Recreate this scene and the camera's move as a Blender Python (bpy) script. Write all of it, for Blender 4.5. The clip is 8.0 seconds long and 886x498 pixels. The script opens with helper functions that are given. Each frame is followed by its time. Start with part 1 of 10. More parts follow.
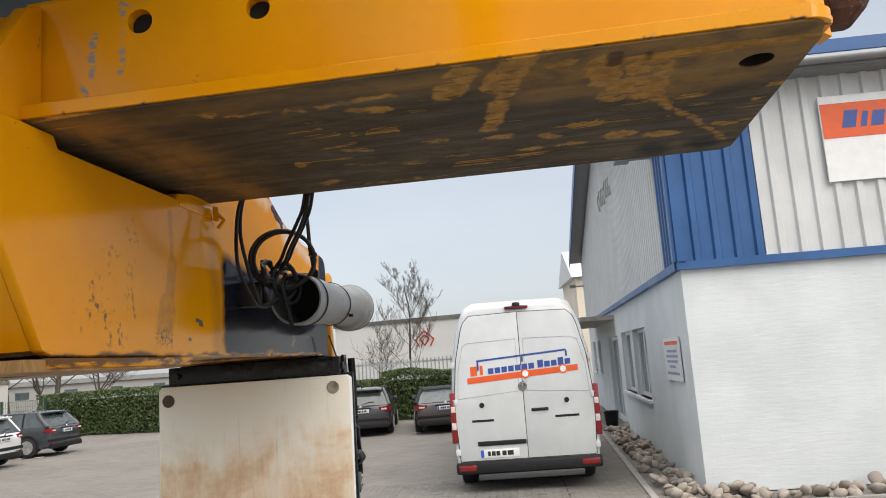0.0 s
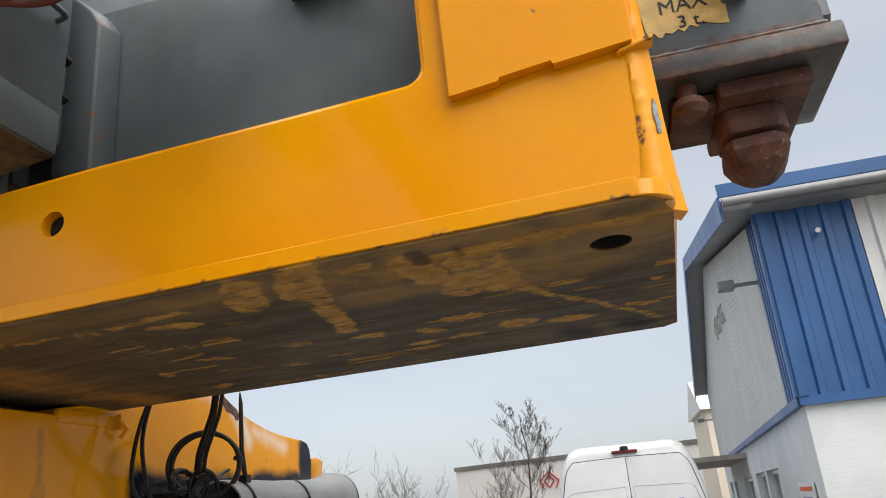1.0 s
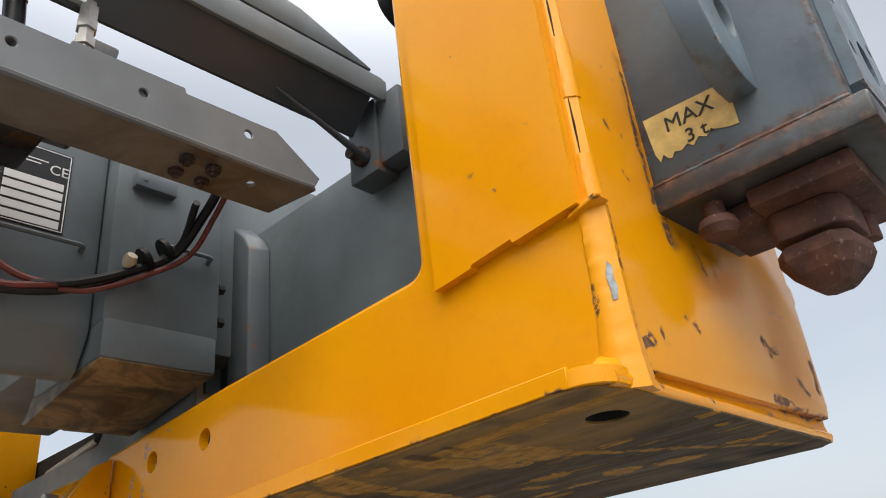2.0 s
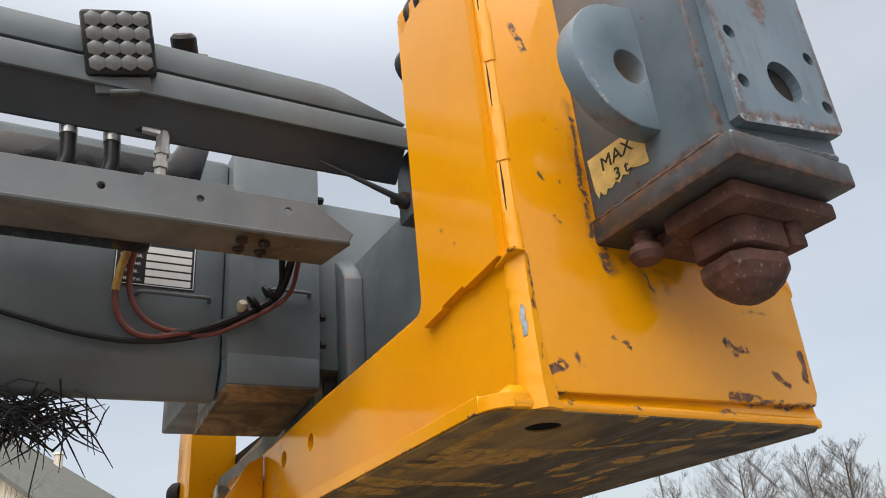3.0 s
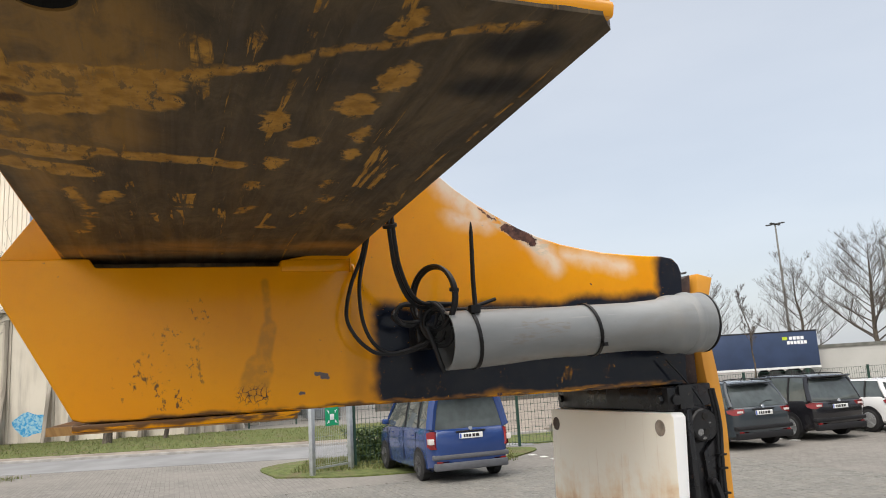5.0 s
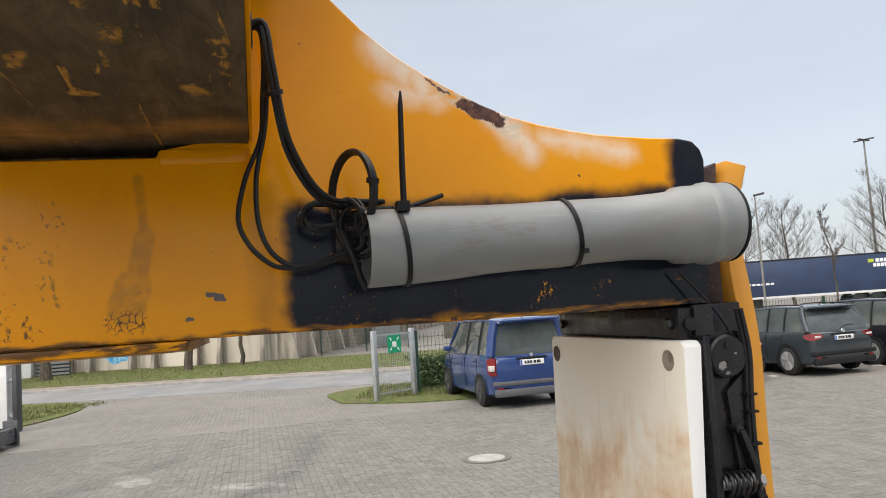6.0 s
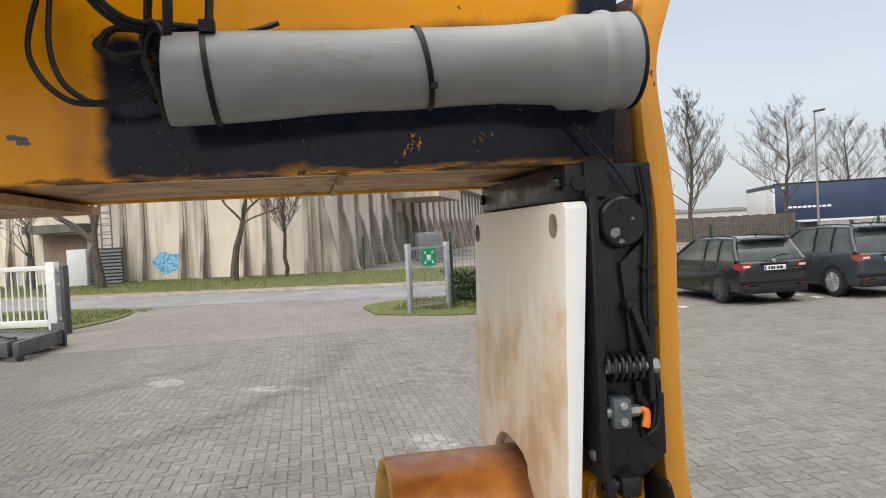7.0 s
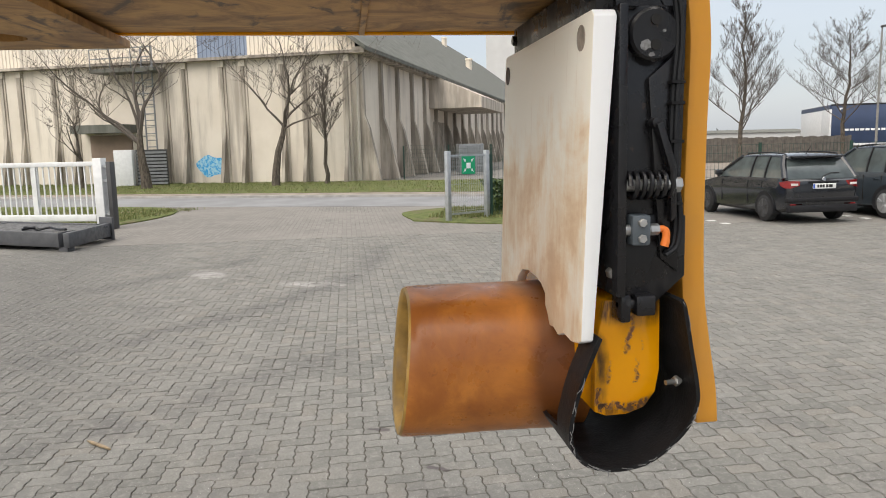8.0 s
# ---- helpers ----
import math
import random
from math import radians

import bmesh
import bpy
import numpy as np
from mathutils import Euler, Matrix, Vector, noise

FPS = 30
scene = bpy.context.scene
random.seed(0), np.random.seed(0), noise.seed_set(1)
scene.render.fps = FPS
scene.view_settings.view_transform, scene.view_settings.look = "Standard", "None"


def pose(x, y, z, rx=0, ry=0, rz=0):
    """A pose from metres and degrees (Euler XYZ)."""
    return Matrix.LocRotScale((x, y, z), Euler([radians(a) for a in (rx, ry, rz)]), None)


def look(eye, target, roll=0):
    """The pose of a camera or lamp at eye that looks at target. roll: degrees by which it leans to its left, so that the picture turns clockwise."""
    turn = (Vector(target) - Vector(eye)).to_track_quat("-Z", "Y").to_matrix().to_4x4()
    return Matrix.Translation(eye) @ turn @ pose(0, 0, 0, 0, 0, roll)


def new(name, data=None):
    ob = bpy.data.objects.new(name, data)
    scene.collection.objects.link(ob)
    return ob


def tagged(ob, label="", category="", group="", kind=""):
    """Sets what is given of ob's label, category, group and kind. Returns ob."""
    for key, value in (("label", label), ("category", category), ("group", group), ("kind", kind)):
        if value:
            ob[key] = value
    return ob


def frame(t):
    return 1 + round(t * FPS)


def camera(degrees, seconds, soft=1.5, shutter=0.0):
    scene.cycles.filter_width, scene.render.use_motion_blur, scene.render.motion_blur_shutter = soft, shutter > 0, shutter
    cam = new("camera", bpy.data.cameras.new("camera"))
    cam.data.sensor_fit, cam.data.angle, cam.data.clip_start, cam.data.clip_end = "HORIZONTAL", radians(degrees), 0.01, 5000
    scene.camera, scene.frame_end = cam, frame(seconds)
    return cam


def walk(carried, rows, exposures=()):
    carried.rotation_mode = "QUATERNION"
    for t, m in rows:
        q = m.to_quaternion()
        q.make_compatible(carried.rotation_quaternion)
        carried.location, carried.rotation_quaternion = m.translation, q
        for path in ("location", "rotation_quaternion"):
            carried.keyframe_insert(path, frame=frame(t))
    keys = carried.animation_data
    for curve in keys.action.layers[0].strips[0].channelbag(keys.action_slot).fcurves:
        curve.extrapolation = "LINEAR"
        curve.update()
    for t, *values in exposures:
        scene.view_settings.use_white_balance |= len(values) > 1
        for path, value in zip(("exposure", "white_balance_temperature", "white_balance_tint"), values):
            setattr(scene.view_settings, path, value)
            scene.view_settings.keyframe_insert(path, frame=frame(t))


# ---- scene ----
cam = camera(61.6, 8.0, soft=1.0)
PATH = [
    (0, (-0.06, 0.033, 1.761), (-0.208, 2.005, 2.06), -4.2),
    (0.3, (0.107, 0.09, 1.791), (-0.065, 2.041, 2.197), -4.6),
    (0.5, (0.18, 0.137, 1.819), (-0.019, 2.07, 2.29), -5.0),
    (1, (0.283, 0.233, 1.867), (-0.134, 2.07, 2.539), -5.3),
    (1.5, (0.475, 0.335, 1.907), (-0.351, 1.968, 2.715), -5.5),
    (2, (0.654, 0.346, 1.956), (-0.516, 1.7, 2.85), -6.5),
    (2.2, (0.719, 0.319, 1.968), (-0.555, 1.566, 2.874), -6.6),
    (3.3, (1.089, 0.52, 1.925), (-0.505, 1.397, 2.755), -4.9),
    (3.5, (1.128, 0.576, 1.917), (-0.483, 1.495, 2.666), -4.8),
    (4, (1.081, 0.796, 1.877), (-0.621, 1.652, 2.484), -4.9),
    (4.5, (0.922, 0.91, 1.859), (-0.862, 1.682, 2.333), -4.2),
    (4.7, (0.883, 0.958, 1.85), (-0.929, 1.697, 2.265), -3.6),
    (5.8, (0.595, 1.343, 1.832), (-1.323, 1.874, 2.031), -4.0),
    (6, (0.545, 1.38, 1.819), (-1.384, 1.879, 1.983), -3.9),
    (6.5, (0.467, 1.546, 1.787), (-1.486, 1.975, 1.854), -3.7),
    (7, (0.442, 1.683, 1.716), (-1.525, 2.045, 1.668), -3.0),
    (7.5, (0.454, 1.699, 1.643), (-1.518, 1.991, 1.475), -2.1),
    (8, (0.451, 1.703, 1.577), (-1.515, 1.949, 1.304), -1.3),
]
walk(cam, [(t, look(eye, target, roll)) for t, eye, target, roll in PATH],
     exposures=[(0, 0.10), (1.5, 0.03), (2.2, 0.05), (3.5, 0.04), (4.5, 0.09), (5.8, 0.15), (6.3, 0.10), (7.0, 0.09), (7.5, 0.14), (8, 0.09)])

# ---- light ----
SUN_EL, SUN_AZ = radians(42), radians(137)
CLOUD, ZENITH = 0.63, 5.2
world = bpy.data.worlds.new("overcast_sky")
scene.world = world
world.use_nodes = True
wn, wl = world.node_tree.nodes, world.node_tree.links
wn.clear()
w_out = wn.new("ShaderNodeOutputWorld")
w_add = wn.new("ShaderNodeAddShader")
w_sky = wn.new("ShaderNodeTexSky")
w_sky.sky_type = "NISHITA"
w_sky.sun_disc = False
w_sky.sun_elevation, w_sky.sun_rotation = SUN_EL, SUN_AZ
w_sky.dust_density, w_sky.air_density = 3.0, 1.0
w_bg = wn.new("ShaderNodeBackground")
w_bg.inputs[1].default_value = 0.05
wl.new(w_sky.outputs[0], w_bg.inputs[0])
w_tc = wn.new("ShaderNodeTexCoord")
w_map = wn.new("ShaderNodeMapping")
w_map.inputs["Scale"].default_value = (1.2, 1.2, 4.5)
wl.new(w_tc.outputs["Generated"], w_map.inputs[0])
w_no = wn.new("ShaderNodeTexNoise")
w_no.inputs["Scale"].default_value, w_no.inputs["Detail"].default_value = 1.7, 5.0
wl.new(w_map.outputs[0], w_no.inputs["Vector"])
w_cr = wn.new("ShaderNodeValToRGB")
w_cr.color_ramp.elements[0].position, w_cr.color_ramp.elements[0].color = 0.30, (0.735, 0.775, 0.83, 1)
w_cr.color_ramp.elements[1].position, w_cr.color_ramp.elements[1].color = 0.70, (0.85, 0.878, 0.915, 1)
wl.new(w_no.outputs[0], w_cr.inputs[0])
# an overcast sky is about three times as bright overhead as at the horizon
w_xyz = wn.new("ShaderNodeSeparateXYZ")
wl.new(w_tc.outputs["Generated"], w_xyz.inputs[0])
w_up = wn.new("ShaderNodeMapRange")
w_up.interpolation_type = "SMOOTHSTEP"
for w_name, w_val in (("From Min", 0.58), ("From Max", 1.0), ("To Min", 1.0), ("To Max", ZENITH)):
    w_up.inputs[w_name].default_value = w_val
wl.new(w_xyz.outputs[2], w_up.inputs["Value"])
w_warm = wn.new("ShaderNodeMapRange")
w_warm.interpolation_type = "SMOOTHSTEP"
w_warm.inputs["From Min"].default_value, w_warm.inputs["From Max"].default_value = 0.6, 0.95
wl.new(w_xyz.outputs[2], w_warm.inputs["Value"])
w_mix = wn.new("ShaderNodeMix")
w_mix.data_type = "RGBA"
wl.new(w_warm.outputs[0], w_mix.inputs["Factor"])
wl.new(w_cr.outputs[0], w_mix.inputs[6])
w_mix.inputs[7].default_value = (0.92, 0.86, 0.79, 1)
w_str = wn.new("ShaderNodeMath")
w_str.operation = "MULTIPLY"
w_str.inputs[1].default_value = CLOUD
wl.new(w_up.outputs[0], w_str.inputs[0])
w_cl = wn.new("ShaderNodeBackground")
wl.new(w_mix.outputs[2], w_cl.inputs[0])
wl.new(w_str.outputs[0], w_cl.inputs[1])
wl.new(w_bg.outputs[0], w_add.inputs[0])
wl.new(w_cl.outputs[0], w_add.inputs[1])
wl.new(w_add.outputs[0], w_out.inputs[0])

sun = new("sun", bpy.data.lights.new("sun", "SUN"))
sun.data.energy, sun.data.angle, sun.data.color = 2.2, radians(48), (1.0, 0.93, 0.83)
sun.matrix_world = look((0, 0, 30), (-30 * math.sin(SUN_AZ) / math.tan(SUN_EL), -30 * math.cos(SUN_AZ) / math.tan(SUN_EL), 0))


# ---- materials ----
class Mat:
    """A small builder for procedural materials."""

    def __init__(self, name):
        self.m = bpy.data.materials.new(name)
        self.m.use_nodes = True
        self.n, self.l = self.m.node_tree.nodes, self.m.node_tree.links
        self.bsdf = self.n["Principled BSDF"]
        self.geo = self.n.new("ShaderNodeNewGeometry")
        self.pos = self.geo.outputs["Position"]
        self.dull = None

    def put(self, sock, v):
        if hasattr(v, "is_linked"):
            self.l.new(v, sock)
        elif isinstance(v, (tuple, list)) and len(v) == 3 and sock.type == "RGBA":
            sock.default_value = (*v, 1)
        else:
            sock.default_value = v

    def obj(self):
        return self.n.new("ShaderNodeTexCoord").outputs["Object"]

    def rand(self):
        return self.n.new("ShaderNodeObjectInfo").outputs["Random"]

    def island(self):
        return self.geo.outputs["Random Per Island"]

    def scale(self, v, s, loc=(0, 0, 0), rot=(0, 0, 0)):
        k = self.n.new("ShaderNodeMapping")
        k.inputs["Scale"].default_value, k.inputs["Location"].default_value = s, loc
        k.inputs["Rotation"].default_value = rot
        self.put(k.inputs[0], v)
        return k.outputs[0]

    def noise(self, v, scale, detail=4.0, rough=0.55, dist=0.0):
        k = self.n.new("ShaderNodeTexNoise")
        self.put(k.inputs["Vector"], v)
        k.inputs["Scale"].default_value, k.inputs["Detail"].default_value = scale, detail
        k.inputs["Roughness"].default_value, k.inputs["Distortion"].default_value = rough, dist
        return k.outputs[0]

    def wave(self, v, scale, dist=0.0, direction="X"):
        k = self.n.new("ShaderNodeTexWave")
        k.bands_direction = direction
        self.put(k.inputs["Vector"], v)
        k.inputs["Scale"].default_value, k.inputs["Distortion"].default_value = scale, dist
        return k.outputs[1]

    def voro(self, v, scale, feature="F1"):
        k = self.n.new("ShaderNodeTexVoronoi")
        k.feature = feature
        self.put(k.inputs["Vector"], v)
        k.inputs["Scale"].default_value = scale
        return k.outputs["Distance"]

    def ramp(self, f, lo, hi, a=0.0, b=1.0):
        k = self.n.new("ShaderNodeMapRange")
        k.interpolation_type = "SMOOTHSTEP"
        self.put(k.inputs["Value"], f)
        for i, v in zip(("From Min", "From Max", "To Min", "To Max"), (lo, hi, a, b)):
            self.put(k.inputs[i], v)
        return k.outputs[0]

    def math(self, op, a, b=0.0):
        k = self.n.new("ShaderNodeMath")
        k.operation = op
        self.put(k.inputs[0], a)
        self.put(k.inputs[1], b)
        return k.outputs[0]

    def vec(self, op, a, b=(0, 0, 0)):
        k = self.n.new("ShaderNodeVectorMath")
        k.operation = op
        self.put(k.inputs[0], a)
        self.put(k.inputs[1], b)
        return k.outputs["Value"] if op in ("LENGTH", "DOT_PRODUCT") else k.outputs[0]

    def mix(self, f, a, b):
        k = self.n.new("ShaderNodeMix")
        k.data_type = "RGBA"
        self.put(k.inputs["Factor"], f)
        self.put(k.inputs[6], a)
        self.put(k.inputs[7], b)
        return k.outputs[2]

    def wobble(self, v, scale, amount):
        """A point shifted by noise, for ragged outlines."""
        k = self.n.new("ShaderNodeTexNoise")
        self.put(k.inputs["Vector"], v)
        k.inputs["Scale"].default_value, k.inputs["Detail"].default_value = scale, 4.0
        d = self.vec("SUBTRACT", k.outputs[1], (0.5, 0.5, 0.5))
        s = self.n.new("ShaderNodeVectorMath")
        s.operation = "SCALE"
        self.put(s.inputs[0], d)
        s.inputs["Scale"].default_value = amount * 2
        return self.vec("ADD", v, s.outputs[0])

    def stroke(self, v, a, b, r, soft):
        """1 inside a capsule from a to b of radius r, falling to 0 over soft."""
        ba = Vector(b) - Vector(a)
        pa = self.vec("SUBTRACT", v, tuple(a))
        if ba.length > 1e-6:
            h = self.math("DIVIDE", self.vec("DOT_PRODUCT", pa, tuple(ba)), ba.length_squared)
            h.node.use_clamp = True
            s = self.n.new("ShaderNodeVectorMath")
            s.operation = "SCALE"
            s.inputs[0].default_value = tuple(ba)
            self.put(s.inputs["Scale"], h)
            pa = self.vec("SUBTRACT", pa, s.outputs[0])
        return self.ramp(self.vec("LENGTH", pa), r - soft / 2, r + soft / 2, 1.0, 0.0)

    def strokes(self, v, rows, soft):
        m = 0.0
        for i, (a, b, r) in enumerate(rows):
            if i % 6 == 5:
                # one group after the other, which keeps the shader small
                s = self.n.new("ShaderNodeVectorMath")
                s.operation = "SCALE"
                s.inputs[0].default_value = (1e-7, 0, 0)
                self.put(s.inputs["Scale"], m)
                v = self.vec("ADD", v, s.outputs[0])
            m = self.math("MAXIMUM", m, self.stroke(v, a, b, r, soft))
        return m

    def bump(self, h, strength=0.3, dist=0.01, base=None):
        k = self.n.new("ShaderNodeBump")
        k.inputs["Strength"].default_value, k.inputs["Distance"].default_value = strength, dist
        self.put(k.inputs["Height"], h)
        if base is not None:
            self.l.new(base, k.inputs["Normal"])
        return k.outputs[0]

    def done(self, col, rough=0.5, metal=0.0, normal=None, spec=0.5, coat=0.0):
        b = self.bsdf
        self.put(b.inputs["Base Color"], col)
        self.put(b.inputs["Roughness"], rough)
        self.put(b.inputs["Metallic"], metal)
        self.put(b.inputs["Specular IOR Level"], spec)
        self.put(b.inputs["Coat Weight"], coat)
        b.inputs["Coat Roughness"].default_value = 0.08
        if normal is not None:
            self.l.new(normal, b.inputs["Normal"])
        return self.m


def plain(name, col, rough=0.5, metal=0.0, vary=0.15, scale=8.0, bump=0.08, spec=0.5, coat=0.0, local=True):
    k = Mat(name)
    v = k.obj() if local else k.pos
    f = k.noise(v, scale, 5.0)
    g = k.noise(v, scale * 9, 3.0)
    dark = tuple(c * (1 - vary) for c in col)
    light = tuple(min(1, c * (1 + vary * 0.7)) for c in col)
    c = k.mix(k.ramp(f, 0.3, 0.7), dark, light)
    c = k.mix(k.ramp(g, 0.55, 0.8, 0, vary * 0.8), c, tuple(x * 0.6 for x in col))
    return k.done(c, k.ramp(f, 0.3, 0.7, rough * 0.85, min(1, rough * 1.15)), metal, k.bump(g, bump, 0.004) if bump else None, spec, coat)




def yellow_paint(name, marks=(), chips=0.70, extra=None, flat=False, satin=(0.10, 0.20), fade=0.0):
    """Glossy yellow machine paint with chips down to rust and primer; marks are ragged worn spots."""
    k = Mat(name)
    p = k.pos
    c = k.mix(k.ramp(k.noise(p, 3.5, 4), 0.3, 0.7), (0.748, 0.295, 0.001), (0.788, 0.336, 0.002))
    c = k.mix(k.ramp(k.noise(p, 55, 5), 0.5, 0.9, 0, 0.18), c, (0.5, 0.19, 0.008))
    if fade:
        c = k.mix(k.ramp(k.noise(p, 6, 5, 0.6), 0.25, 0.75, fade * 0.6, fade), c, (0.50, 0.27, 0.085))
    # faint run-down dirt
    c = k.mix(k.ramp(k.noise(k.scale(p, (26, 26, 2.2)), 1.0, 4), 0.62, 0.9, 0, 0.14), c, (0.40, 0.18, 0.02))
    ch = k.noise(p, 38, 6, 0.62)
    big = k.noise(p, 4.0, 2)
    m = k.ramp(k.math("ADD", ch, k.math("MULTIPLY", k.math("SUBTRACT", big, 0.5), 0.25)), chips, chips + 0.015)
    rough = 0.33
    if marks:
        w = k.wobble(k.wobble(p, 26, 0.012), 90, 0.006)
        if flat:
            w = k.scale(w, (0, 1, 1))
            marks = [((0, *a[1:]), (0, *b[1:]), r * 0.43) for a, b, r in marks]
        mm = k.strokes(w, marks, 0.004)
        m = k.math("MAXIMUM", m, k.math("MULTIPLY", mm, k.ramp(k.noise(p, 85, 6, 0.75), 0.43, 0.50)))
    rust = k.mix(k.ramp(k.noise(p, 60, 4), 0.35, 0.65), (0.045, 0.024, 0.019), (0.18, 0.082, 0.05))
    c = k.mix(m, c, rust)
    if extra:
        c = extra(k, c)
    r = k.ramp(k.noise(p, 9, 5), 0.3, 0.75, *satin)
    r = k.mix(m, r, (0.8, 0.8, 0.8))
    h = k.math("SUBTRACT", k.math("MULTIPLY", k.noise(p, 24, 3), 0.5), m)
    sp = (0.6 if flat else 0.32) if k.dull is None else k.ramp(k.dull, 0.0, 1.0, 0.28, 0.24)
    return k.done(c, r, 0.0, k.bump(h, 0.09, 0.0025), sp)


# the end plate carries rust spots; the front plate scratches round its holes
M_YEL = yellow_paint("yellow_machine_paint")
def rust_smear(k, c):
    """Thin brown water stain round the foot of the lock beam."""
    p = k.wobble(k.scale(k.pos, (0, 1, 1)), 24, 0.016)
    m = k.strokes(p, [((0, 1.050, 2.330), (0, 1.068, 2.300), 0.007), ((0, 1.085, 2.312), (0, 1.175, 2.302), 0.006), ((0, 1.112, 2.305), (0, 1.118, 2.27), 0.003), ((0, 1.150, 2.305), (0, 1.152, 2.28), 0.002), ((0, 1.043, 2.34), (0, 1.044, 2.54), 0.003)], 0.026)
    return k.mix(k.math("MULTIPLY", m, k.ramp(k.noise(k.pos, 40, 6, 0.7), 0.30, 0.62, 0.15, 0.85)), c, (0.13, 0.050, 0.018))


M_YEL_END = yellow_paint("yellow_end_plate_paint", flat=True, extra=rust_smear, marks=[
    ((0.37, 0.950, 2.162), (0.37, 0.964, 2.168), 0.014), ((0.37, 0.984, 2.182), (0.37, 0.988, 2.172), 0.010),
    ((0.37, 1.046, 2.207), (0.37, 1.048, 2.206), 0.005), ((0.37, 1.060, 2.203), (0.37, 1.066, 2.196), 0.010),
    ((0.37, 1.232, 2.212), (0.37, 1.240, 2.198), 0.016), ((0.37, 1.240, 2.204), (0.37, 1.262, 2.204), 0.011),
    ((0.37, 1.304, 2.177), (0.37, 1.326, 2.165), 0.012), ((0.37, 1.366, 2.208), (0.37, 1.367, 2.172), 0.011),
    ((0.37, 1.215, 2.140), (0.37, 1.262, 2.140), 0.017), ((0.37, 1.262, 2.136), (0.37, 1.368, 2.133), 0.008),
    ((0.37, 0.938, 2.140), (0.37, 0.958, 2.138), 0.008), 
    ((0.37, 1.062, 2.125), (0.37, 1.068, 2.124), 0.009), ((0.37, 1.205, 2.122), (0.37, 1.216, 2.120), 0.010), ((0.37, 0.968, 2.128), (0.37, 0.975, 2.128), 0.007),
    ((0.37, 1.056, 2.318), (0.37, 1.060, 2.298), 0.018), ((0.37, 1.040, 2.34), (0.37, 1.043, 2.52), 0.008),
    ((0.37, 1.112, 2.300), (0.37, 1.122, 2.272), 0.006), ((0.37, 0.986, 2.363), (0.37, 0.996, 2.352), 0.006),
    ((0.37, 0.977, 2.416), (0.37, 0.979, 2.412), 0.006), ((0.37, 1.003, 2.414), (0.37, 1.004, 2.411), 0.004), ((0.37, 0.97, 2.66), (0.37, 0.98, 2.62), 0.012),
    ((0.37, 1.28, 2.262), (0.37, 1.32, 2.258), 0.002)])
M_YEL_WELD = yellow_paint("yellow_weld_paint", chips=0.70, satin=(0.34, 0.46), marks=[
    ((0.362, 0.937, 2.30), (0.362, 0.938, 2.235), 0.0035), ((0.362, 0.938, 2.19), (0.362, 0.938, 2.17), 0.002), ((0.355, 0.913, 2.305), (0.364, 0.92, 2.305), 0.003), ((0.337, 0.9165, 2.215), (0.337, 0.9165, 2.195), 0.0045), ((0.35, 0.94, 2.135), (0.36, 0.95, 2.137), 0.006)])
M_YEL_RIM = yellow_paint("yellow_rim_paint", chips=0.72, marks=[
    ((-0.70, 0.872, 2.089), (0.0, 0.872, 2.1085), 0.0022), ((0.0, 0.872, 2.1085), (0.30, 0.872, 2.1175), 0.0030), ((0.30, 0.872, 2.1185), (0.345, 0.895, 2.1185), 0.0060)])
M_YEL_FRONT = yellow_paint("yellow_front_plate_paint", chips=0.74, marks=[
    ((0.30, 0.905, 2.42), (0.306, 0.905, 2.418), 0.0012), ((0.225, 0.905, 2.40), (0.227, 0.905, 2.398), 0.0012),
    ((0.25, 0.905, 2.36), (0.252, 0.905, 2.358), 0.0015), ((0.345, 0.915, 2.24), (0.347, 0.915, 2.205), 0.006)],
    extra=lambda k, c: k.mix(k.math("MULTIPLY", k.strokes(k.wobble(k.pos, 30, 0.01), [
        ((-0.522, 0.915, 2.258), (-0.530, 0.915, 2.165), 0.0055), ((-0.515, 0.915, 2.25), (-0.49, 0.915, 2.262), 0.003),
        ((-0.46, 0.915, 2.275), (-0.42, 0.915, 2.25), 0.002), ((-0.42, 0.915, 2.25), (-0.385, 0.915, 2.245), 0.002),
        ((-0.36, 0.915, 2.23), (-0.315, 0.915, 2.24), 0.002), ((-0.567, 0.915, 2.215), (-0.567, 0.915, 2.165), 0.006),
        ((-0.585, 0.915, 2.15), (-0.575, 0.915, 2.14), 0.006)], 0.003), k.ramp(k.noise(k.scale(k.pos, (60, 25, 210)), 1.0, 4), 0.44, 0.52)), c, (0.27, 0.27, 0.25)))


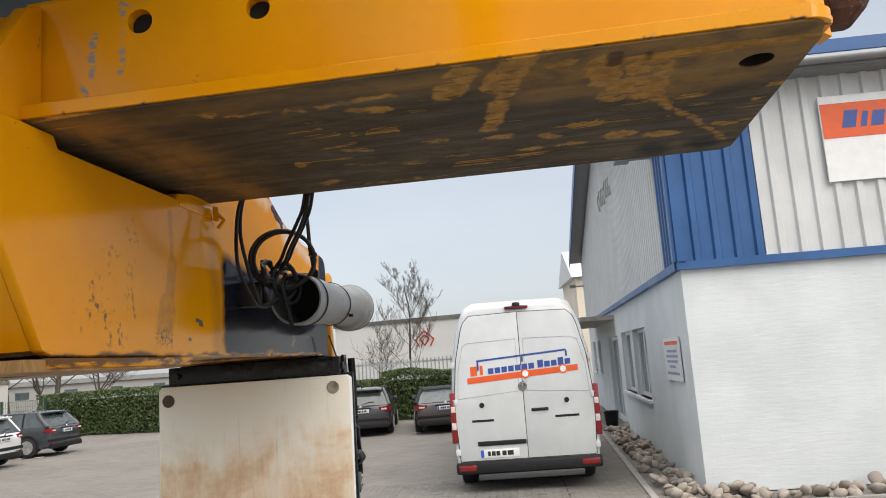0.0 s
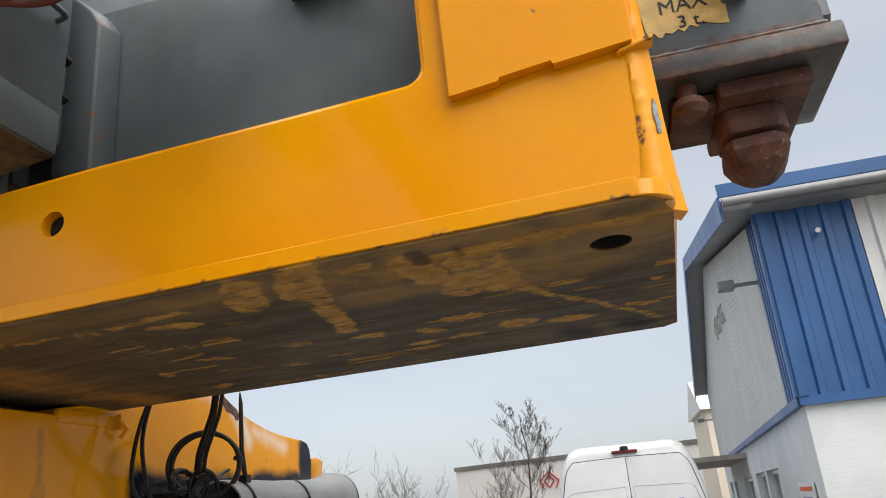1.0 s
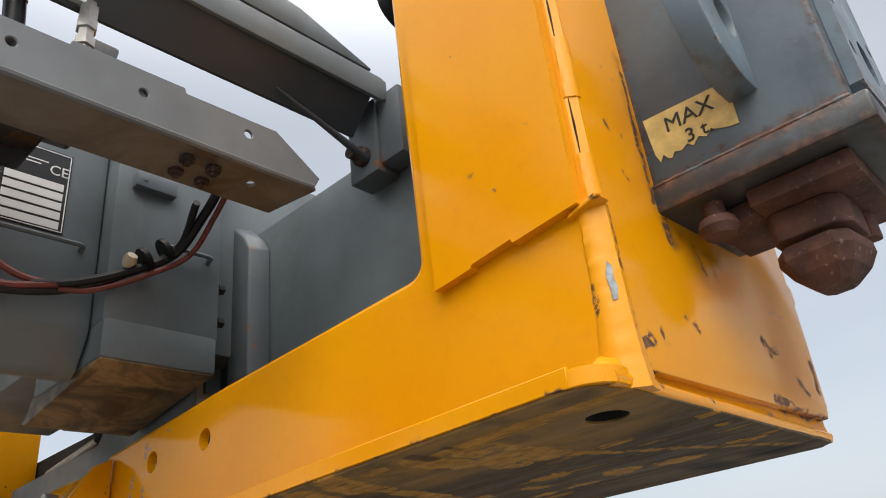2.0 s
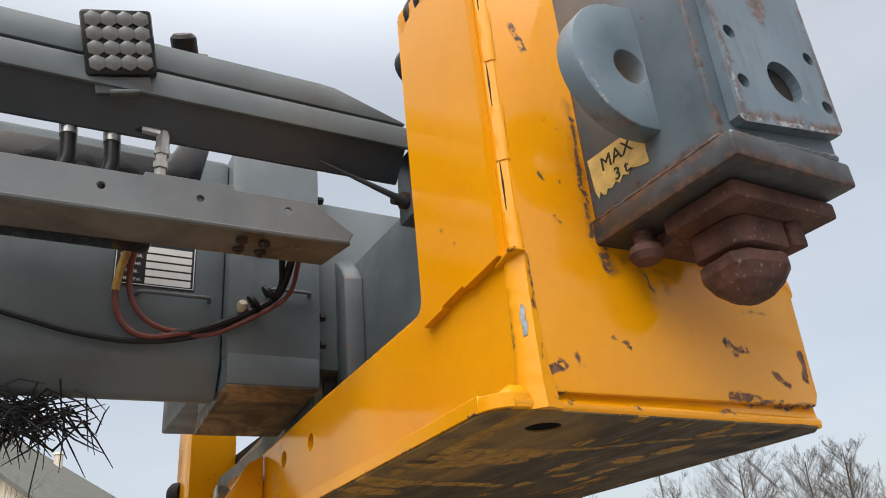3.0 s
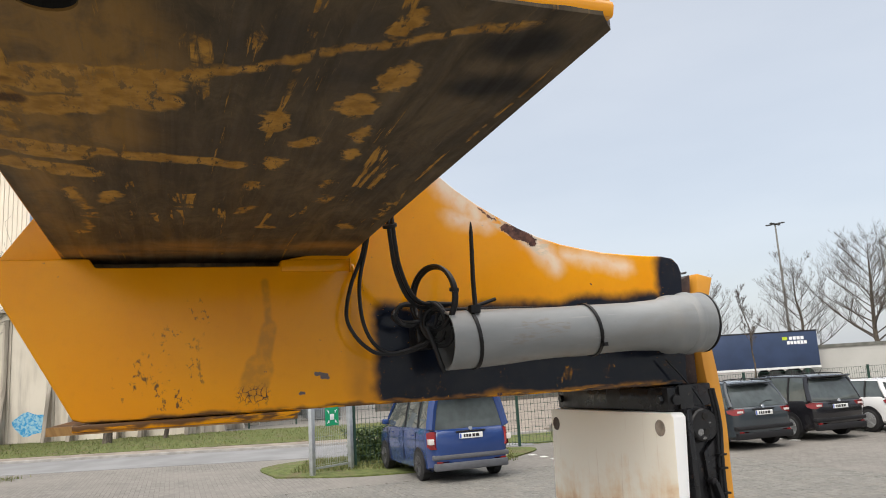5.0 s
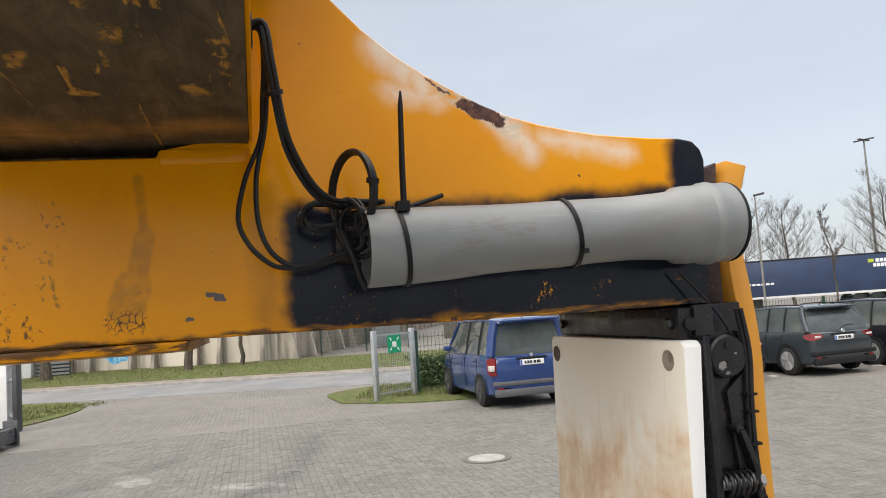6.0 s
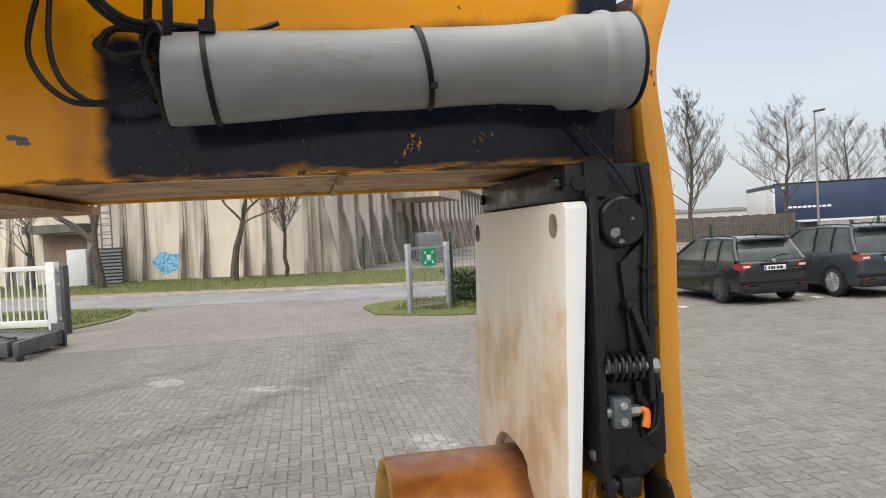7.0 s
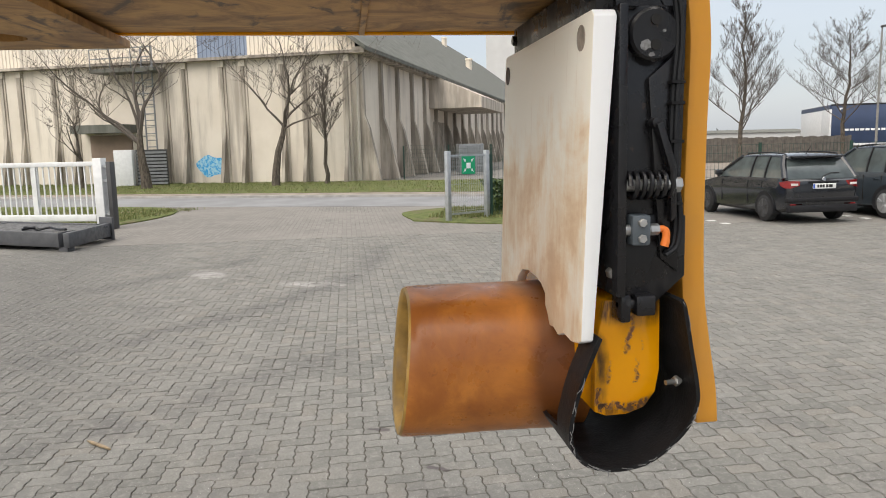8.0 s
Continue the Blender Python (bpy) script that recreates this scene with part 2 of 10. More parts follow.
def arm_extra(k, c):
    """Black repaint round the bracket and white overspray along the curved top."""
    p = k.scale(k.pos, (0.0, 1.0, 1 / 1.025), (-0.56, 0.0, 1.80 - 1.80 / 1.025))
    w = k.wobble(k.wobble(p, 8, 0.025), 45, 0.006)
    black = k.strokes(w, [((-0.56, 1.53, 1.875), (-0.56, 2.3, 1.872), 0.076), ((-0.56, 1.462, 1.955), (-0.56, 1.462, 1.835), 0.036), ((-0.56, 1.47, 1.948), (-0.56, 1.58, 1.945), 0.042), ((-0.56, 1.49, 1.84), (-0.56, 1.56, 1.83), 0.04),
                          ((-0.56, 1.6, 1.936), (-0.56, 2.12, 1.955), 0.047), ((-0.56, 2.13, 2.06), (-0.56, 2.13, 1.90), 0.058),
                          ((-0.56, 2.11, 1.82), (-0.56, 2.2, 1.82), 0.06)], 0.028)
    fleck = k.math("ADD", k.noise(p, 210, 6, 0.7), k.math("MULTIPLY", k.noise(p, 9, 3), 0.22))
    spots = k.strokes(k.wobble(p, 18, 0.03), [((-0.56, 1.815, 1.828), (-0.56, 1.850, 1.842), 0.014), ((-0.56, 1.92, 1.832), (-0.56, 1.945, 1.838), 0.010), ((-0.56, 2.06, 1.88), (-0.56, 2.075, 1.835), 0.008)], 0.03)
    fleck = k.ramp(k.math("ADD", fleck, k.math("MULTIPLY", spots, 0.13)), 0.785, 0.80)
    black = k.math("MULTIPLY", black, k.math("SUBTRACT", 1.0, fleck))
    white = k.strokes(k.wobble(p, 22, 0.014), [((-0.56, 1.585, 2.235), (-0.56, 1.66, 2.165), 0.020), ((-0.56, 1.60, 2.16), (-0.56, 1.68, 2.15), 0.012), ((-0.56, 1.775, 2.125), (-0.56, 1.83, 2.065), 0.019),
                                               ((-0.56, 1.86, 2.085), (-0.56, 2.0, 2.055), 0.010)], 0.045)
    c = k.mix(k.math("MULTIPLY", white, k.ramp(k.noise(p, 30, 5), 0.3, 0.55, 0.55, 0.92)), c, (0.82, 0.72, 0.60))
    scr = k.strokes(k.wobble(p, 40, 0.008), [((-0.56, 1.70, 2.165), (-0.56, 1.80, 2.10), 0.018)], 0.01)
    c = k.mix(k.math("MULTIPLY", scr, k.ramp(k.noise(k.scale(p, (1, 40, 90)), 1.0, 5), 0.42, 0.5, 0, 0.7)), c, (0.62, 0.55, 0.44))
    bare = k.strokes(k.wobble(k.wobble(p, 28, 0.014), 120, 0.006), [((-0.56, 1.722, 2.142), (-0.56, 1.782, 2.114), 0.011), ((-0.56, 1.74, 2.126), (-0.56, 1.778, 2.106), 0.008), ((-0.56, 1.66, 2.178), (-0.56, 1.70, 2.160), 0.003)], 0.003)
    c = k.mix(k.math("MULTIPLY", bare, k.ramp(k.noise(p, 55, 5, 0.7), 0.26, 0.34)), c, k.mix(k.ramp(k.noise(p, 70, 4), 0.3, 0.7), (0.05, 0.025, 0.022), (0.15, 0.07, 0.05)))
    # a brown smear, a chip and scattered scratches
    smear = k.strokes(k.wobble(p, 14, 0.006), [((-0.56, 1.223, 2.035), (-0.56, 1.230, 1.95), 0.007), ((-0.56, 1.230, 1.95), (-0.56, 1.218, 1.89), 0.015), ((-0.56, 1.212, 1.88), (-0.56, 1.202, 1.85), 0.026)], 0.008)
    c = k.mix(k.math("MULTIPLY", smear, k.ramp(k.noise(p, 50, 5), 0.3, 0.6, 0.25, 0.6)), c, (0.36, 0.17, 0.02))
    crack = k.math("MULTIPLY", k.strokes(p, [((-0.56, 1.185, 1.832), (-0.56, 1.215, 1.832), 0.014)], 0.012), k.ramp(k.voro(k.wobble(k.scale(p, (0, 1, 1)), 60, 0.01), 90, "DISTANCE_TO_EDGE"), 0.02, 0.08, 1.0, 0.0))
    c = k.mix(crack, c, (0.08, 0.045, 0.02))
    edge = k.strokes(k.wobble(p, 16, 0.03), [((-0.56, 1.395, 2.0), (-0.56, 1.398, 1.83), 0.020)], 0.045)
    c = k.mix(k.math("MULTIPLY", edge, 0.5), c, (0.28, 0.12, 0.015))
    chip = k.strokes(k.wobble(p, 60, 0.006), [((-0.56, 1.315, 1.864), (-0.56, 1.335, 1.860), 0.0035), ((-0.56, 1.325, 1.858), (-0.56, 1.338, 1.855), 0.003), ((-0.56, 1.285, 1.83), (-0.56, 1.292, 1.829), 0.003)], 0.002)
    c = k.mix(chip, c, (0.12, 0.10, 0.10))
    sc = k.strokes(p, [((-0.56, 1.06, 1.91), (-0.56, 1.07, 1.84), 0.045), ((-0.56, 1.10, 1.99), (-0.56, 1.115, 1.966), 0.016),
                       ((-0.56, 1.0, 1.87), (-0.56, 1.03, 1.86), 0.04), ((-0.56, 1.19, 1.83), (-0.56, 1.21, 1.83), 0.018)], 0.03)
    c = k.mix(k.math("MULTIPLY", sc, k.ramp(k.noise(k.scale(p, (1, 0.8, 0.6)), 85, 6, 0.75), 0.575, 0.605)), c, (0.16, 0.08, 0.02))
    low = k.strokes(k.wobble(p, 20, 0.012), [((-0.56, 0.9, 1.798), (-0.56, 2.2, 1.798), 0.009)], 0.008)
    c = k.mix(k.math("MULTIPLY", low, k.ramp(k.noise(k.scale(p, (1, 6, 40)), 3.0, 5), 0.36, 0.50)), c, (0.13, 0.062, 0.020))
    black = k.math("MULTIPLY", black, k.math("SUBTRACT", 1.0, k.math("MULTIPLY", low, k.ramp(k.noise(k.scale(p, (1, 5, 30)), 3.0, 5), 0.40, 0.55, 0, 0.85))))
    k.dull = black
    c = k.mix(black, c, k.mix(k.ramp(k.noise(p, 22, 5), 0.4, 0.7), (0.0060, 0.0090, 0.018), (0.011, 0.013, 0.020)))
    # maroon primer bare at the tip
    bare = k.strokes(k.wobble(k.wobble(p, 30, 0.010), 110, 0.006), [((-0.56, 2.160, 2.085), (-0.56, 2.185, 2.03), 0.020)], 0.006)
    return k.mix(bare, c, k.mix(k.ramp(k.noise(p, 60, 4), 0.35, 0.65), (0.036, 0.020, 0.017), (0.085, 0.050, 0.040)))


M_ARM = yellow_paint("yellow_arm_paint", chips=0.695, extra=arm_extra)


def scraped(name):
    """Underside rubbed down to grimy steel with ochre remains of paint."""
    k = Mat(name)
    p = k.pos
    s = k.noise(k.scale(p, (2.2, 34, 1)), 1.0, 7, 0.66, 0.6)
    t = k.noise(p, 11, 6, 0.6, 0.8)
    och = k.math("MULTIPLY", k.ramp(s, 0.60, 0.63), k.ramp(t, 0.46, 0.52))
    z = 2.106
    w = k.wobble(k.wobble(p, 14, 0.016), 60, 0.009)
    # paint left between the scrapes: a torn field, bands along the beam, one long diagonal, round dabs
    rows = [((0.15, 0.955), (0.165, 1.045), 0.030), ((0.112, 1.00), (0.118, 1.05), 0.020), ((0.085, 0.925), (0.095, 0.985), 0.022),
            ((-0.02, 0.885), (-0.040, 0.96), 0.024), ((-0.03, 0.93), (-0.060, 1.135), 0.013), ((-0.085, 0.90), (-0.11, 0.96), 0.022),
            ((0.18, 1.065), (0.24, 1.160), 0.0075), ((0.24, 1.160), (0.352, 1.318), 0.0060), ((-0.20, 0.985), (-0.235, 0.978), 0.011),
            ((-0.25, 1.165), (-0.285, 1.145), 0.009), ((0.025, 1.185), (0.045, 1.205), 0.012), ((-0.20, 1.352), (-0.30, 1.366), 0.010), ((-0.34, 1.325), (-0.36, 1.335), 0.014), ((-0.33, 0.94), (-0.40, 0.945), 0.008), ((-0.18, 0.94), (-0.27, 0.945), 0.009)]
    dabs = [(0.036, 0.91, 0.013), (0.185, 1.075, 0.016), (-0.308, 0.954, 0.018), (-0.414, 0.925, 0.016), (-0.147, 1.155, 0.018), (0.088, 1.155, 0.026), (-0.186, 1.258, 0.015), (-0.114, 1.250, 0.015),
            (0.079, 1.250, 0.018), (0.010, 1.251, 0.017), (0.152, 1.225, 0.024), (0.225, 1.248, 0.027), (0.321, 1.230, 0.020), (-0.045, 1.172, 0.020), (-0.37, 1.202, 0.014)]
    own = k.strokes(w, [((a, b, z), (c_, d, z), r) for (a, b), (c_, d), r in rows], 0.007)
    # the dabs are drawn out along the beam
    w2 = k.scale(k.wobble(k.wobble(p, 26, 0.022), 85, 0.011), (0.60, 1, 1))
    own = k.math("MAXIMUM", own, k.strokes(w2, [((0.6 * a, b, z), (0.6 * a, b, z), r * 0.72) for a, b, r in dabs], 0.006))
    own = k.math("MULTIPLY", own, k.ramp(k.noise(k.scale(p, (22, 60, 1)), 1.0, 7, 0.72), 0.40, 0.47))
    och = k.math("MAXIMUM", och, own)
    dark = k.mix(k.ramp(k.noise(k.scale(p, (8, 20, 1)), 1.0, 7, 0.7, 1.2), 0.35, 0.72), (0.055, 0.042, 0.026), (0.135, 0.098, 0.055))
    dark = k.mix(k.ramp(k.noise(p, 6, 4), 0.45, 0.70, 0, 0.7), dark, (0.040, 0.033, 0.026))
    # thin brown film of paint near the loose corner and at the far end
    film = k.strokes(k.wobble(p, 9, 0.035), [((0.31, 0.92, z), (0.04, 0.945, z), 0.090), ((0.31, 0.97, z), (0.20, 1.00, z), 0.060), ((0.08, 0.90, z), (-0.16, 0.91, z), 0.025), ((-0.15, 0.895, z), (-0.60, 0.91, z), 0.015)], 0.08)
    film = k.math("MULTIPLY", film, k.ramp(k.noise(k.scale(p, (9, 14, 1)), 1.6, 6, 0.65, 0.5), 0.32, 0.62, 0.30, 1.0))
    dark = k.mix(film, dark, (0.27, 0.152, 0.040))
    soft = k.strokes(k.wobble(p, 7, 0.03), [((-0.58, 0.93, z), (-0.54, 1.10, z), 0.05), ((-0.55, 1.10, z), (-0.50, 1.36, z), 0.035)], 0.09)
    dark = k.mix(k.math("MULTIPLY", soft, k.ramp(k.noise(k.scale(p, (8, 4, 1)), 1.6, 6, 0.65, 0.5), 0.3, 0.65, 0.1, 0.95)), dark, (0.34, 0.175, 0.042))
    ochre = k.mix(k.ramp(k.noise(p, 45, 5), 0.3, 0.7), (0.30, 0.150, 0.024), (0.50, 0.268, 0.050))
    dark = k.mix(k.ramp(k.noise(k.wobble(k.scale(p, (9, 150, 1)), 0.7, 2.2), 1.0, 5, 0.7), 0.60, 0.68, 0, 0.6), dark, (0.17, 0.115, 0.055))
    c = k.mix(k.math("MULTIPLY", och, k.ramp(k.noise(p, 130, 4), 0.22, 0.46, 0.45, 1.0)), dark, ochre)
    # two greasy dimples, burnt spots, the worn dark corner
    grease = k.strokes(k.wobble(p, 20, 0.006), [((0.304, 1.318, z), (0.318, 1.342, z), 0.026), ((0.220, 1.322, z), (0.232, 1.346, z), 0.026), ((0.325, 0.890, z), (0.300, 0.895, z), 0.010)], 0.034)
    c = k.mix(grease, c, (0.012, 0.011, 0.010))
    burn = k.strokes(k.wobble(p, 40, 0.006), [((0.144, 0.905, z), (0.144, 0.925, z), 0.007), ((0.101, 0.900, z), (0.103, 0.928, z), 0.011)], 0.006)
    c = k.mix(k.math("MULTIPLY", burn, 0.8), c, (0.045, 0.022, 0.014))
    return k.done(c, k.ramp(s, 0.3, 0.7, 0.52, 0.80), 0.0, k.bump(k.math("ADD", och, k.noise(p, 70, 4)), 0.25, 0.002), 0.28)


M_SCRAPED = scraped("scraped_underside")


def worn_under(name, tone=((0.20, 0.098, 0.026), (0.52, 0.30, 0.095))):
    k = Mat(name)
    p = k.pos
    s = k.noise(k.scale(p, (2.2, 1.4, 1)), 4.0, 8, 0.68, 1.2)
    c = k.mix(k.ramp(s, 0.35, 0.65), *tone)
    c = k.mix(k.ramp(k.noise(k.scale(p, (1, 2.2, 1)), 6, 7, 0.6, 0.8), 0.56, 0.66, 0, 0.85), c, (0.05, 0.03, 0.018))
    return k.done(c, 0.55, 0.0, k.bump(k.noise(p, 60, 4), 0.2, 0.002))


M_UNDER = worn_under("worn_brown_underside")


def grey_paint(name, col=(0.108, 0.132, 0.146), rust=0.66):
    k = Mat(name)
    p = k.pos
    c = k.mix(k.ramp(k.noise(p, 5, 5), 0.3, 0.7), tuple(x * 0.82 for x in col), tuple(x * 1.2 for x in col))
    c = k.mix(k.ramp(k.noise(k.scale(p, (14, 14, 2)), 1, 5), 0.5, 0.8, 0, 0.35), c, (0.058, 0.064, 0.067))
    m = k.ramp(k.noise(p, 30, 7, 0.68), rust, rust + 0.05)
    c = k.mix(m, c, (0.17, 0.075, 0.035))
    c = k.mix(k.ramp(k.noise(p, 95, 5, 0.7), 0.70, 0.74, 0, 0.6), c, (0.42, 0.43, 0.43))
    return k.done(c, k.ramp(k.noise(p, 12, 4), 0.3, 0.7, 0.36, 0.6), 0.0, k.bump(k.noise(p, 40, 5), 0.12, 0.002))


M_GREY = grey_paint("grey_machine_paint", rust=0.74)
M_GREY_WORN = grey_paint("worn_grey_paint", (0.085, 0.103, 0.118), 0.62)
M_GREY_DIRTY = grey_paint("dirty_grey_paint", (0.112, 0.125, 0.137), 0.74)


def lock_paint(name, tone=1.0, grime=False):
    """Grey paint of the lock head: rust along seams and edges, pale rubbed corners, dark grime. Tone and grime also put
    light and shade into the colour.
    """
    k = Mat(name)
    p = k.scale(k.pos, (1, 1, 1), (0.004, -0.019, -0.008))
    c = k.mix(k.ramp(k.noise(p, 7, 6, 0.6), 0.3, 0.7), tuple(tone * v for v in (0.060, 0.085, 0.108)), tuple(tone * v for v in (0.102, 0.136, 0.166)))
    if grime:
        c = k.mix(k.ramp(k.noise(p, 16, 6, 0.65, 0.6), 0.28, 0.55, 0.45, 0.95), c, (0.034, 0.033, 0.034))
    c = k.mix(k.ramp(k.noise(k.scale(p, (30, 30, 5)), 1, 5), 0.52, 0.75, 0, 0.5), c, (0.055, 0.058, 0.06))
    w = k.wobble(k.wobble(p, 30, 0.010), 110, 0.005)
    rows = [((0.365, 1.028, 2.354), (0.60, 1.028, 2.354), 0.008), ((0.594, 1.03, 2.356), (0.594, 1.24, 2.372), 0.009), ((0.592, 1.026, 2.322), (0.592, 1.226, 2.322), 0.006),
            ((0.37, 1.026, 2.322), (0.59, 1.026, 2.322), 0.005), ((0.58, 1.032, 2.36), (0.58, 1.032, 2.75), 0.006), ((0.592, 1.062, 2.38), (0.592, 1.062, 2.78), 0.004),
            ((0.365, 1.031, 2.36), (0.365, 1.031, 2.60), 0.008), ((0.592, 1.24, 2.40), (0.592, 1.25, 2.78), 0.004), ((0.59, 1.16, 2.60), (0.59, 1.15, 2.55), 0.012), ((0.592, 1.056, 2.378), (0.592, 1.24, 2.402), 0.006), ((0.50, 0.93, 2.42), (0.50, 0.99, 2.405), 0.006)]
    rust = k.math("MULTIPLY", k.strokes(w, rows, 0.014), k.ramp(k.noise(p, 48, 6, 0.7), 0.38, 0.50))
    spots = k.ramp(k.noise(p, 34, 7, 0.7), 0.64, 0.69)
    rust = k.math("MAXIMUM", rust, spots)
    c = k.mix(rust, c, k.mix(k.ramp(k.noise(p, 90, 4), 0.35, 0.65), (0.050, 0.026, 0.019), (0.135, 0.066, 0.040)))
    pale = [((0.594, 1.027, 2.323), (0.594, 1.027, 2.352), 0.003), ((0.5925, 1.054, 2.375), (0.5925, 1.240, 2.397), 0.0035), ((0.5925, 1.062, 2.40), (0.5925, 1.064, 2.78), 0.0028),
            ((0.504, 0.913, 2.50), (0.504, 0.96, 2.417), 0.003), ((0.504, 0.94, 2.57), (0.504, 1.0, 2.592), 0.003), ((0.5925, 1.13, 2.47), (0.5925, 1.19, 2.43), 0.002)]
    q = k.math("MULTIPLY", k.strokes(k.wobble(p, 60, 0.004), pale, 0.003), k.ramp(k.noise(p, 75, 5, 0.7), 0.50, 0.60))
    q = k.math("MAXIMUM", q, k.ramp(k.noise(k.scale(p, (90, 90, 30)), 1.0, 6, 0.7), 0.70, 0.74, 0, 0.7))
    c = k.mix(q, c, (0.30, 0.32, 0.335))
    return k.done(c, k.ramp(k.noise(p, 14, 5), 0.3, 0.7, 0.28, 0.55), 0.0, k.bump(k.math("ADD", k.noise(p, 45, 5), rust), 0.2, 0.002))


M_LOCKHEAD = lock_paint("worn_lock_head_paint")
# face copy brightened by tone for the sheen of the sky on it
M_LOCKFACE = lock_paint("lit_lock_face_paint", 1.5)
# ledge copy darkened for the shade on its faces, together with grime
M_LOCKLEDGE = lock_paint("shaded_grimy_ledge_paint", 0.9, True)


def rusty(name, a, b, rough=0.75):
    k = Mat(name)
    p = k.pos
    c = k.mix(k.ramp(k.noise(p, 22, 6, 0.65), 0.32, 0.68), a, b)
    c = k.mix(k.ramp(k.noise(p, 140, 4), 0.62, 0.7, 0, 0.5), c, (0.30, 0.22, 0.18))
    return k.done(c, rough, 0.0, k.bump(k.noise(p, 60, 6, 0.7), 0.5, 0.003), 0.4)


M_LOCK = rusty("rust_brown_steel", (0.055, 0.026, 0.020), (0.13, 0.060, 0.045))
M_PIPE = None


# ---- mesh helpers ----
LOOSE = {"seat_bar", "bar_bolt", "bolt_recess", "drain_hole", "hole_bore", "bolt_bore", "cap_screw", "bare_spot", "hose_tie", "fitting", "sheave_cheek", "lens", "cooling_fin",
         "bolt", "plate_field", "container_rib", "roller_bracket", "bolt_row", "sheave", "latch", "pipe_inside", "floodlight", "back_wall"}


def islands(bm):
    """The separate pieces of a bmesh, each as a bmesh of its own."""
    seen, out = set(), []
    for v0 in bm.verts:
        if v0 in seen:
            continue
        todo, grp = [v0], []
        seen.add(v0)
        while todo:
            v = todo.pop()
            grp.append(v)
            for e in v.link_edges:
                o = e.other_vert(v)
                if o not in seen:
                    seen.add(o)
                    todo.append(o)
        b = bmesh.new()
        mp = {v: b.verts.new(v.co) for v in grp}
        for f in {f for v in grp for f in v.link_faces}:
            b.faces.new([mp[v] for v in f.verts])
        out.append(b)
    bm.free()
    return out


def part(name, bm, material, parent=None, label="", smooth=False, kind="", category="", bevel=0.0, seg=2):
    if bevel:
        bm.normal_update()
        es = [e for e in bm.edges if len(e.link_faces) == 2 and e.calc_face_angle(0) > 0.5]
        bmesh.ops.bevel(bm, geom=es, offset=bevel, segments=seg, affect="EDGES", profile=0.5, clamp_overlap=True)
    bmesh.ops.recalc_face_normals(bm, faces=bm.faces)
    me = bpy.data.meshes.new(name)
    bm.to_mesh(me)
    bm.free()
    if material:
        me.materials.append(material)
    if smooth or bevel:
        me.shade_smooth()
        me.set_sharp_from_angle(angle=radians(38))
    ob = new(name, me)
    if parent:
        ob.parent = parent
    if label or kind or category:
        tagged(ob, label, category, "", kind)
    return ob


def thing(name, label, category, group="", kind="", at=None):
    ob = new(name)
    ob.empty_display_size = 0.1
    if at is not None:
        ob.matrix_world = at
    return tagged(ob, label, category, group, kind)


def box(bm, x0, x1, y0, y1, z0, z1, m=None):
    vs = [bm.verts.new((x, y, z)) for z in (z0, z1) for y in (y0, y1) for x in (x0, x1)]
    for f in ((0, 2, 3, 1), (4, 5, 7, 6), (0, 1, 5, 4), (2, 6, 7, 3), (0, 4, 6, 2), (1, 3, 7, 5)):
        bm.faces.new([vs[i] for i in f])
    if m:
        bmesh.ops.transform(bm, matrix=m, verts=vs)
    return vs


def at_axis(axis, u, v, w):
    return {"x": (w, u, v), "y": (u, w, v), "z": (u, v, w)}[axis]


def slab(bm, pts, axis, a, b, holes=()):
    """A flat plate of outline pts between a and b on the axis, with round holes (u, v, r)."""
    loops = [list(pts)] + [[(u + r * math.cos(6.2832 * i / 20), v + r * math.sin(6.2832 * i / 20)) for i in range(20)] for u, v, r in holes]
    if not holes:
        vs = [bm.verts.new(at_axis(axis, u, v, a)) for u, v in pts]
        fs = [bm.faces.new(vs)]
        allv = vs
    else:
        es, allv = [], []
        for lp in loops:
            vs = [bm.verts.new(at_axis(axis, u, v, a)) for u, v in lp]
            allv += vs
            es += [bm.edges.new((vs[i], vs[(i + 1) % len(vs)])) for i in range(len(vs))]
        got = bmesh.ops.triangle_fill(bm, edges=es, use_beauty=True, use_dissolve=False)
        fs = [g for g in got["geom"] if isinstance(g, bmesh.types.BMFace)]
    ext = bmesh.ops.extrude_face_region(bm, geom=fs)
    vs2 = [g for g in ext["geom"] if isinstance(g, bmesh.types.BMVert)]
    d = {"x": (b - a, 0, 0), "y": (0, b - a, 0), "z": (0, 0, b - a)}[axis]
    bmesh.ops.translate(bm, verts=vs2, vec=d)
    return allv + vs2


def cyl(bm, p, q, r, r2=None, n=20, caps=True):
    p, q = Vector(p), Vector(q)
    r2 = r if r2 is None else r2
    d = (q - p).normalized()
    u = d.orthogonal().normalized()
    w = d.cross(u)
    ring = lambda c, rr: [bm.verts.new(c + rr * (math.cos(6.28319 * i / n) * u + math.sin(6.28319 * i / n) * w)) for i in range(n)]
    a, b = ring(p, r), ring(q, r2)
    for i in range(n):
        bm.faces.new((a[i], a[(i + 1) % n], b[(i + 1) % n], b[i]))
    if caps:
        bm.faces.new(a[::-1])
        bm.faces.new(b)
    return a + b


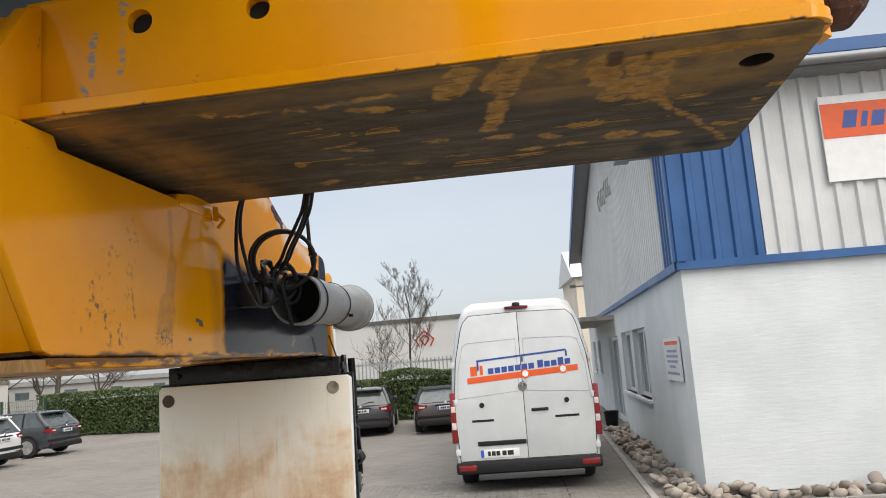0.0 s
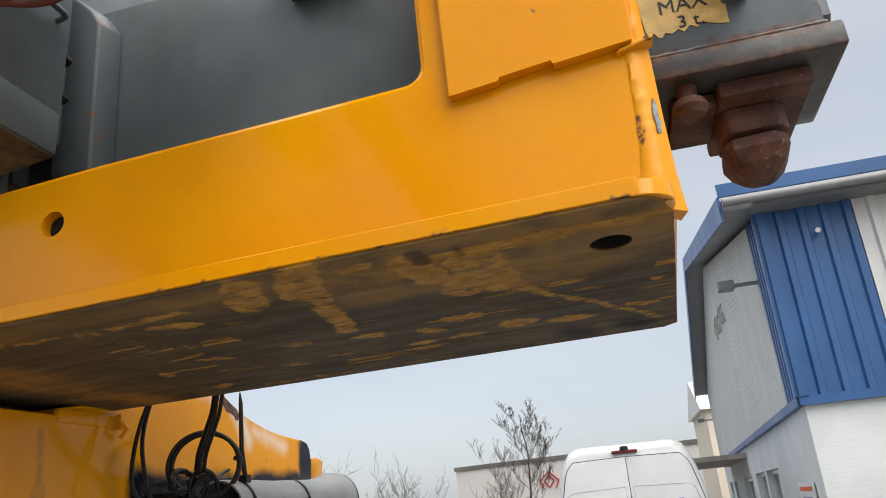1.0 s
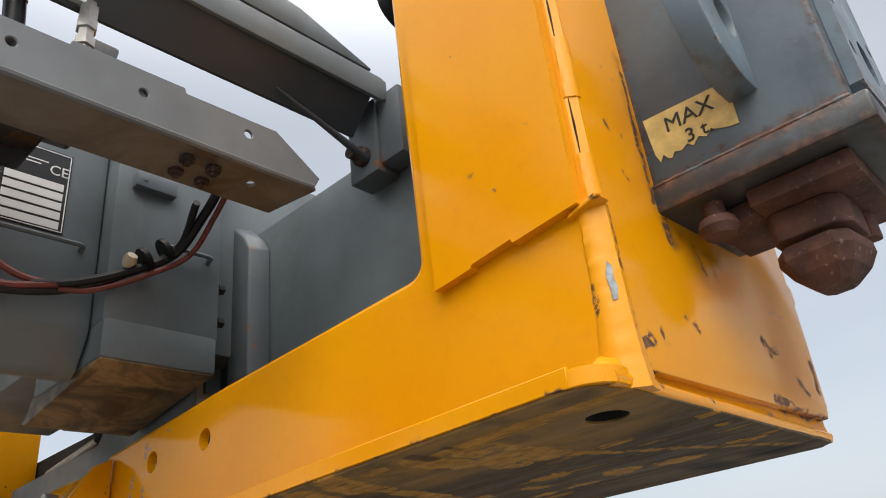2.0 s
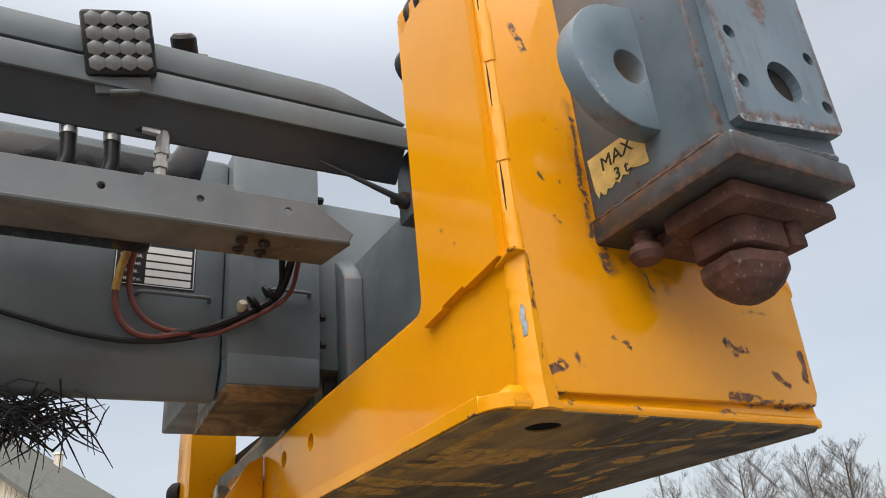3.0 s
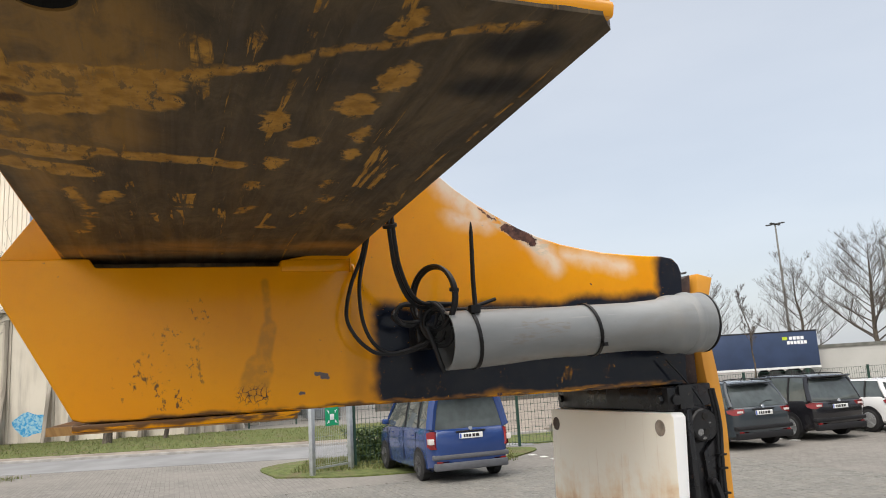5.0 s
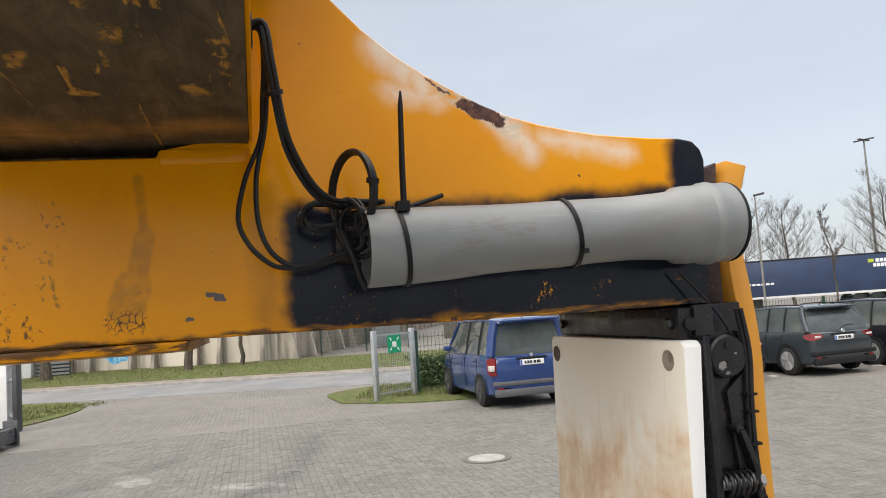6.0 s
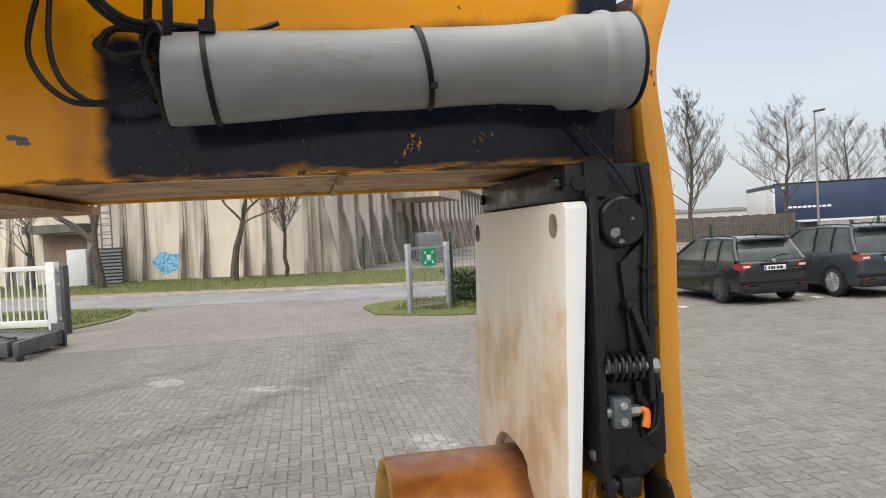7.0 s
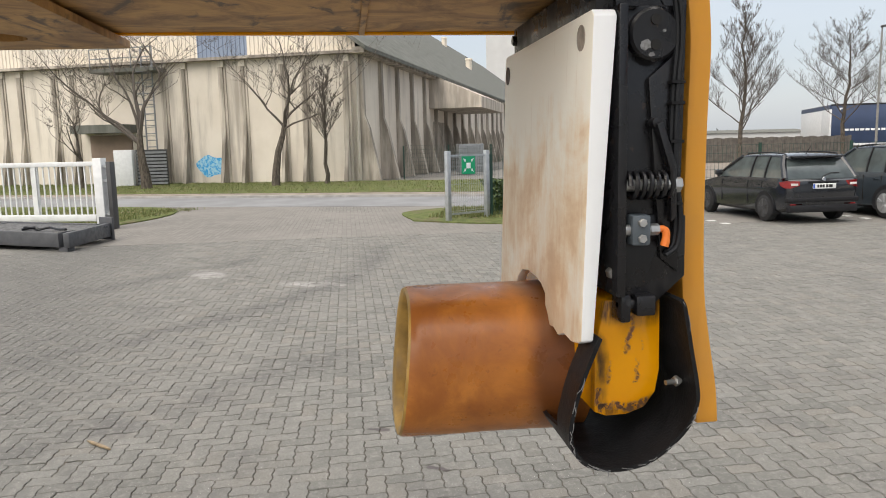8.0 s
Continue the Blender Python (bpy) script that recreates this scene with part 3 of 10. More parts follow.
def tube(bm, pts, r, n=8, caps=True):
    """A sweep along points; r is one radius or one a point."""
    pts = [Vector(p) for p in pts]
    rs = r if isinstance(r, (list, tuple)) else [r] * len(pts)
    prev, u = None, None
    for i, p in enumerate(pts):
        d = (pts[min(i + 1, len(pts) - 1)] - pts[max(i - 1, 0)])
        d = d.normalized() if d.length > 1e-9 else Vector((0, 0, 1))
        u = d.orthogonal().normalized() if u is None else (u - d * u.dot(d)).normalized()
        w = d.cross(u)
        ring = [bm.verts.new(p + rs[i] * (math.cos(6.28319 * j / n) * u + math.sin(6.28319 * j / n) * w)) for j in range(n)]
        if prev:
            for j in range(n):
                bm.faces.new((prev[j], prev[(j + 1) % n], ring[(j + 1) % n], ring[j]))
        elif caps:
            bm.faces.new(ring[::-1])
        prev = ring
    if caps:
        bm.faces.new(prev)


def spline(pts, k=8):
    """Catmull-Rom through points."""
    pts = [Vector(p) for p in pts]
    q = [2 * pts[0] - pts[1]] + pts + [2 * pts[-1] - pts[-2]]
    out = []
    for i in range(1, len(q) - 2):
        for j in range(k):
            t = j / k
            a, b, c, d = q[i - 1], q[i], q[i + 1], q[i + 2]
            out.append(0.5 * (2 * b + (c - a) * t + (2 * a - 5 * b + 4 * c - d) * t * t + (3 * b - a - 3 * c + d) * t ** 3))
    return out + [pts[-1]]


def lathe(bm, prof, p, d, n=24):
    """Rings (distance along d, radius) round an axis from p."""
    p, d = Vector(p), Vector(d).normalized()
    u = d.orthogonal().normalized()
    w = d.cross(u)
    prev = None
    for s, r in prof:
        ring = [bm.verts.new(p + d * s + r * (math.cos(6.28319 * j / n) * u + math.sin(6.28319 * j / n) * w)) for j in range(n)]
        if prev:
            for j in range(n):
                bm.faces.new((prev[j], prev[(j + 1) % n], ring[(j + 1) % n], ring[j]))
        else:
            bm.faces.new(ring[::-1])
        prev = ring
    bm.faces.new(prev)


def hexhead(bm, p, d, r, h):
    lathe(bm, [(0, r), (h * 0.8, r), (h, r * 0.86)], p, d, 6)


def lettering(text, size, m, material, parent, depth=0.0004, name="lettering"):
    cu = bpy.data.curves.new("lettering", "FONT")
    cu.body, cu.size, cu.extrude, cu.align_x, cu.align_y = text, size, depth, "CENTER", "CENTER"
    cu.resolution_u = 3
    tmp = bpy.data.objects.new("lettering_curve", cu)
    scene.collection.objects.link(tmp)
    me = bpy.data.meshes.new_from_object(tmp.evaluated_get(bpy.context.evaluated_depsgraph_get()))
    bpy.data.objects.remove(tmp)
    me.transform(m)
    me.materials.append(material)
    ob = new(name, me)
    ob.parent = parent
    return ob


def bars(rows, m, material, parent, name="lettering_bar"):
    """Plain bars (u0, u1, v0, v1) in the plane of m, in place of writing."""
    bm = bmesh.new()
    for u0, u1, v0, v1 in rows:
        box(bm, u0, u1, v0, v1, 0, 0.0015, m)
    return part(name, bm, material, parent)


def B():
    return bmesh.new()


# ---- materials for the machine's small parts ----
def black_paint(name):
    k = Mat(name)
    p = k.pos
    c = k.mix(k.ramp(k.noise(p, 14, 5), 0.3, 0.7), (0.006, 0.006, 0.007), (0.012, 0.012, 0.014))
    c = k.mix(k.ramp(k.noise(k.scale(p, (20, 20, 5)), 1.0, 6, 0.68, 0.5), 0.55, 0.75, 0, 0.5), c, (0.034, 0.030, 0.027))
    c = k.mix(k.ramp(k.noise(p, 34, 7, 0.7), 0.62, 0.68, 0, 0.75), c, (0.060, 0.036, 0.024))
    c = k.mix(k.ramp(k.noise(p, 120, 5, 0.72), 0.69, 0.72, 0, 0.8), c, (0.22, 0.21, 0.20))
    return k.done(c, k.ramp(k.noise(p, 18, 5), 0.3, 0.7, 0.16, 0.45), 0.0, k.bump(k.noise(p, 60, 5), 0.25, 0.0015), 0.42)


M_BLACK = black_paint("black_machine_paint")
M_RUBBER = plain("black_rubber", (0.010, 0.010, 0.011), 0.5, vary=0.3, scale=30, local=False, bump=0.2, spec=0.22)
M_HOSE = plain("black_cable_sheath", (0.011, 0.012, 0.014), 0.40, vary=0.2, scale=60, local=False, spec=0.28)
M_STEEL = plain("zinc_plated_steel", (0.45, 0.45, 0.44), 0.38, 0.8, 0.25, 40, local=False)
# near-black; in bores, slits and gaps it paints in the shade inside
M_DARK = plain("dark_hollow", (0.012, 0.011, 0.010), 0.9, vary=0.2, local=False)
M_UNDER_GREY = worn_under("dirty_grey_underside", ((0.085, 0.070, 0.055), (0.150, 0.130, 0.108)))
M_UNDER_DIRT = worn_under("grimy_wear_plate", ((0.050, 0.041, 0.031), (0.29, 0.198, 0.098)))
# grey paint darkened for the shade under the rail and in the groove
M_UNDER_DARK = grey_paint("shaded_dark_grey_paint", (0.036, 0.046, 0.058), 0.82)
M_RUSTDARK = rusty("dark_rusty_bolt", (0.022, 0.015, 0.013), (0.06, 0.035, 0.03))
M_TIE = plain("black_nylon", (0.009, 0.009, 0.010), 0.45, vary=0.2, scale=40, local=False, spec=0.25)


def pipe_mat():
    k = Mat("weathered_grey_plastic")
    p = k.pos
    c = k.mix(k.ramp(k.noise(k.scale(p, (3, 1.5, 5)), 3, 5), 0.3, 0.7), (0.185, 0.198, 0.205), (0.246, 0.260, 0.267))
    scuff = k.strokes(k.wobble(p, 25, 0.012), [((-0.44, 1.66, 1.905), (-0.44, 1.76, 1.925), 0.012), ((-0.44, 1.68, 1.93), (-0.44, 1.72, 1.935), 0.01)], 0.008)
    c = k.mix(k.math("MULTIPLY", scuff, k.ramp(k.noise(k.scale(p, (1, 8, 40)), 5, 6), 0.45, 0.6)), c, (0.20, 0.185, 0.175))
    c = k.mix(k.ramp(k.noise(p, 18, 6, 0.7), 0.60, 0.72, 0, 0.6), c, (0.17, 0.165, 0.158))
    # grey-brown dust lying along the pipe, fine scratches lengthwise
    c = k.mix(k.ramp(k.noise(k.scale(p, (5, 3, 16)), 1.0, 6, 0.66, 0.4), 0.50, 0.70, 0, 0.45), c, (0.185, 0.178, 0.166))
    c = k.mix(k.ramp(k.noise(k.scale(p, (90, 7, 160)), 1.0, 4), 0.66, 0.72, 0, 0.35), c, (0.36, 0.37, 0.375))
    return k.done(c, 0.42, 0.0, k.bump(k.noise(p, 30, 4), 0.08, 0.002))


def pad_mat():
    k = Mat("stained_white_plastic")
    p = k.pos
    f = k.math("ADD", k.math("MULTIPLY", k.noise(k.scale(p, (16, 1, 4)), 1.0, 7, 0.65, 0.3), 0.4), k.math("MULTIPLY", k.noise(k.scale(p, (6, 1, 7)), 1.0, 7, 0.65, 0.4), 0.6))
    z = k.n.new("ShaderNodeSeparateXYZ")
    k.put(z.inputs[0], p)
    low = k.math("ADD", k.ramp(z.outputs[2], 1.50, 1.70, 0.15, -0.10), k.math("MULTIPLY", k.noise(p, 7, 3), 0.10))
    stain = k.ramp(k.math("ADD", f, low), 0.53, 0.78)
    c = k.mix(stain, (0.985, 0.945, 0.830), (0.86, 0.66, 0.435))
    c = k.mix(k.ramp(k.math("ADD", f, low), 0.66, 0.84, 0, 0.62), c, (0.62, 0.38, 0.20))
    c = k.mix(k.ramp(k.noise(k.scale(p, (75, 1, 4)), 1.0, 5), 0.62, 0.72, 0, 0.22), c, (0.45, 0.26, 0.14))
    scr = k.strokes(k.wobble(p, 20, 0.004), [((-0.80, 2.018, 1.38), (-0.70, 2.018, 1.50), 0.002), ((-0.66, 2.018, 1.42), (-0.66, 2.018, 1.62), 0.002), ((-0.60, 2.018, 1.45), (-0.60, 2.018, 1.63), 0.0025), ((-0.535, 2.018, 1.34), (-0.53, 2.018, 1.56), 0.0018), ((-0.70, 2.018, 1.36), (-0.60, 2.018, 1.52), 0.0016)], 0.003)
    c = k.mix(k.math("MULTIPLY", scr, 0.7), c, (0.90, 0.82, 0.69))
    face = k.n.new("ShaderNodeSeparateXYZ")
    k.put(face.inputs[0], k.geo.outputs["Normal"])
    front = k.ramp(face.outputs[1], -0.7, -0.5, 1.0, 0.0)
    c = k.mix(front, (0.86, 0.87, 0.87), c)
    return k.done(c, 0.45, 0.0, k.bump(k.noise(p, 40, 5), 0.1, 0.002))


def pu_mat():
    k = Mat("amber_polyurethane")
    p = k.pos
    c = k.mix(k.ramp(k.noise(p, 8, 6, 0.65, 0.4), 0.3, 0.7), (0.28, 0.088, 0.014), (0.55, 0.205, 0.034))
    c = k.mix(k.ramp(k.noise(k.scale(p, (9, 6, 14)), 1.3, 7, 0.7, 0.3), 0.55, 0.72, 0, 0.4), c, (0.13, 0.040, 0.010))
    c = k.mix(k.ramp(k.noise(p, 70, 5, 0.7), 0.60, 0.70, 0, 0.45), c, (0.11, 0.035, 0.010))
    band = k.strokes(k.wobble(p, 9, 0.02), [((-0.62, 2.02, 1.1), (-0.62, 2.02, 1.4), 0.05), ((-0.75, 2.02, 1.36), (-0.62, 2.02, 1.30), 0.045)], 0.04)
    c = k.mix(k.math("MULTIPLY", band, 0.8), c, (0.085, 0.026, 0.008))
    c = k.mix(k.ramp(k.noise(k.scale(p, (3, 14, 3)), 1, 5), 0.60, 0.80, 0, 0.35), c, (0.14, 0.045, 0.012))
    m = k.done(c, k.ramp(k.noise(p, 20, 5), 0.3, 0.7, 0.24, 0.45), 0.0, k.bump(k.noise(p, 30, 6, 0.6), 0.16, 0.003))
    k.bsdf.inputs["Subsurface Weight"].default_value = 0.0
    return m


M_PIPE, M_PAD, M_PU = pipe_mat(), pad_mat(), pu_mat()


def zb(x, y=0.88):
    """Height of the underside of the end box."""
    return 2.109 + 0.028 * x - 0.027 * (y - 0.88) * (x + 0.7) / 1.05


# ---- end box of the spreader: bottom plate, front plate, end plate ----
head = thing("spreader_end_head", "yellow painted steel end head of a container spreader, chipped paint", "spreader head", at=pose(-0.1, 1.15, 2.1))


def hang(name, bm, mat, owner, label="", **kw):
    """A part built in world places under an owner that stands elsewhere."""
    if name in LOOSE and not kw.pop("one", False):
        return [hang(name, b, mat, owner, label, one=True, **kw) for b in islands(bm)][-1]
    kw.pop("one", None)
    ob = part(name, bm, mat, owner, label, **kw)
    top = owner
    m = Matrix.Identity(4)
    while top:
        m = top.matrix_basis @ m if top is owner else top.matrix_basis @ m
        top = top.parent
    ob.matrix_basis = m.inverted()
    return ob


bm = B()
rr = [(0.345 - 0.03 + 0.03 * math.cos(a), 0.875 + 0.03 - 0.03 * math.sin(a)) for a in [i * math.pi / 12 for i in range(7)]]
outline = [(-0.70, 1.383), (-0.70, 0.875)] + [(x, y) for x, y in reversed(rr)] + [(0.3530, 0.925), (0.3705, 1.366), (0.352, 1.384)]
vs = slab(bm, outline, "z", 0.0, 0.011, holes=[(0.291, 0.977, 0.022)])
for v in vs:
    v.co.z += zb(v.co.x, v.co.y)
hang("bottom_plate", bm, M_SCRAPED, head, "dark scraped bottom plate with ochre paint remains", bevel=0.0)
# yellow rim along the edges of the bottom plate
bm = B()
for (x0, y0), (x1, y1) in (((-0.70, 0.875), (0.321, 0.875)),):
    vs = box(bm, x0, x1, y0 - 0.0035, y0 + 0.006, 0.003, 0.021)
    for v in vs:
        v.co.z += zb(v.co.x, v.co.y)
vs = box(bm, -0.62, 0.335, 1.3835, 1.389, 0.004, 0.021)
for v in vs:
    v.co.z += zb(v.co.x, v.co.y)
rim = [(0.314 + 0.0405 * math.cos(a), 0.906 - 0.0345 * math.sin(a)) for a in [i * math.pi / 20 for i in range(11)]]
vs = slab(bm, rim + [(0.314, 0.881), (0.330, 0.890), (0.338, 0.906), (0.338, 0.918), (0.3545, 0.918)], "z", 0.0020, 0.0185)
for v in vs:
    v.co.z += zb(v.co.x, v.co.y)
hang("plate_rim", bm, M_YEL_RIM, head, bevel=0.0008, seg=1)
bm = B()
for u, v, r in ((0.291, 0.977, 0.022),):
    cyl(bm, (u, v, zb(u, v) + 0.0015), (u, v, zb(u, v) + 0.075), r * 0.985, caps=False)
    lathe(bm, [(0, r * 1.1), (0.004, r * 1.1)], (u, v, zb(u, v) + 0.074), (0, 0, 1), 20)
hang("drain_hole", bm, M_DARK, head)
# front plate with the tall post
fil = [(0.127 - 0.028 + 0.028 * math.sin(a), 2.309 + 0.028 - 0.028 * math.cos(a)) for a in [i * math.pi / 10 for i in range(6)]]
front = [(-0.66, zb(-0.66) + 0.018), (0.345, zb(0.345) + 0.018), (0.345, 2.86), (0.118, 2.86)] + list(reversed(fil)) + [(-0.29, 2.292), (-0.66, 2.268)]
bm = B()
slab(bm, front, "y", 0.919, 0.934, holes=[(-0.503, 2.231, 0.017), (-0.344, 2.232, 0.016)])
hang("front_plate", bm, M_YEL_FRONT, head)
bm = B()
tube(bm, [(x, 0.927, z) for x, z in [(-0.66, 2.268), (-0.45, 2.281), (-0.29, 2.292), (-0.05, 2.302)] + fil[:6] + [(0.126, 2.42), (0.122, 2.6), (0.118, 2.86)]], 0.0078, 8)
hang("rounded_edge", bm, M_YEL, head, smooth=True)
bm = B()
for u, v, r in ((-0.503, 2.231, 0.017), (-0.344, 2.232, 0.016)):
    cyl(bm, (u, 0.9345, v), (u, 0.975, v), r, n=16)
hang("hole_bore", bm, M_DARK, head)
# doubler on the post
bm = B()
slab(bm, [(0.152, 2.281), (0.205, 2.287), (0.207, 2.291), (0.262, 2.298), (0.264, 2.293), (0.3452, 2.302), (0.3452, 2.80), (0.235, 2.80), (0.146, 2.70)], "y", 0.9055, 0.9185)
hang("doubler_plate", bm, M_YEL_FRONT, head)
# lumpy weld column on the corner, and beads with open slits above it
rnd = random.Random(4)
bm = B()
prev = None
for i in range(40):
    h_ = i / 39
    z = 2.1185 + h_ * 0.1835
    f_ = 0.014 * (1 - h_) ** 5 + 0.004 * (1 - h_)
    jit = lambda q: 0.0013 * noise.noise(Vector((q, 2.0 * q, z * 85))) + 0.0009 * noise.noise(Vector((q + 9, q, z * 210)))
    prof = [(0.3365 - f_ + jit(1), 0.9187), (0.3392 - 0.8 * f_ + jit(2), 0.9168 + jit(3)), (0.3450 + jit(4), 0.9176 - 0.2 * f_ + jit(5)), (0.3518 + jit(6), 0.9216 - 0.2 * f_ + jit(7)),
            (0.3578 + 0.2 * f_ + jit(8), 0.9264 + jit(9)), (0.3616 + 0.3 * f_, 0.9306 + jit(10)), (0.3612, 0.9375 + f_ + jit(11)), (0.346, 0.934)]
    row = [bm.verts.new((x, y, z)) for x, y in prof]
    if prev:
        for j in range(8):
            bm.faces.new((prev[j], prev[(j + 1) % 8], row[(j + 1) % 8], row[j]))
    else:
        bm.faces.new(row[::-1])
    prev = row
bm.faces.new(prev)
hang("weld_seam", bm, M_YEL_WELD, head, smooth=True)
bm = B()
bmesh.ops.create_uvsphere(bm, u_segments=22, v_segments=14, radius=1.0)
for v in bm.verts:
    g = 1 + 0.10 * noise.noise(v.co * 2.3) + 0.05 * noise.noise(v.co * 6.0)
    v.co = Vector((0.3405 + 0.0142 * v.co.x * g, 0.9075 + 0.0230 * v.co.y * g, 2.1275 + (0.020 if v.co.z > 0 else 0.0080) * v.co.z * g))
hang("weld_seam", bm, M_YEL_WELD, head, smooth=True)
bm = B()
slab(bm, [(0.328, 2.292), (0.352, 2.299), (0.3665, 2.303), (0.3650, 2.3075), (0.350, 2.304), (0.330, 2.297)], "y", 0.9105, 0.932)
hang("weld_lip", bm, M_YEL_WELD, head, bevel=0.0015)
for z0, z1 in ((2.300, 2.361), (2.433, 2.515), (2.590, 2.68), (2.74, 2.86)):
    bm = B()
    prev = None
    n_ = 9
    for i in range(n_):
        s = 0.55 if i in (0, n_ - 1) else 1.0
        row = [bm.verts.new((x + rnd.uniform(-.0005, .0005), y + rnd.uniform(-.0005, .0005), z0 + (z1 - z0) * i / (n_ - 1))) for x, y in
               ((0.348, 0.934), (0.348, 0.9196), (0.3512, 0.9202 - 0.0010 * s), (0.3545 + .0010 * s, 0.9225), (0.3580 + .0012 * s, 0.9260), (0.3602 + .0008 * s, 0.9305), (0.3602, 0.934))]
        if prev:
            for j in range(7):
                bm.faces.new((prev[j], prev[(j + 1) % 7], row[(j + 1) % 7], row[j]))
        else:
            bm.faces.new(row)
        prev = row
    bm.faces.new(prev)
    hang("weld_seam", bm, M_YEL_WELD, head, smooth=True)
bm = B()
slab(bm, [(0.3452, 0.934), (0.3452, 0.9192), (0.349, 0.9195), (0.3592, 0.9290), (0.3598, 0.934)], "z", 2.30, 2.86)
hang("corner_filler", bm, M_YEL_WELD, head)
for z0, z1 in ((2.363, 2.431), (2.517, 2.588), (2.682, 2.738)):
    bm = B()
    tube(bm, [(0.3520, 0.9222, z0), (0.3522, 0.9224, (z0 + z1) / 2), (0.3520, 0.9222, z1)], [0.0006, 0.0013, 0.0006], 6)
    hang("open_slit", bm, M_DARK, head)
bm = B()
slab(bm, [(-0.003, 0.0), (0.002, 0.002), (0.004, 0.014), (0.002, 0.022), (0.003, 0.034), (-0.001, 0.040), (-0.0045, 0.026), (-0.003, 0.012)], "y", 0.0, 0.0008)
bmesh.ops.transform(bm, matrix=Matrix.Translation((0.3556, 0.9224, 2.200)) @ Matrix.Rotation(radians(40), 4, "Z"), verts=bm.verts)
hang("bare_chip", bm, plain("bare_blue_grey_metal", (0.25, 0.28, 0.31), 0.5, 0.3, 0.4, 120, local=False), head, "bare metal chip in the paint")
# end plate with the opening for the lock beam
bm = B()
slab(bm, [(0.93, 2.137), (1.37, 2.134), (1.379, 2.15), (1.386, 2.29), (1.392, 2.295), (1.392, 2.318), (1.383, 2.325), (1.392, 2.86), (0.93, 2.86)], "x", 0.345, 0.360)
for v in bm.verts:
    v.co.x += 0.036 * (v.co.y - 0.93)
hang("end_plate", bm, M_YEL_END, head, bevel=0.003)
# lip of the bottom plate under the end plate, with a hollow weld between them
bm = B()
prev = None
for i in range(25):
    y = 0.897 + i * 0.478 / 24
    xo = 0.036 * (y - 0.93)
    z0 = zb(0.35, y)
    g = 0.0006 * noise.noise(Vector((3, y * 70, 1)))
    prof = [(0.330, z0 + 0.0015), (0.3530, z0 + 0.0012), (0.3545 + g, z0 + 0.003), (0.3560 + g, z0 + 0.009), (0.3548 + g, z0 + 0.0125), (0.3515 + g, z0 + 0.0150), (0.3500 + g, (z0 + 2.1375) / 2 + 0.007), (0.3500, 2.1375), (0.330, 2.1375)]
    row = [bm.verts.new((x + xo, y, z)) for x, z in prof]
    if prev:
        for j in range(9):
            bm.faces.new((prev[j], prev[(j + 1) % 9], row[(j + 1) % 9], row[j]))
    else:
        bm.faces.new(row[::-1])
    prev = row
bm.faces.new(prev)
hang("weld_seam", bm, M_YEL_END, head, smooth=True)
# back plate and inside cover
bm = B()
slab(bm, [(-0.68, zb(-0.68) + 0.018), (0.335, zb(0.335) + 0.018), (0.335, 2.86), (0.118, 2.86), (0.118, 2.33), (-0.68, 2.29)], "y", 1.372, 1.386)
hang("back_plate", bm, M_YEL, head)
# sheave housing on top of the post
bm = B()
for x0 in (0.125, 0.20, 0.285):
    slab(bm, [(0.93, 2.72), (1.02, 2.72), (1.02, 2.93), (0.95, 2.93), (0.915, 2.86)], "x", x0, x0 + 0.022)
hang("sheave_cheek", bm, M_YEL, head, bevel=0.003)
bm = B()
lathe(bm, [(0, 0.05), (0.012, 0.05), (0.018, 0.042), (0.03, 0.042), (0.036, 0.05), (0.05, 0.05)], (0.148, 0.965, 2.85), (1, 0, 0), 28)
lathe(bm, [(0, 0.045), (0.03, 0.045)], (0.075, 0.975, 2.80), (1, 0, 0), 24)
hang("sheave", bm, M_RUBBER, head, "black sheave between yellow cheeks", smooth=True)
# gusset, cap and tall bracket on the far side
bm = B()
slab(bm, [(0.766, 2.075), (0.915, 2.075), (0.915, 2.264), (0.886, 2.250)], "x", -0.655, -0.635)
hang("gusset", bm, M_YEL, head, bevel=0.002)
bm = B()
slab(bm, [(0.775, 2.075), (0.80, 2.075), (0.90, 2.23), (0.885, 2.24)], "x", -0.80, -0.655)
hang("gusset_rib", bm, M_YEL, head, bevel=0.002)
bm = B()
box(bm, -1.47, -1.285, 0.888, 1.02, 2.02, 2.55)
hang("upright_bracket", bm, M_YEL, head, bevel=0.003)
bm = B()
hexhead(bm, (-0.70, 0.850, 2.196), (0, -1, 0.15), 0.019, 0.020)
cyl(bm, (-0.70, 0.83, 2.199), (-0.70, 0.90, 2.19), 0.010)
hang("hex_bolt", bm, M_STEEL, head, "zinc plated hexagon bolt")
bm = B()
lathe(bm, [(0, 0.028), (0.012, 0.036), (0.04, 0.036)], (-1.46, 0.872, 2.307), (0.67, 0.75, 0), 18)
hang("stop_buffer", bm, M_DARK, head, smooth=True)

# ---- grey lock beam with its head ----
lock = thing("lock_beam", "grey painted steel lock beam with a worn yellow load sticker", "lock beam", at=pose(0.1, 1.14, 2.34))
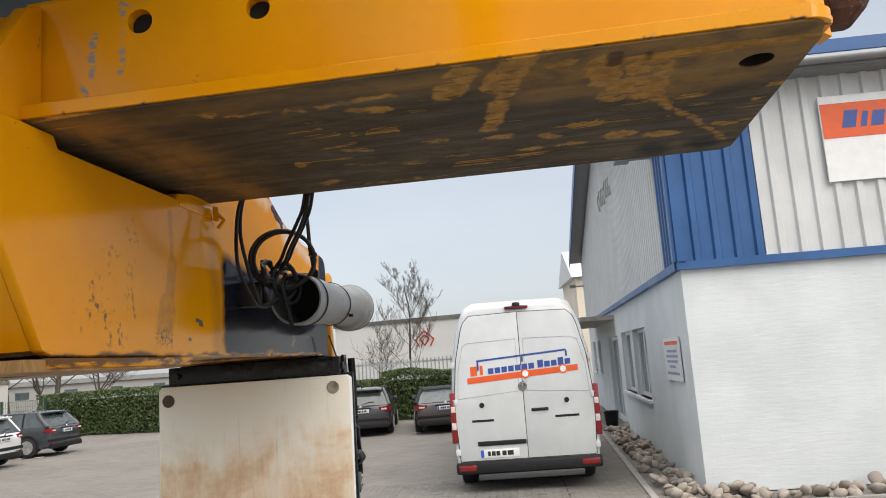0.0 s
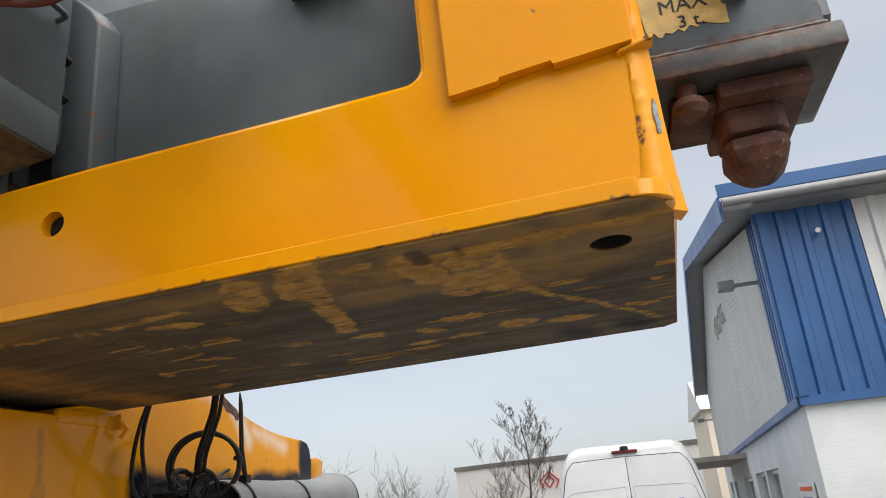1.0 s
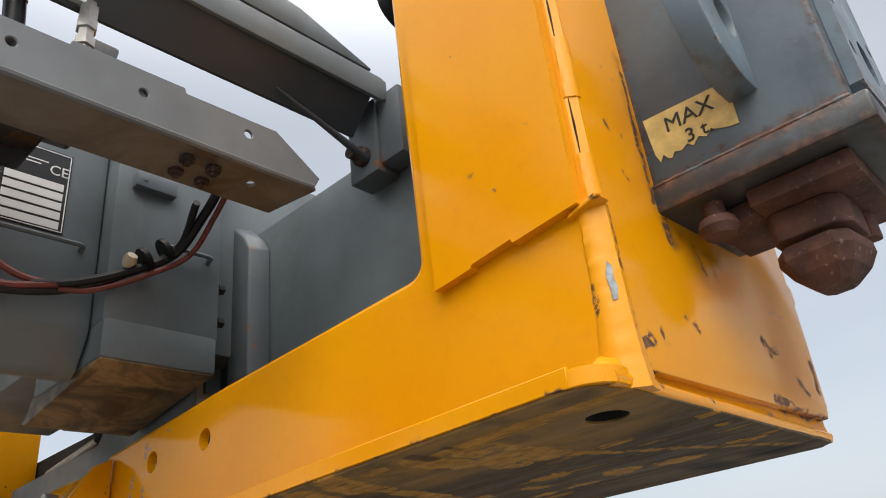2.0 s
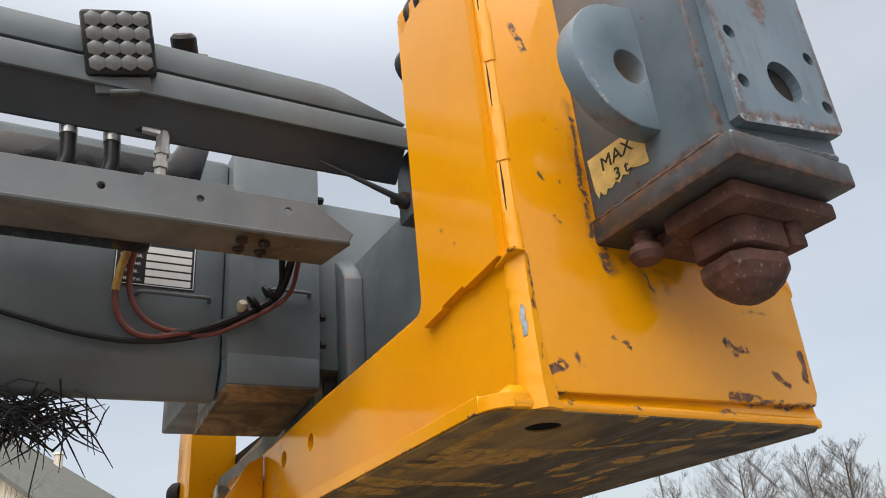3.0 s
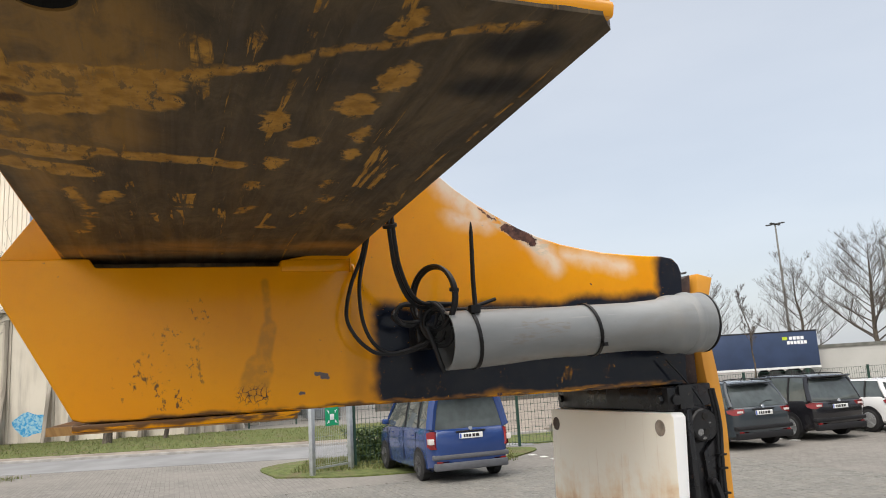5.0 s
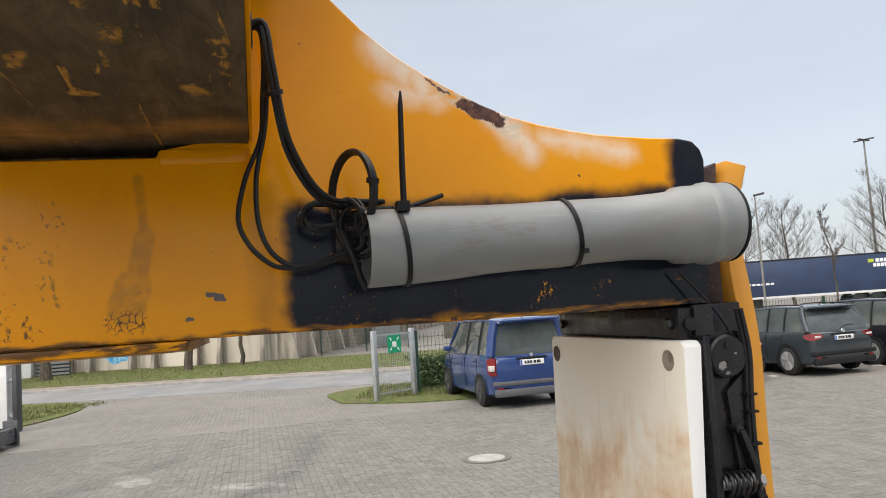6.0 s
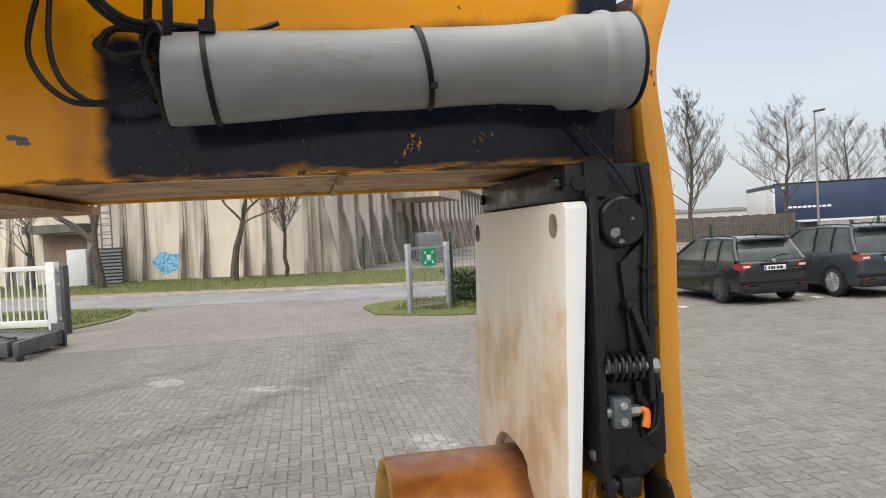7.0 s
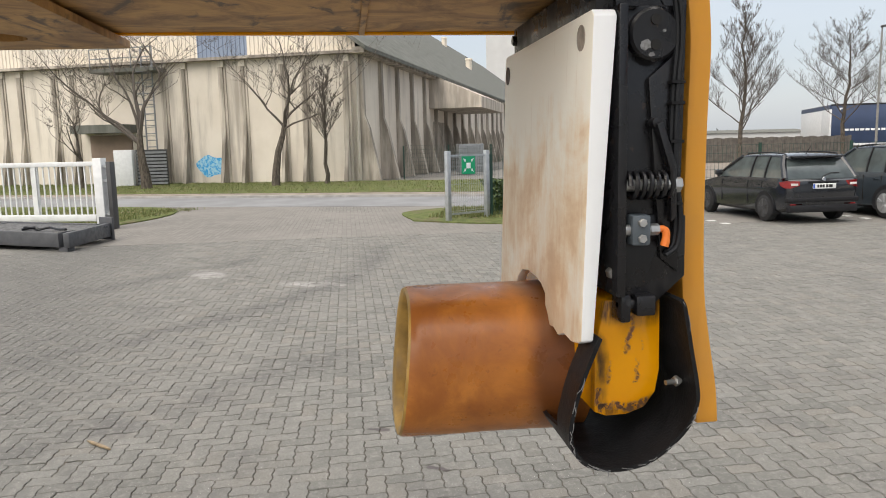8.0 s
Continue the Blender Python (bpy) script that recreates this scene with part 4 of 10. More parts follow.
# set of the whole lock beam against its drawing
LOCK_SHIFT = Vector((-0.004, 0.019, 0.008))
bm = B()
box(bm, -0.43, 0.366, 1.031, 1.25, 2.325, 2.638)
hang("beam_tube", bm, M_GREY, lock, bevel=0.004)
bm = B()
box(bm, 0.362, 0.578, 1.032, 1.24, 2.352, 2.78)
hang("head_block", bm, M_LOCKHEAD, lock, bevel=0.006)
bm = B()
box(bm, 0.362, 0.594, 1.026, 1.226, 2.320, 2.352)
hang("base_ledge", bm, M_LOCKLEDGE, lock, bevel=0.004)
bm = B()
slab(bm, [(1.052, 2.376), (1.06, 2.370), (1.236, 2.396), (1.243, 2.404), (1.255, 2.80), (1.062, 2.80)], "x", 0.5785, 0.592,
     holes=[(1.158, 2.452, 0.029), (1.079, 2.430, 0.0095), (1.081, 2.502, 0.0095), (1.226, 2.508, 0.0095), (1.229, 2.434, 0.0095), (1.16, 2.63, 0.02)])
hang("face_plate", bm, M_LOCKFACE, lock)
bm = B()
for u, v, r in ((1.158, 2.452, 0.031), (1.079, 2.430, 0.0105), (1.081, 2.502, 0.0105), (1.226, 2.508, 0.0105), (1.229, 2.434, 0.0105), (1.16, 2.63, 0.021)):
    cyl(bm, (0.5788, u, v), (0.576, u, v), r)
hang("bolt_bore", bm, M_DARK, lock)
# ring lug on the near side
bm = B()
ring = [(1.010 + 0.090 * math.cos(a), 2.498 + 0.092 * math.sin(a)) for a in [radians(95 + i * 170 / 18) for i in range(19)]]
slab(bm, ring + [(1.04, 2.408), (1.04, 2.60)], "x", 0.472, 0.504, holes=[(1.006, 2.494, 0.0245)])
hang("ring_lug", bm, M_LOCKFACE, lock, bevel=0.003)
bm = B()
rnd = random.Random(9)
tube(bm, [(0.364 + i * 0.0058, 1.0305, 2.3525) for i in range(38)], [0.0042 + rnd.uniform(-.0006, .0008) for i in range(38)], 8)
tube(bm, [(0.5785, 1.05 + i * 0.005, 2.357 + 0.0003 * i) for i in range(37)], [0.0052 + rnd.uniform(-.0008, .001) for i in range(37)], 8)
hang("weld_seam", bm, M_LOCKHEAD, lock, smooth=True)
# sticker with its torn lower edge
bm = B()
slab(bm, [(0.380, 2.392), (0.384, 2.380), (0.389, 2.388), (0.394, 2.380), (0.398, 2.379), (0.402, 2.385), (0.41, 2.382), (0.418, 2.387), (0.424, 2.381), (0.432, 2.389), (0.44, 2.384), (0.447, 2.390),
          (0.455, 2.386), (0.464, 2.383), (0.476, 2.381), (0.477, 2.436), (0.376, 2.441)], "y", 1.0305, 1.0316)
sticker = hang("load_sticker", bm, plain("faded_yellow_sticker", (0.62, 0.46, 0.16), 0.5, vary=0.25, scale=40, local=False), lock, "faded yellow sticker with black capitals")
M_INK = plain("black_ink", (0.014, 0.014, 0.014), 0.6, vary=0.2, local=False)
face = Matrix(((1, 0, 0, 0), (0, 0, -1, 0), (0, 1, 0, 0), (0, 0, 0, 1)))


def put_text(body, size, x, y, z, owner, mat, m=face):
    ob = lettering(body, size, Matrix.Translation((x, y, z)) @ m, mat, owner)
    w = Matrix.Identity(4)
    top = owner
    while top:
        w = top.matrix_basis @ w
        top = top.parent
    ob.matrix_basis = w.inverted()
    return ob


put_text("MAX", 0.027, 0.428, 1.0299, 2.4195, sticker, M_INK)
put_text("3 t.", 0.024, 0.434, 1.0299, 2.3945, sticker, M_INK)
# rails carried by the beam
bm = B()
slab(bm, [(-0.437, 2.345), (-0.374, 2.345), (-0.376, 2.585), (-0.392, 2.612), (-0.437, 2.655)], "y", 0.992, 1.030)
for v in bm.verts:
    if v.co.y > 1.01:
        v.co.x += 0.012
hang("guide_bracket", bm, M_GREY_WORN, lock, bevel=0.004)
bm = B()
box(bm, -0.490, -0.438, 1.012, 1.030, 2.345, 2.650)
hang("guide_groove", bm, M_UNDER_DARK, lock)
bm = B()
slab(bm, [(-0.502, 2.345), (-0.491, 2.345), (-0.491, 2.668), (-0.502, 2.676)], "y", 0.985, 1.030)
hang("guide_flange", bm, M_GREY_WORN, lock, bevel=0.002)
bm = B()
box(bm, -0.085, -0.02, 0.985, 1.031, 2.565, 2.70)
box(bm, -0.02, 0.03, 0.99, 1.031, 2.575, 2.70)
hang("rail_bracket", bm, M_GREY_WORN, lock, bevel=0.004)
bm = B()
lathe(bm, [(0, 0.016), (0.012, 0.016), (0.016, 0.011), (0.03, 0.011)], (-0.05, 0.986, 2.60), (0, -1, 0), 14)
hang("rail_bolt", bm, M_RUSTDARK, lock, smooth=True)
lock.matrix_world = Matrix.Translation(LOCK_SHIFT) @ lock.matrix_world
# ---- twist lock under the head ----
tl = thing("twist_lock", "rust brown twist lock with a blunt cone under the grey head", "twist lock", at=pose(0.49, 1.15, 2.22))
bm = B()
box(bm, 0.447, 0.554, 1.076, 1.250, 2.306, 2.3275)
hang("flange_plate", bm, M_LOCK, tl, bevel=0.004)
bm = B()
box(bm, 0.392, 0.447, 1.10, 1.21, 2.309, 2.3275)
hang("stop_plate", bm, M_LOCK, tl, bevel=0.003)
bm = B()
slab(bm, [(0.447, 1.118), (0.455, 1.108), (0.512, 1.108), (0.526, 1.124), (0.526, 1.186), (0.455, 1.186), (0.447, 1.176)], "z", 2.272, 2.306)
hang("collar", bm, M_LOCK, tl, bevel=0.003)
bm = B()
slab(bm, [(0.490, 1.190), (0.528, 1.190), (0.532, 1.197), (0.532, 1.212), (0.490, 1.212)], "z", 2.274, 2.306)
hang("stop_lug", bm, M_LOCK, tl, bevel=0.003)
bm = B()
lathe(bm, [(0, 0.026), (0.012, 0.026)], (0.485, 1.150, 2.273), (0, 0, -1), 20)
hang("shaft", bm, M_RUSTDARK, tl)
# blunt tip, turned part of the way towards locking
bm = B()
TURN = Matrix.Translation((0.485, 1.150, 2.2665)) @ Matrix.Rotation(radians(84), 4, "Z")
prev = None
for s_, a, b, ca, cb in ((0.0, 0.039, 0.035, 0.014, 0.012), (0.004, 0.0425, 0.0385, 0.015, 0.013), (0.016, 0.043, 0.0390, 0.015, 0.013), (0.032, 0.034, 0.0310, 0.012, 0.011), (0.045, 0.021, 0.019, 0.008, 0.007), (0.048, 0.016, 0.015, 0.007, 0.006)):
    corners = [(a, b - cb), (a - ca, b), (-a + ca, b), (-a, b - cb), (-a, -b + cb), (-a + ca, -b), (a - ca, -b), (a, -b + cb)]
    row = [bm.verts.new(TURN @ Vector((x, y, -s_))) for x, y in corners]
    if prev:
        for i in range(8):
            bm.faces.new((prev[i], prev[(i + 1) % 8], row[(i + 1) % 8], row[i]))
    else:
        bm.faces.new(row)
    prev = row
bm.faces.new(prev)
hang("cone_tip", bm, M_LOCK, tl)
bm = B()
lathe(bm, [(0, 0.012), (0.020, 0.012), (0.023, 0.019), (0.033, 0.022), (0.042, 0.016)], (0.411, 1.078, 2.331), (0, 0, -1), 16)
hang("landing_pin", bm, M_LOCK, tl, smooth=True)

# ---- grey telescopic beam running back ----
tele = thing("telescopic_beam", "grey painted steel telescopic spreader beam with a dirty underside", "beam", at=pose(-0.7, 0, 2.3))
bm = B()
slab(bm, [(-0.41, 2.39), (-0.41, 2.85), (-1.08, 2.85), (-1.08, 2.62), (-0.62, 2.46), (-0.50, 2.345), (-0.47, 2.328), (-0.445, 2.328)], "y", -3.2, 0.765)
hang("outer_tube", bm, M_GREY, tele, bevel=0.012)
bm = B()
box(bm, -1.05, -0.378, 0.765, 0.955, 2.40, 2.865)
box(bm, -0.62, -0.378, 0.767, 0.953, 2.345, 2.41)
hang("collar", bm, M_GREY, tele, bevel=0.005)
bm = B()
slab(bm, [(-0.382, 2.343), (-0.382, 2.348), (-0.63, 2.348), (-0.655, 2.31), (-0.645, 2.31)], "y", 0.77, 0.95)
hang("wear_plate", bm, M_UNDER_DIRT, tele)
bm = B()
slab(bm, [(-0.41, 2.40), (-0.385, 2.40), (-0.640, 2.316), (-0.68, 2.316)], "y", 0.772, 0.782)
hang("collar_rib", bm, M_GREY_WORN, tele, bevel=0.002)
# grey web with a rounded opening behind the front plate
bm = B()
nook = [(-0.80 - 0.03 + 0.03 * math.cos(a), 2.330 + 0.03 - 0.03 * math.sin(a)) for a in [i * math.pi / 12 for i in range(7)]]
slab(bm, [(-1.25, 2.25), (-0.47, 2.25), (-0.47, 2.398), (-0.80, 2.398)] + nook + [(-1.25, 2.322)], "y", 0.962, 0.974)
hang("guide_web", bm, M_GREY, tele, bevel=0.002)
# near-black plate added behind the opening, for its shade and to hide sky
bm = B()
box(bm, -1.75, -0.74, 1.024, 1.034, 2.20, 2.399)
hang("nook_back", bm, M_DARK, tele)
bm = B()
tube(bm, [(-1.12, 0.99, 2.335), (-0.98, 0.995, 2.352), (-0.90, 0.995, 2.362)], [0.010, 0.009, 0.007], 8)
hang("nook_pin", bm, M_STEEL, tele, smooth=True)
bm = B()
box(bm, -1.0, -0.43, 0.955, 1.45, 2.40, 2.80)
hang("inner_tube", bm, M_GREY, tele, bevel=0.006)
bm = B()
box(bm, -0.30, 0.0, 0.956, 0.962, 2.31, 2.318)
for y, z in ((0.957, 2.50), (0.957, 2.44), (0.957, 2.73), (0.957, 2.78)):
    hexhead(bm, (-0.39, y, z), (0, 1, 0), 0.009, 0.012)
hang("bolt_row", bm, M_DARK, tele)
# rods welded to the beam
for y0, y1, z in ((0.60, 0.735, 2.517), (0.845, 0.93, 2.538)):
    bm = B()
    x = -0.378 if y0 > 0.76 else -0.41
    tube(bm, spline([(x, y0, z), (x + 0.018, y0 + 0.006, z), (x + 0.02, y0 + 0.03, z), (x + 0.02, y1 - 0.03, z), (x + 0.018, y1 - 0.006, z), (x, y1, z)], 4), 0.0042, 8)
    hang("cable_bar", bm, M_GREY_WORN, tele, smooth=True)
bm = B()
box(bm, -0.378, -0.362, 0.79, 0.86, 2.635, 2.662)
box(bm, -0.3615, -0.3605, 0.80, 0.808, 2.645, 2.653)
hang("clamp_block", bm, M_GREY_WORN, tele, bevel=0.002)
# name plate
bm = B()
box(bm, -0.4095, -0.4080, 0.555, 0.705, 2.535, 2.675)
npl = hang("name_plate", bm, plain("black_anodised_plate", (0.02, 0.021, 0.023), 0.35, vary=0.2, local=False), tele, "black name plate with white fields")
M_WHITE_INK = plain("white_print", (0.72, 0.73, 0.74), 0.5, vary=0.06, local=False)
side = Matrix(((0, 0, 1, 0), (1, 0, 0, 0), (0, 1, 0, 0), (0, 0, 0, 1)))
bm = B()
for i in range(5):
    box(bm, -0.408, -0.4072, 0.612, 0.697, 2.541 + i * 0.0165, 2.5535 + i * 0.0165)
hang("plate_field", bm, M_WHITE_INK, npl)
bm = B()
box(bm, -0.408, -0.4072, 0.557, 0.703, 2.537, 2.5385)
box(bm, -0.408, -0.4072, 0.557, 0.703, 2.6715, 2.673)
box(bm, -0.408, -0.4072, 0.557, 0.5585, 2.537, 2.673)
box(bm, -0.408, -0.4072, 0.7015, 0.703, 2.537, 2.673)
box(bm, -0.408, -0.4072, 0.60, 0.67, 2.650, 2.652)
box(bm, -0.408, -0.4072, 0.60, 0.66, 2.644, 2.646)
hang("plate_border", bm, M_WHITE_INK, npl)
for i, w_ in enumerate(("LEER GEW.", "TRAGF.", "BAUJAHR", "SERIEN NR.", "MODELL NR.")):
    put_text(w_, 0.0085, -0.4073, 0.585, 2.547 + i * 0.0165, npl, M_WHITE_INK, side)
put_text("CE", 0.024, -0.4073, 0.687, 2.640, npl, M_WHITE_INK, side)
bm = B()
lathe(bm, [(0, 0.0135), (0.0008, 0.0135)], (-0.4079, 0.585, 2.655), (1, 0, 0), 20)
for v in bm.verts:
    v.co.y = 0.585 + (v.co.y - 0.585) * 1.5
    v.co.z = 2.655 + (v.co.z - 2.655) * 0.65
hang("maker_mark", bm, M_WHITE_INK, npl)
# cable channel
chan = thing("cable_channel", "folded grey steel cable channel with bolt holes", "cable channel", at=pose(-0.05, 0.3, 2.42))
bm = B()
side_pts = [(-3.2, 2.432), (0.800, 2.4745), (0.864, 2.4755), (0.873, 2.492), (0.805, 2.538), (0.68, 2.536), (0.678, 2.543), (0.55, 2.541), (0.548, 2.534), (-3.2, 2.492)]
slab(bm, side_pts, "x", -0.005, 0.0, holes=[(0.630, 2.511, 0.0055), (0.764, 2.515, 0.0055), (0.495, 2.506, 0.0055), (0.36, 2.503, 0.0055), (0.22, 2.50, 0.0055)])
hang("web", bm, M_GREY_DIRTY, chan, bevel=0.0012, seg=1)
bm = B()
tube(bm, [(-0.004, -3.2, 2.434), (-0.004, 0.80, 2.4755), (-0.004, 0.864, 2.4775)], 0.0045, 8)
hang("fold", bm, M_GREY_DIRTY, chan, smooth=True)
bm = B()
vs = slab(bm, [(-0.078, -3.2), (-0.004, -3.2), (-0.004, 0.868), (-0.078, 0.846)], "z", 0.0, 0.0045, holes=[(-0.035, 0.79, 0.006)])
for v in vs:
    v.co.z += 2.4695 + 0.0105 * (v.co.y - 0.5) + 0.08 * (v.co.x + 0.004)
hang("flange", bm, M_UNDER_GREY, chan)
bm = B()
for x_, y_ in ((-0.028, 0.700), (-0.058, 0.702), (-0.030, 0.735), (-0.060, 0.737)):
    lathe(bm, [(0, 0.0095), (0.004, 0.0095), (0.005, 0.005), (0.009, 0.005)], (x_, y_, 2.4675), (0, 0, -1), 8)
hang("bolt", bm, M_RUSTDARK, chan, smooth=True)
bm = B()
box(bm, -0.012, -0.0055, 0.56, 0.67, 2.50, 2.538)
hang("back_strip", bm, M_GREY, chan, bevel=0.003)
# upper rail pair
rail = thing("upper_rail", "grey painted double steel rail above the beam", "rail", at=pose(-0.03, 0.3, 2.6))
bm = B()
slab(bm, [(-3.2, 2.625), (1.0, 2.686), (1.012, 2.692), (1.012, 2.726), (1.0, 2.730), (-3.2, 2.672)], "x", -0.008, 0.0)
hang("rail_web", bm, M_GREY, rail, bevel=0.002)
bm = B()
slab(bm, [(-3.2, 2.667), (1.005, 2.724), (1.005, 2.730), (-3.2, 2.673)], "x", -0.12, -0.0085)
hang("rail_flange", bm, M_GREY, rail, bevel=0.002)
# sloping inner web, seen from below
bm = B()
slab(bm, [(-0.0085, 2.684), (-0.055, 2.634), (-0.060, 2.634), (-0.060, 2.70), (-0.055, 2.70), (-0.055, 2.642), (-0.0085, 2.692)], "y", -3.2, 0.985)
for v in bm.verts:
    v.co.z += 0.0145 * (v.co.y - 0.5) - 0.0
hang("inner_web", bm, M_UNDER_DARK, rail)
bm = B()
slab(bm, [(-3.2, 2.682), (0.985, 2.738), (0.985, 2.742), (0.85, 2.783), (0.82, 2.785), (-3.2, 2.73)], "x", -0.10, -0.004)
hang("rail_cap", bm, M_GREY, rail, bevel=0.003)
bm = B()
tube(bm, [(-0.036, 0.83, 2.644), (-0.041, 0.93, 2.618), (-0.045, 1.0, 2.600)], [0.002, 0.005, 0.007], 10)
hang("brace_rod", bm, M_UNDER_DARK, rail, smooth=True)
bm = B()
lathe(bm, [(0, 0.036), (0.006, 0.036), (0.0065, 0.021), (0.036, 0.021), (0.042, 0.015)], (-0.042, 0.60, 2.795), (0.55, -0.25, 0.55), 20)
hang("rubber_stop", bm, M_RUBBER, rail, smooth=True)
# work lamp
lamp = thing("work_lamp", "square black LED work lamp on a bracket", "work lamp", at=pose(0.02, 0.475, 2.72))
bm = B()
ml = pose(0.03, 0.492, 2.738, 0, 0, 86) @ pose(0, 0, 0, 22, 0, 0) @ pose(0, 0, 0, 0, -12, 0)
box(bm, -0.05, 0.05, 0.0, 0.035, -0.05, 0.05, ml)
hang("housing", bm, M_BLACK, lamp, bevel=0.006)
bm = B()
for i in range(7):
    box(bm, -0.042 + i * 0.013, -0.036 + i * 0.013, 0.034, 0.060, -0.045, 0.045, ml)
hang("cooling_fin", bm, M_BLACK, lamp)
bm = B()
for i in range(4):
    for j in range(4):
        c_ = ml @ Vector((-0.033 + i * 0.022, -0.002, -0.033 + j * 0.022))
        lathe(bm, [(0, 0.0125), (0.002, 0.0125), (0.005, 0.006)], c_, ml.to_3x3() @ Vector((0, -1, 0)), 6)
hang("lens", bm, plain("clear_lens", (0.15, 0.155, 0.16), 0.22, vary=0.1, spec=0.8, local=False), lamp, "pale clear lamp lenses", smooth=True)
bm = B()
box(bm, -0.04, 0.04, 0.01, 0.02, -0.075, -0.05, ml)
box(bm, -0.02, 0.02, -0.01, 0.03, -0.08, -0.074, ml)
hang("bracket", bm, M_GREY_DIRTY, lamp, bevel=0.002)

# ---- hoses and cables ----
M_HOSE_RED = plain("red_hose", (0.15, 0.032, 0.024), 0.5, vary=0.3, scale=30, local=False)
M_HOSE_YEL = plain("yellow_hose", (0.36, 0.22, 0.05), 0.5, vary=0.35, scale=40, local=False)


def cable(name, pts, r, mat, label, k=8, n=8):
    bm = B()
    tube(bm, spline(pts, k), r, n)
    o = part(name, bm, mat, None, smooth=True)
    return tagged(o, label, "cable")


cable("hose_sleeve", [(-0.36, 0.578, 2.60), (-0.383, 0.569, 2.572), (-0.388, 0.563, 2.535), (-0.390, 0.561, 2.512)], 0.0076, M_HOSE_YEL, "faded yellow sleeve on a hydraulic hose")
cable("hydraulic_hose", [(-0.388, 0.563, 2.535), (-0.390, 0.562, 2.50), (-0.390, 0.572, 2.462), (-0.389, 0.595, 2.436), (-0.387, 0.63, 2.427), (-0.382, 0.68, 2.436), (-0.372, 0.74, 2.452)], 0.0062, M_HOSE_RED, "dark red hydraulic hose in a loop")
cable("hydraulic_hose", [(-0.37, 0.588, 2.60), (-0.392, 0.583, 2.56), (-0.393, 0.588, 2.51), (-0.392, 0.612, 2.468), (-0.388, 0.652, 2.445), (-0.380, 0.70, 2.442), (-0.37, 0.75, 2.455)], 0.0055, M_HOSE_RED, "dark red hydraulic hose in a loop")
cable("hydraulic_hose", [(-0.387, 0.664, 2.436), (-0.375, 0.72, 2.447), (-0.357, 0.79, 2.477), (-0.335, 0.85, 2.515), (-0.25, 0.85, 2.548), (-0.16, 0.83, 2.56)], 0.0075, M_HOSE, "black sleeved hydraulic hoses rising to the channel")
cable("hydraulic_hose", [(-0.38, 0.70, 2.433), (-0.372, 0.745, 2.440), (-0.352, 0.81, 2.472), (-0.326, 0.868, 2.512), (-0.24, 0.86, 2.54), (-0.16, 0.84, 2.555)], 0.0045, M_HOSE_RED, "thin red hose beside the black sleeve")
cable("hydraulic_hose", [(-0.40, -0.6, 2.545), (-0.398, 0.2, 2.495), (-0.396, 0.40, 2.452), (-0.393, 0.50, 2.428), (-0.390, 0.60, 2.418), (-0.383, 0.70, 2.432), (-0.363, 0.78, 2.469), (-0.332, 0.85, 2.521), (-0.24, 0.83, 2.555)], 0.0060, M_HOSE, "black hydraulic hose sagging along the beam")
for (x, y, z) in ((-0.352, 0.806, 2.497), (-0.342, 0.832, 2.516)):
    bm = B()
    lathe(bm, [(0, 0.02), (0.008, 0.02)], (x, y, z), (0.2, 0.8, 0.6), 12)
    tagged(part("cable_tie", bm, M_TIE, None, smooth=True), "black nylon tie round the hoses", "cable tie")
bm = B()
lathe(bm, [(0, 0.008), (0.01, 0.011), (0.02, 0.008)], (-0.358, 0.785, 2.485), (0.3, 0, 0.2), 10)
tagged(part("grommet", bm, plain("pale_grommet", (0.45, 0.38, 0.28), 0.6, local=False), None, smooth=True), "pale rubber grommet on the hoses", "grommet")
# fittings above the channel
fit_ = thing("hose_fitting", "zinc plated hose fittings above the cable channel", "fitting", at=pose(-0.06, 0.58, 2.5))
bm = B()
lathe(bm, [(0, 0.009), (0.02, 0.009), (0.021, 0.012), (0.032, 0.012), (0.033, 0.009), (0.045, 0.009), (0.046, 0.012), (0.06, 0.012)], (-0.045, 0.576, 2.555), (0, 0, 1), 6)
lathe(bm, [(0, 0.007), (0.045, 0.007)], (-0.045, 0.576, 2.515), (0, 0, 1), 10)
lathe(bm, [(0, 0.011), (0.022, 0.011), (0.024, 0.008), (0.03, 0.008)], (-0.045, 0.576, 2.614), (0, 0, 1), 6)
tube(bm, [(-0.045, 0.576, 2.634), (-0.047, 0.572, 2.642), (-0.05, 0.545, 2.645)], 0.007, 8)
hang("swivel_nut", bm, M_STEEL, fit_, smooth=True)
for y in (0.506, 0.445):
    bm = B()
    lathe(bm, [(0, 0.013), (0.030, 0.013), (0.031, 0.0115), (0.042, 0.0115)], (-0.07, y, 2.622), (0, -0.1, 1), 14)
    hang("crimp_sleeve", bm, M_STEEL, fit_, smooth=True)
    bm = B()
    tube(bm, spline([(-0.07, y, 2.625), (-0.07, y + 0.002, 2.58), (-0.074, y - 0.012, 2.54), (-0.08, y - 0.02, 2.50)], 5), 0.0118, 10)
    hang("hose_end", bm, M_HOSE, fit_, smooth=True)
cable("hydraulic_hose", [(-0.05, -0.6, 2.62), (-0.06, 0.3, 2.64), (-0.07, 0.44, 2.652), (-0.06, 0.5, 2.648), (-0.05, 0.545, 2.645)], 0.006, M_HOSE, "black hydraulic hose above the channel")
bm = B()
box(bm, -0.30, -0.205, 0.30, 0.60, 2.55, 2.70)
slab(bm, [(0.60, 2.60), (0.655, 2.60), (0.682, 2.75), (0.63, 2.75), (0.60, 2.68)], "x", -0.29, -0.21)
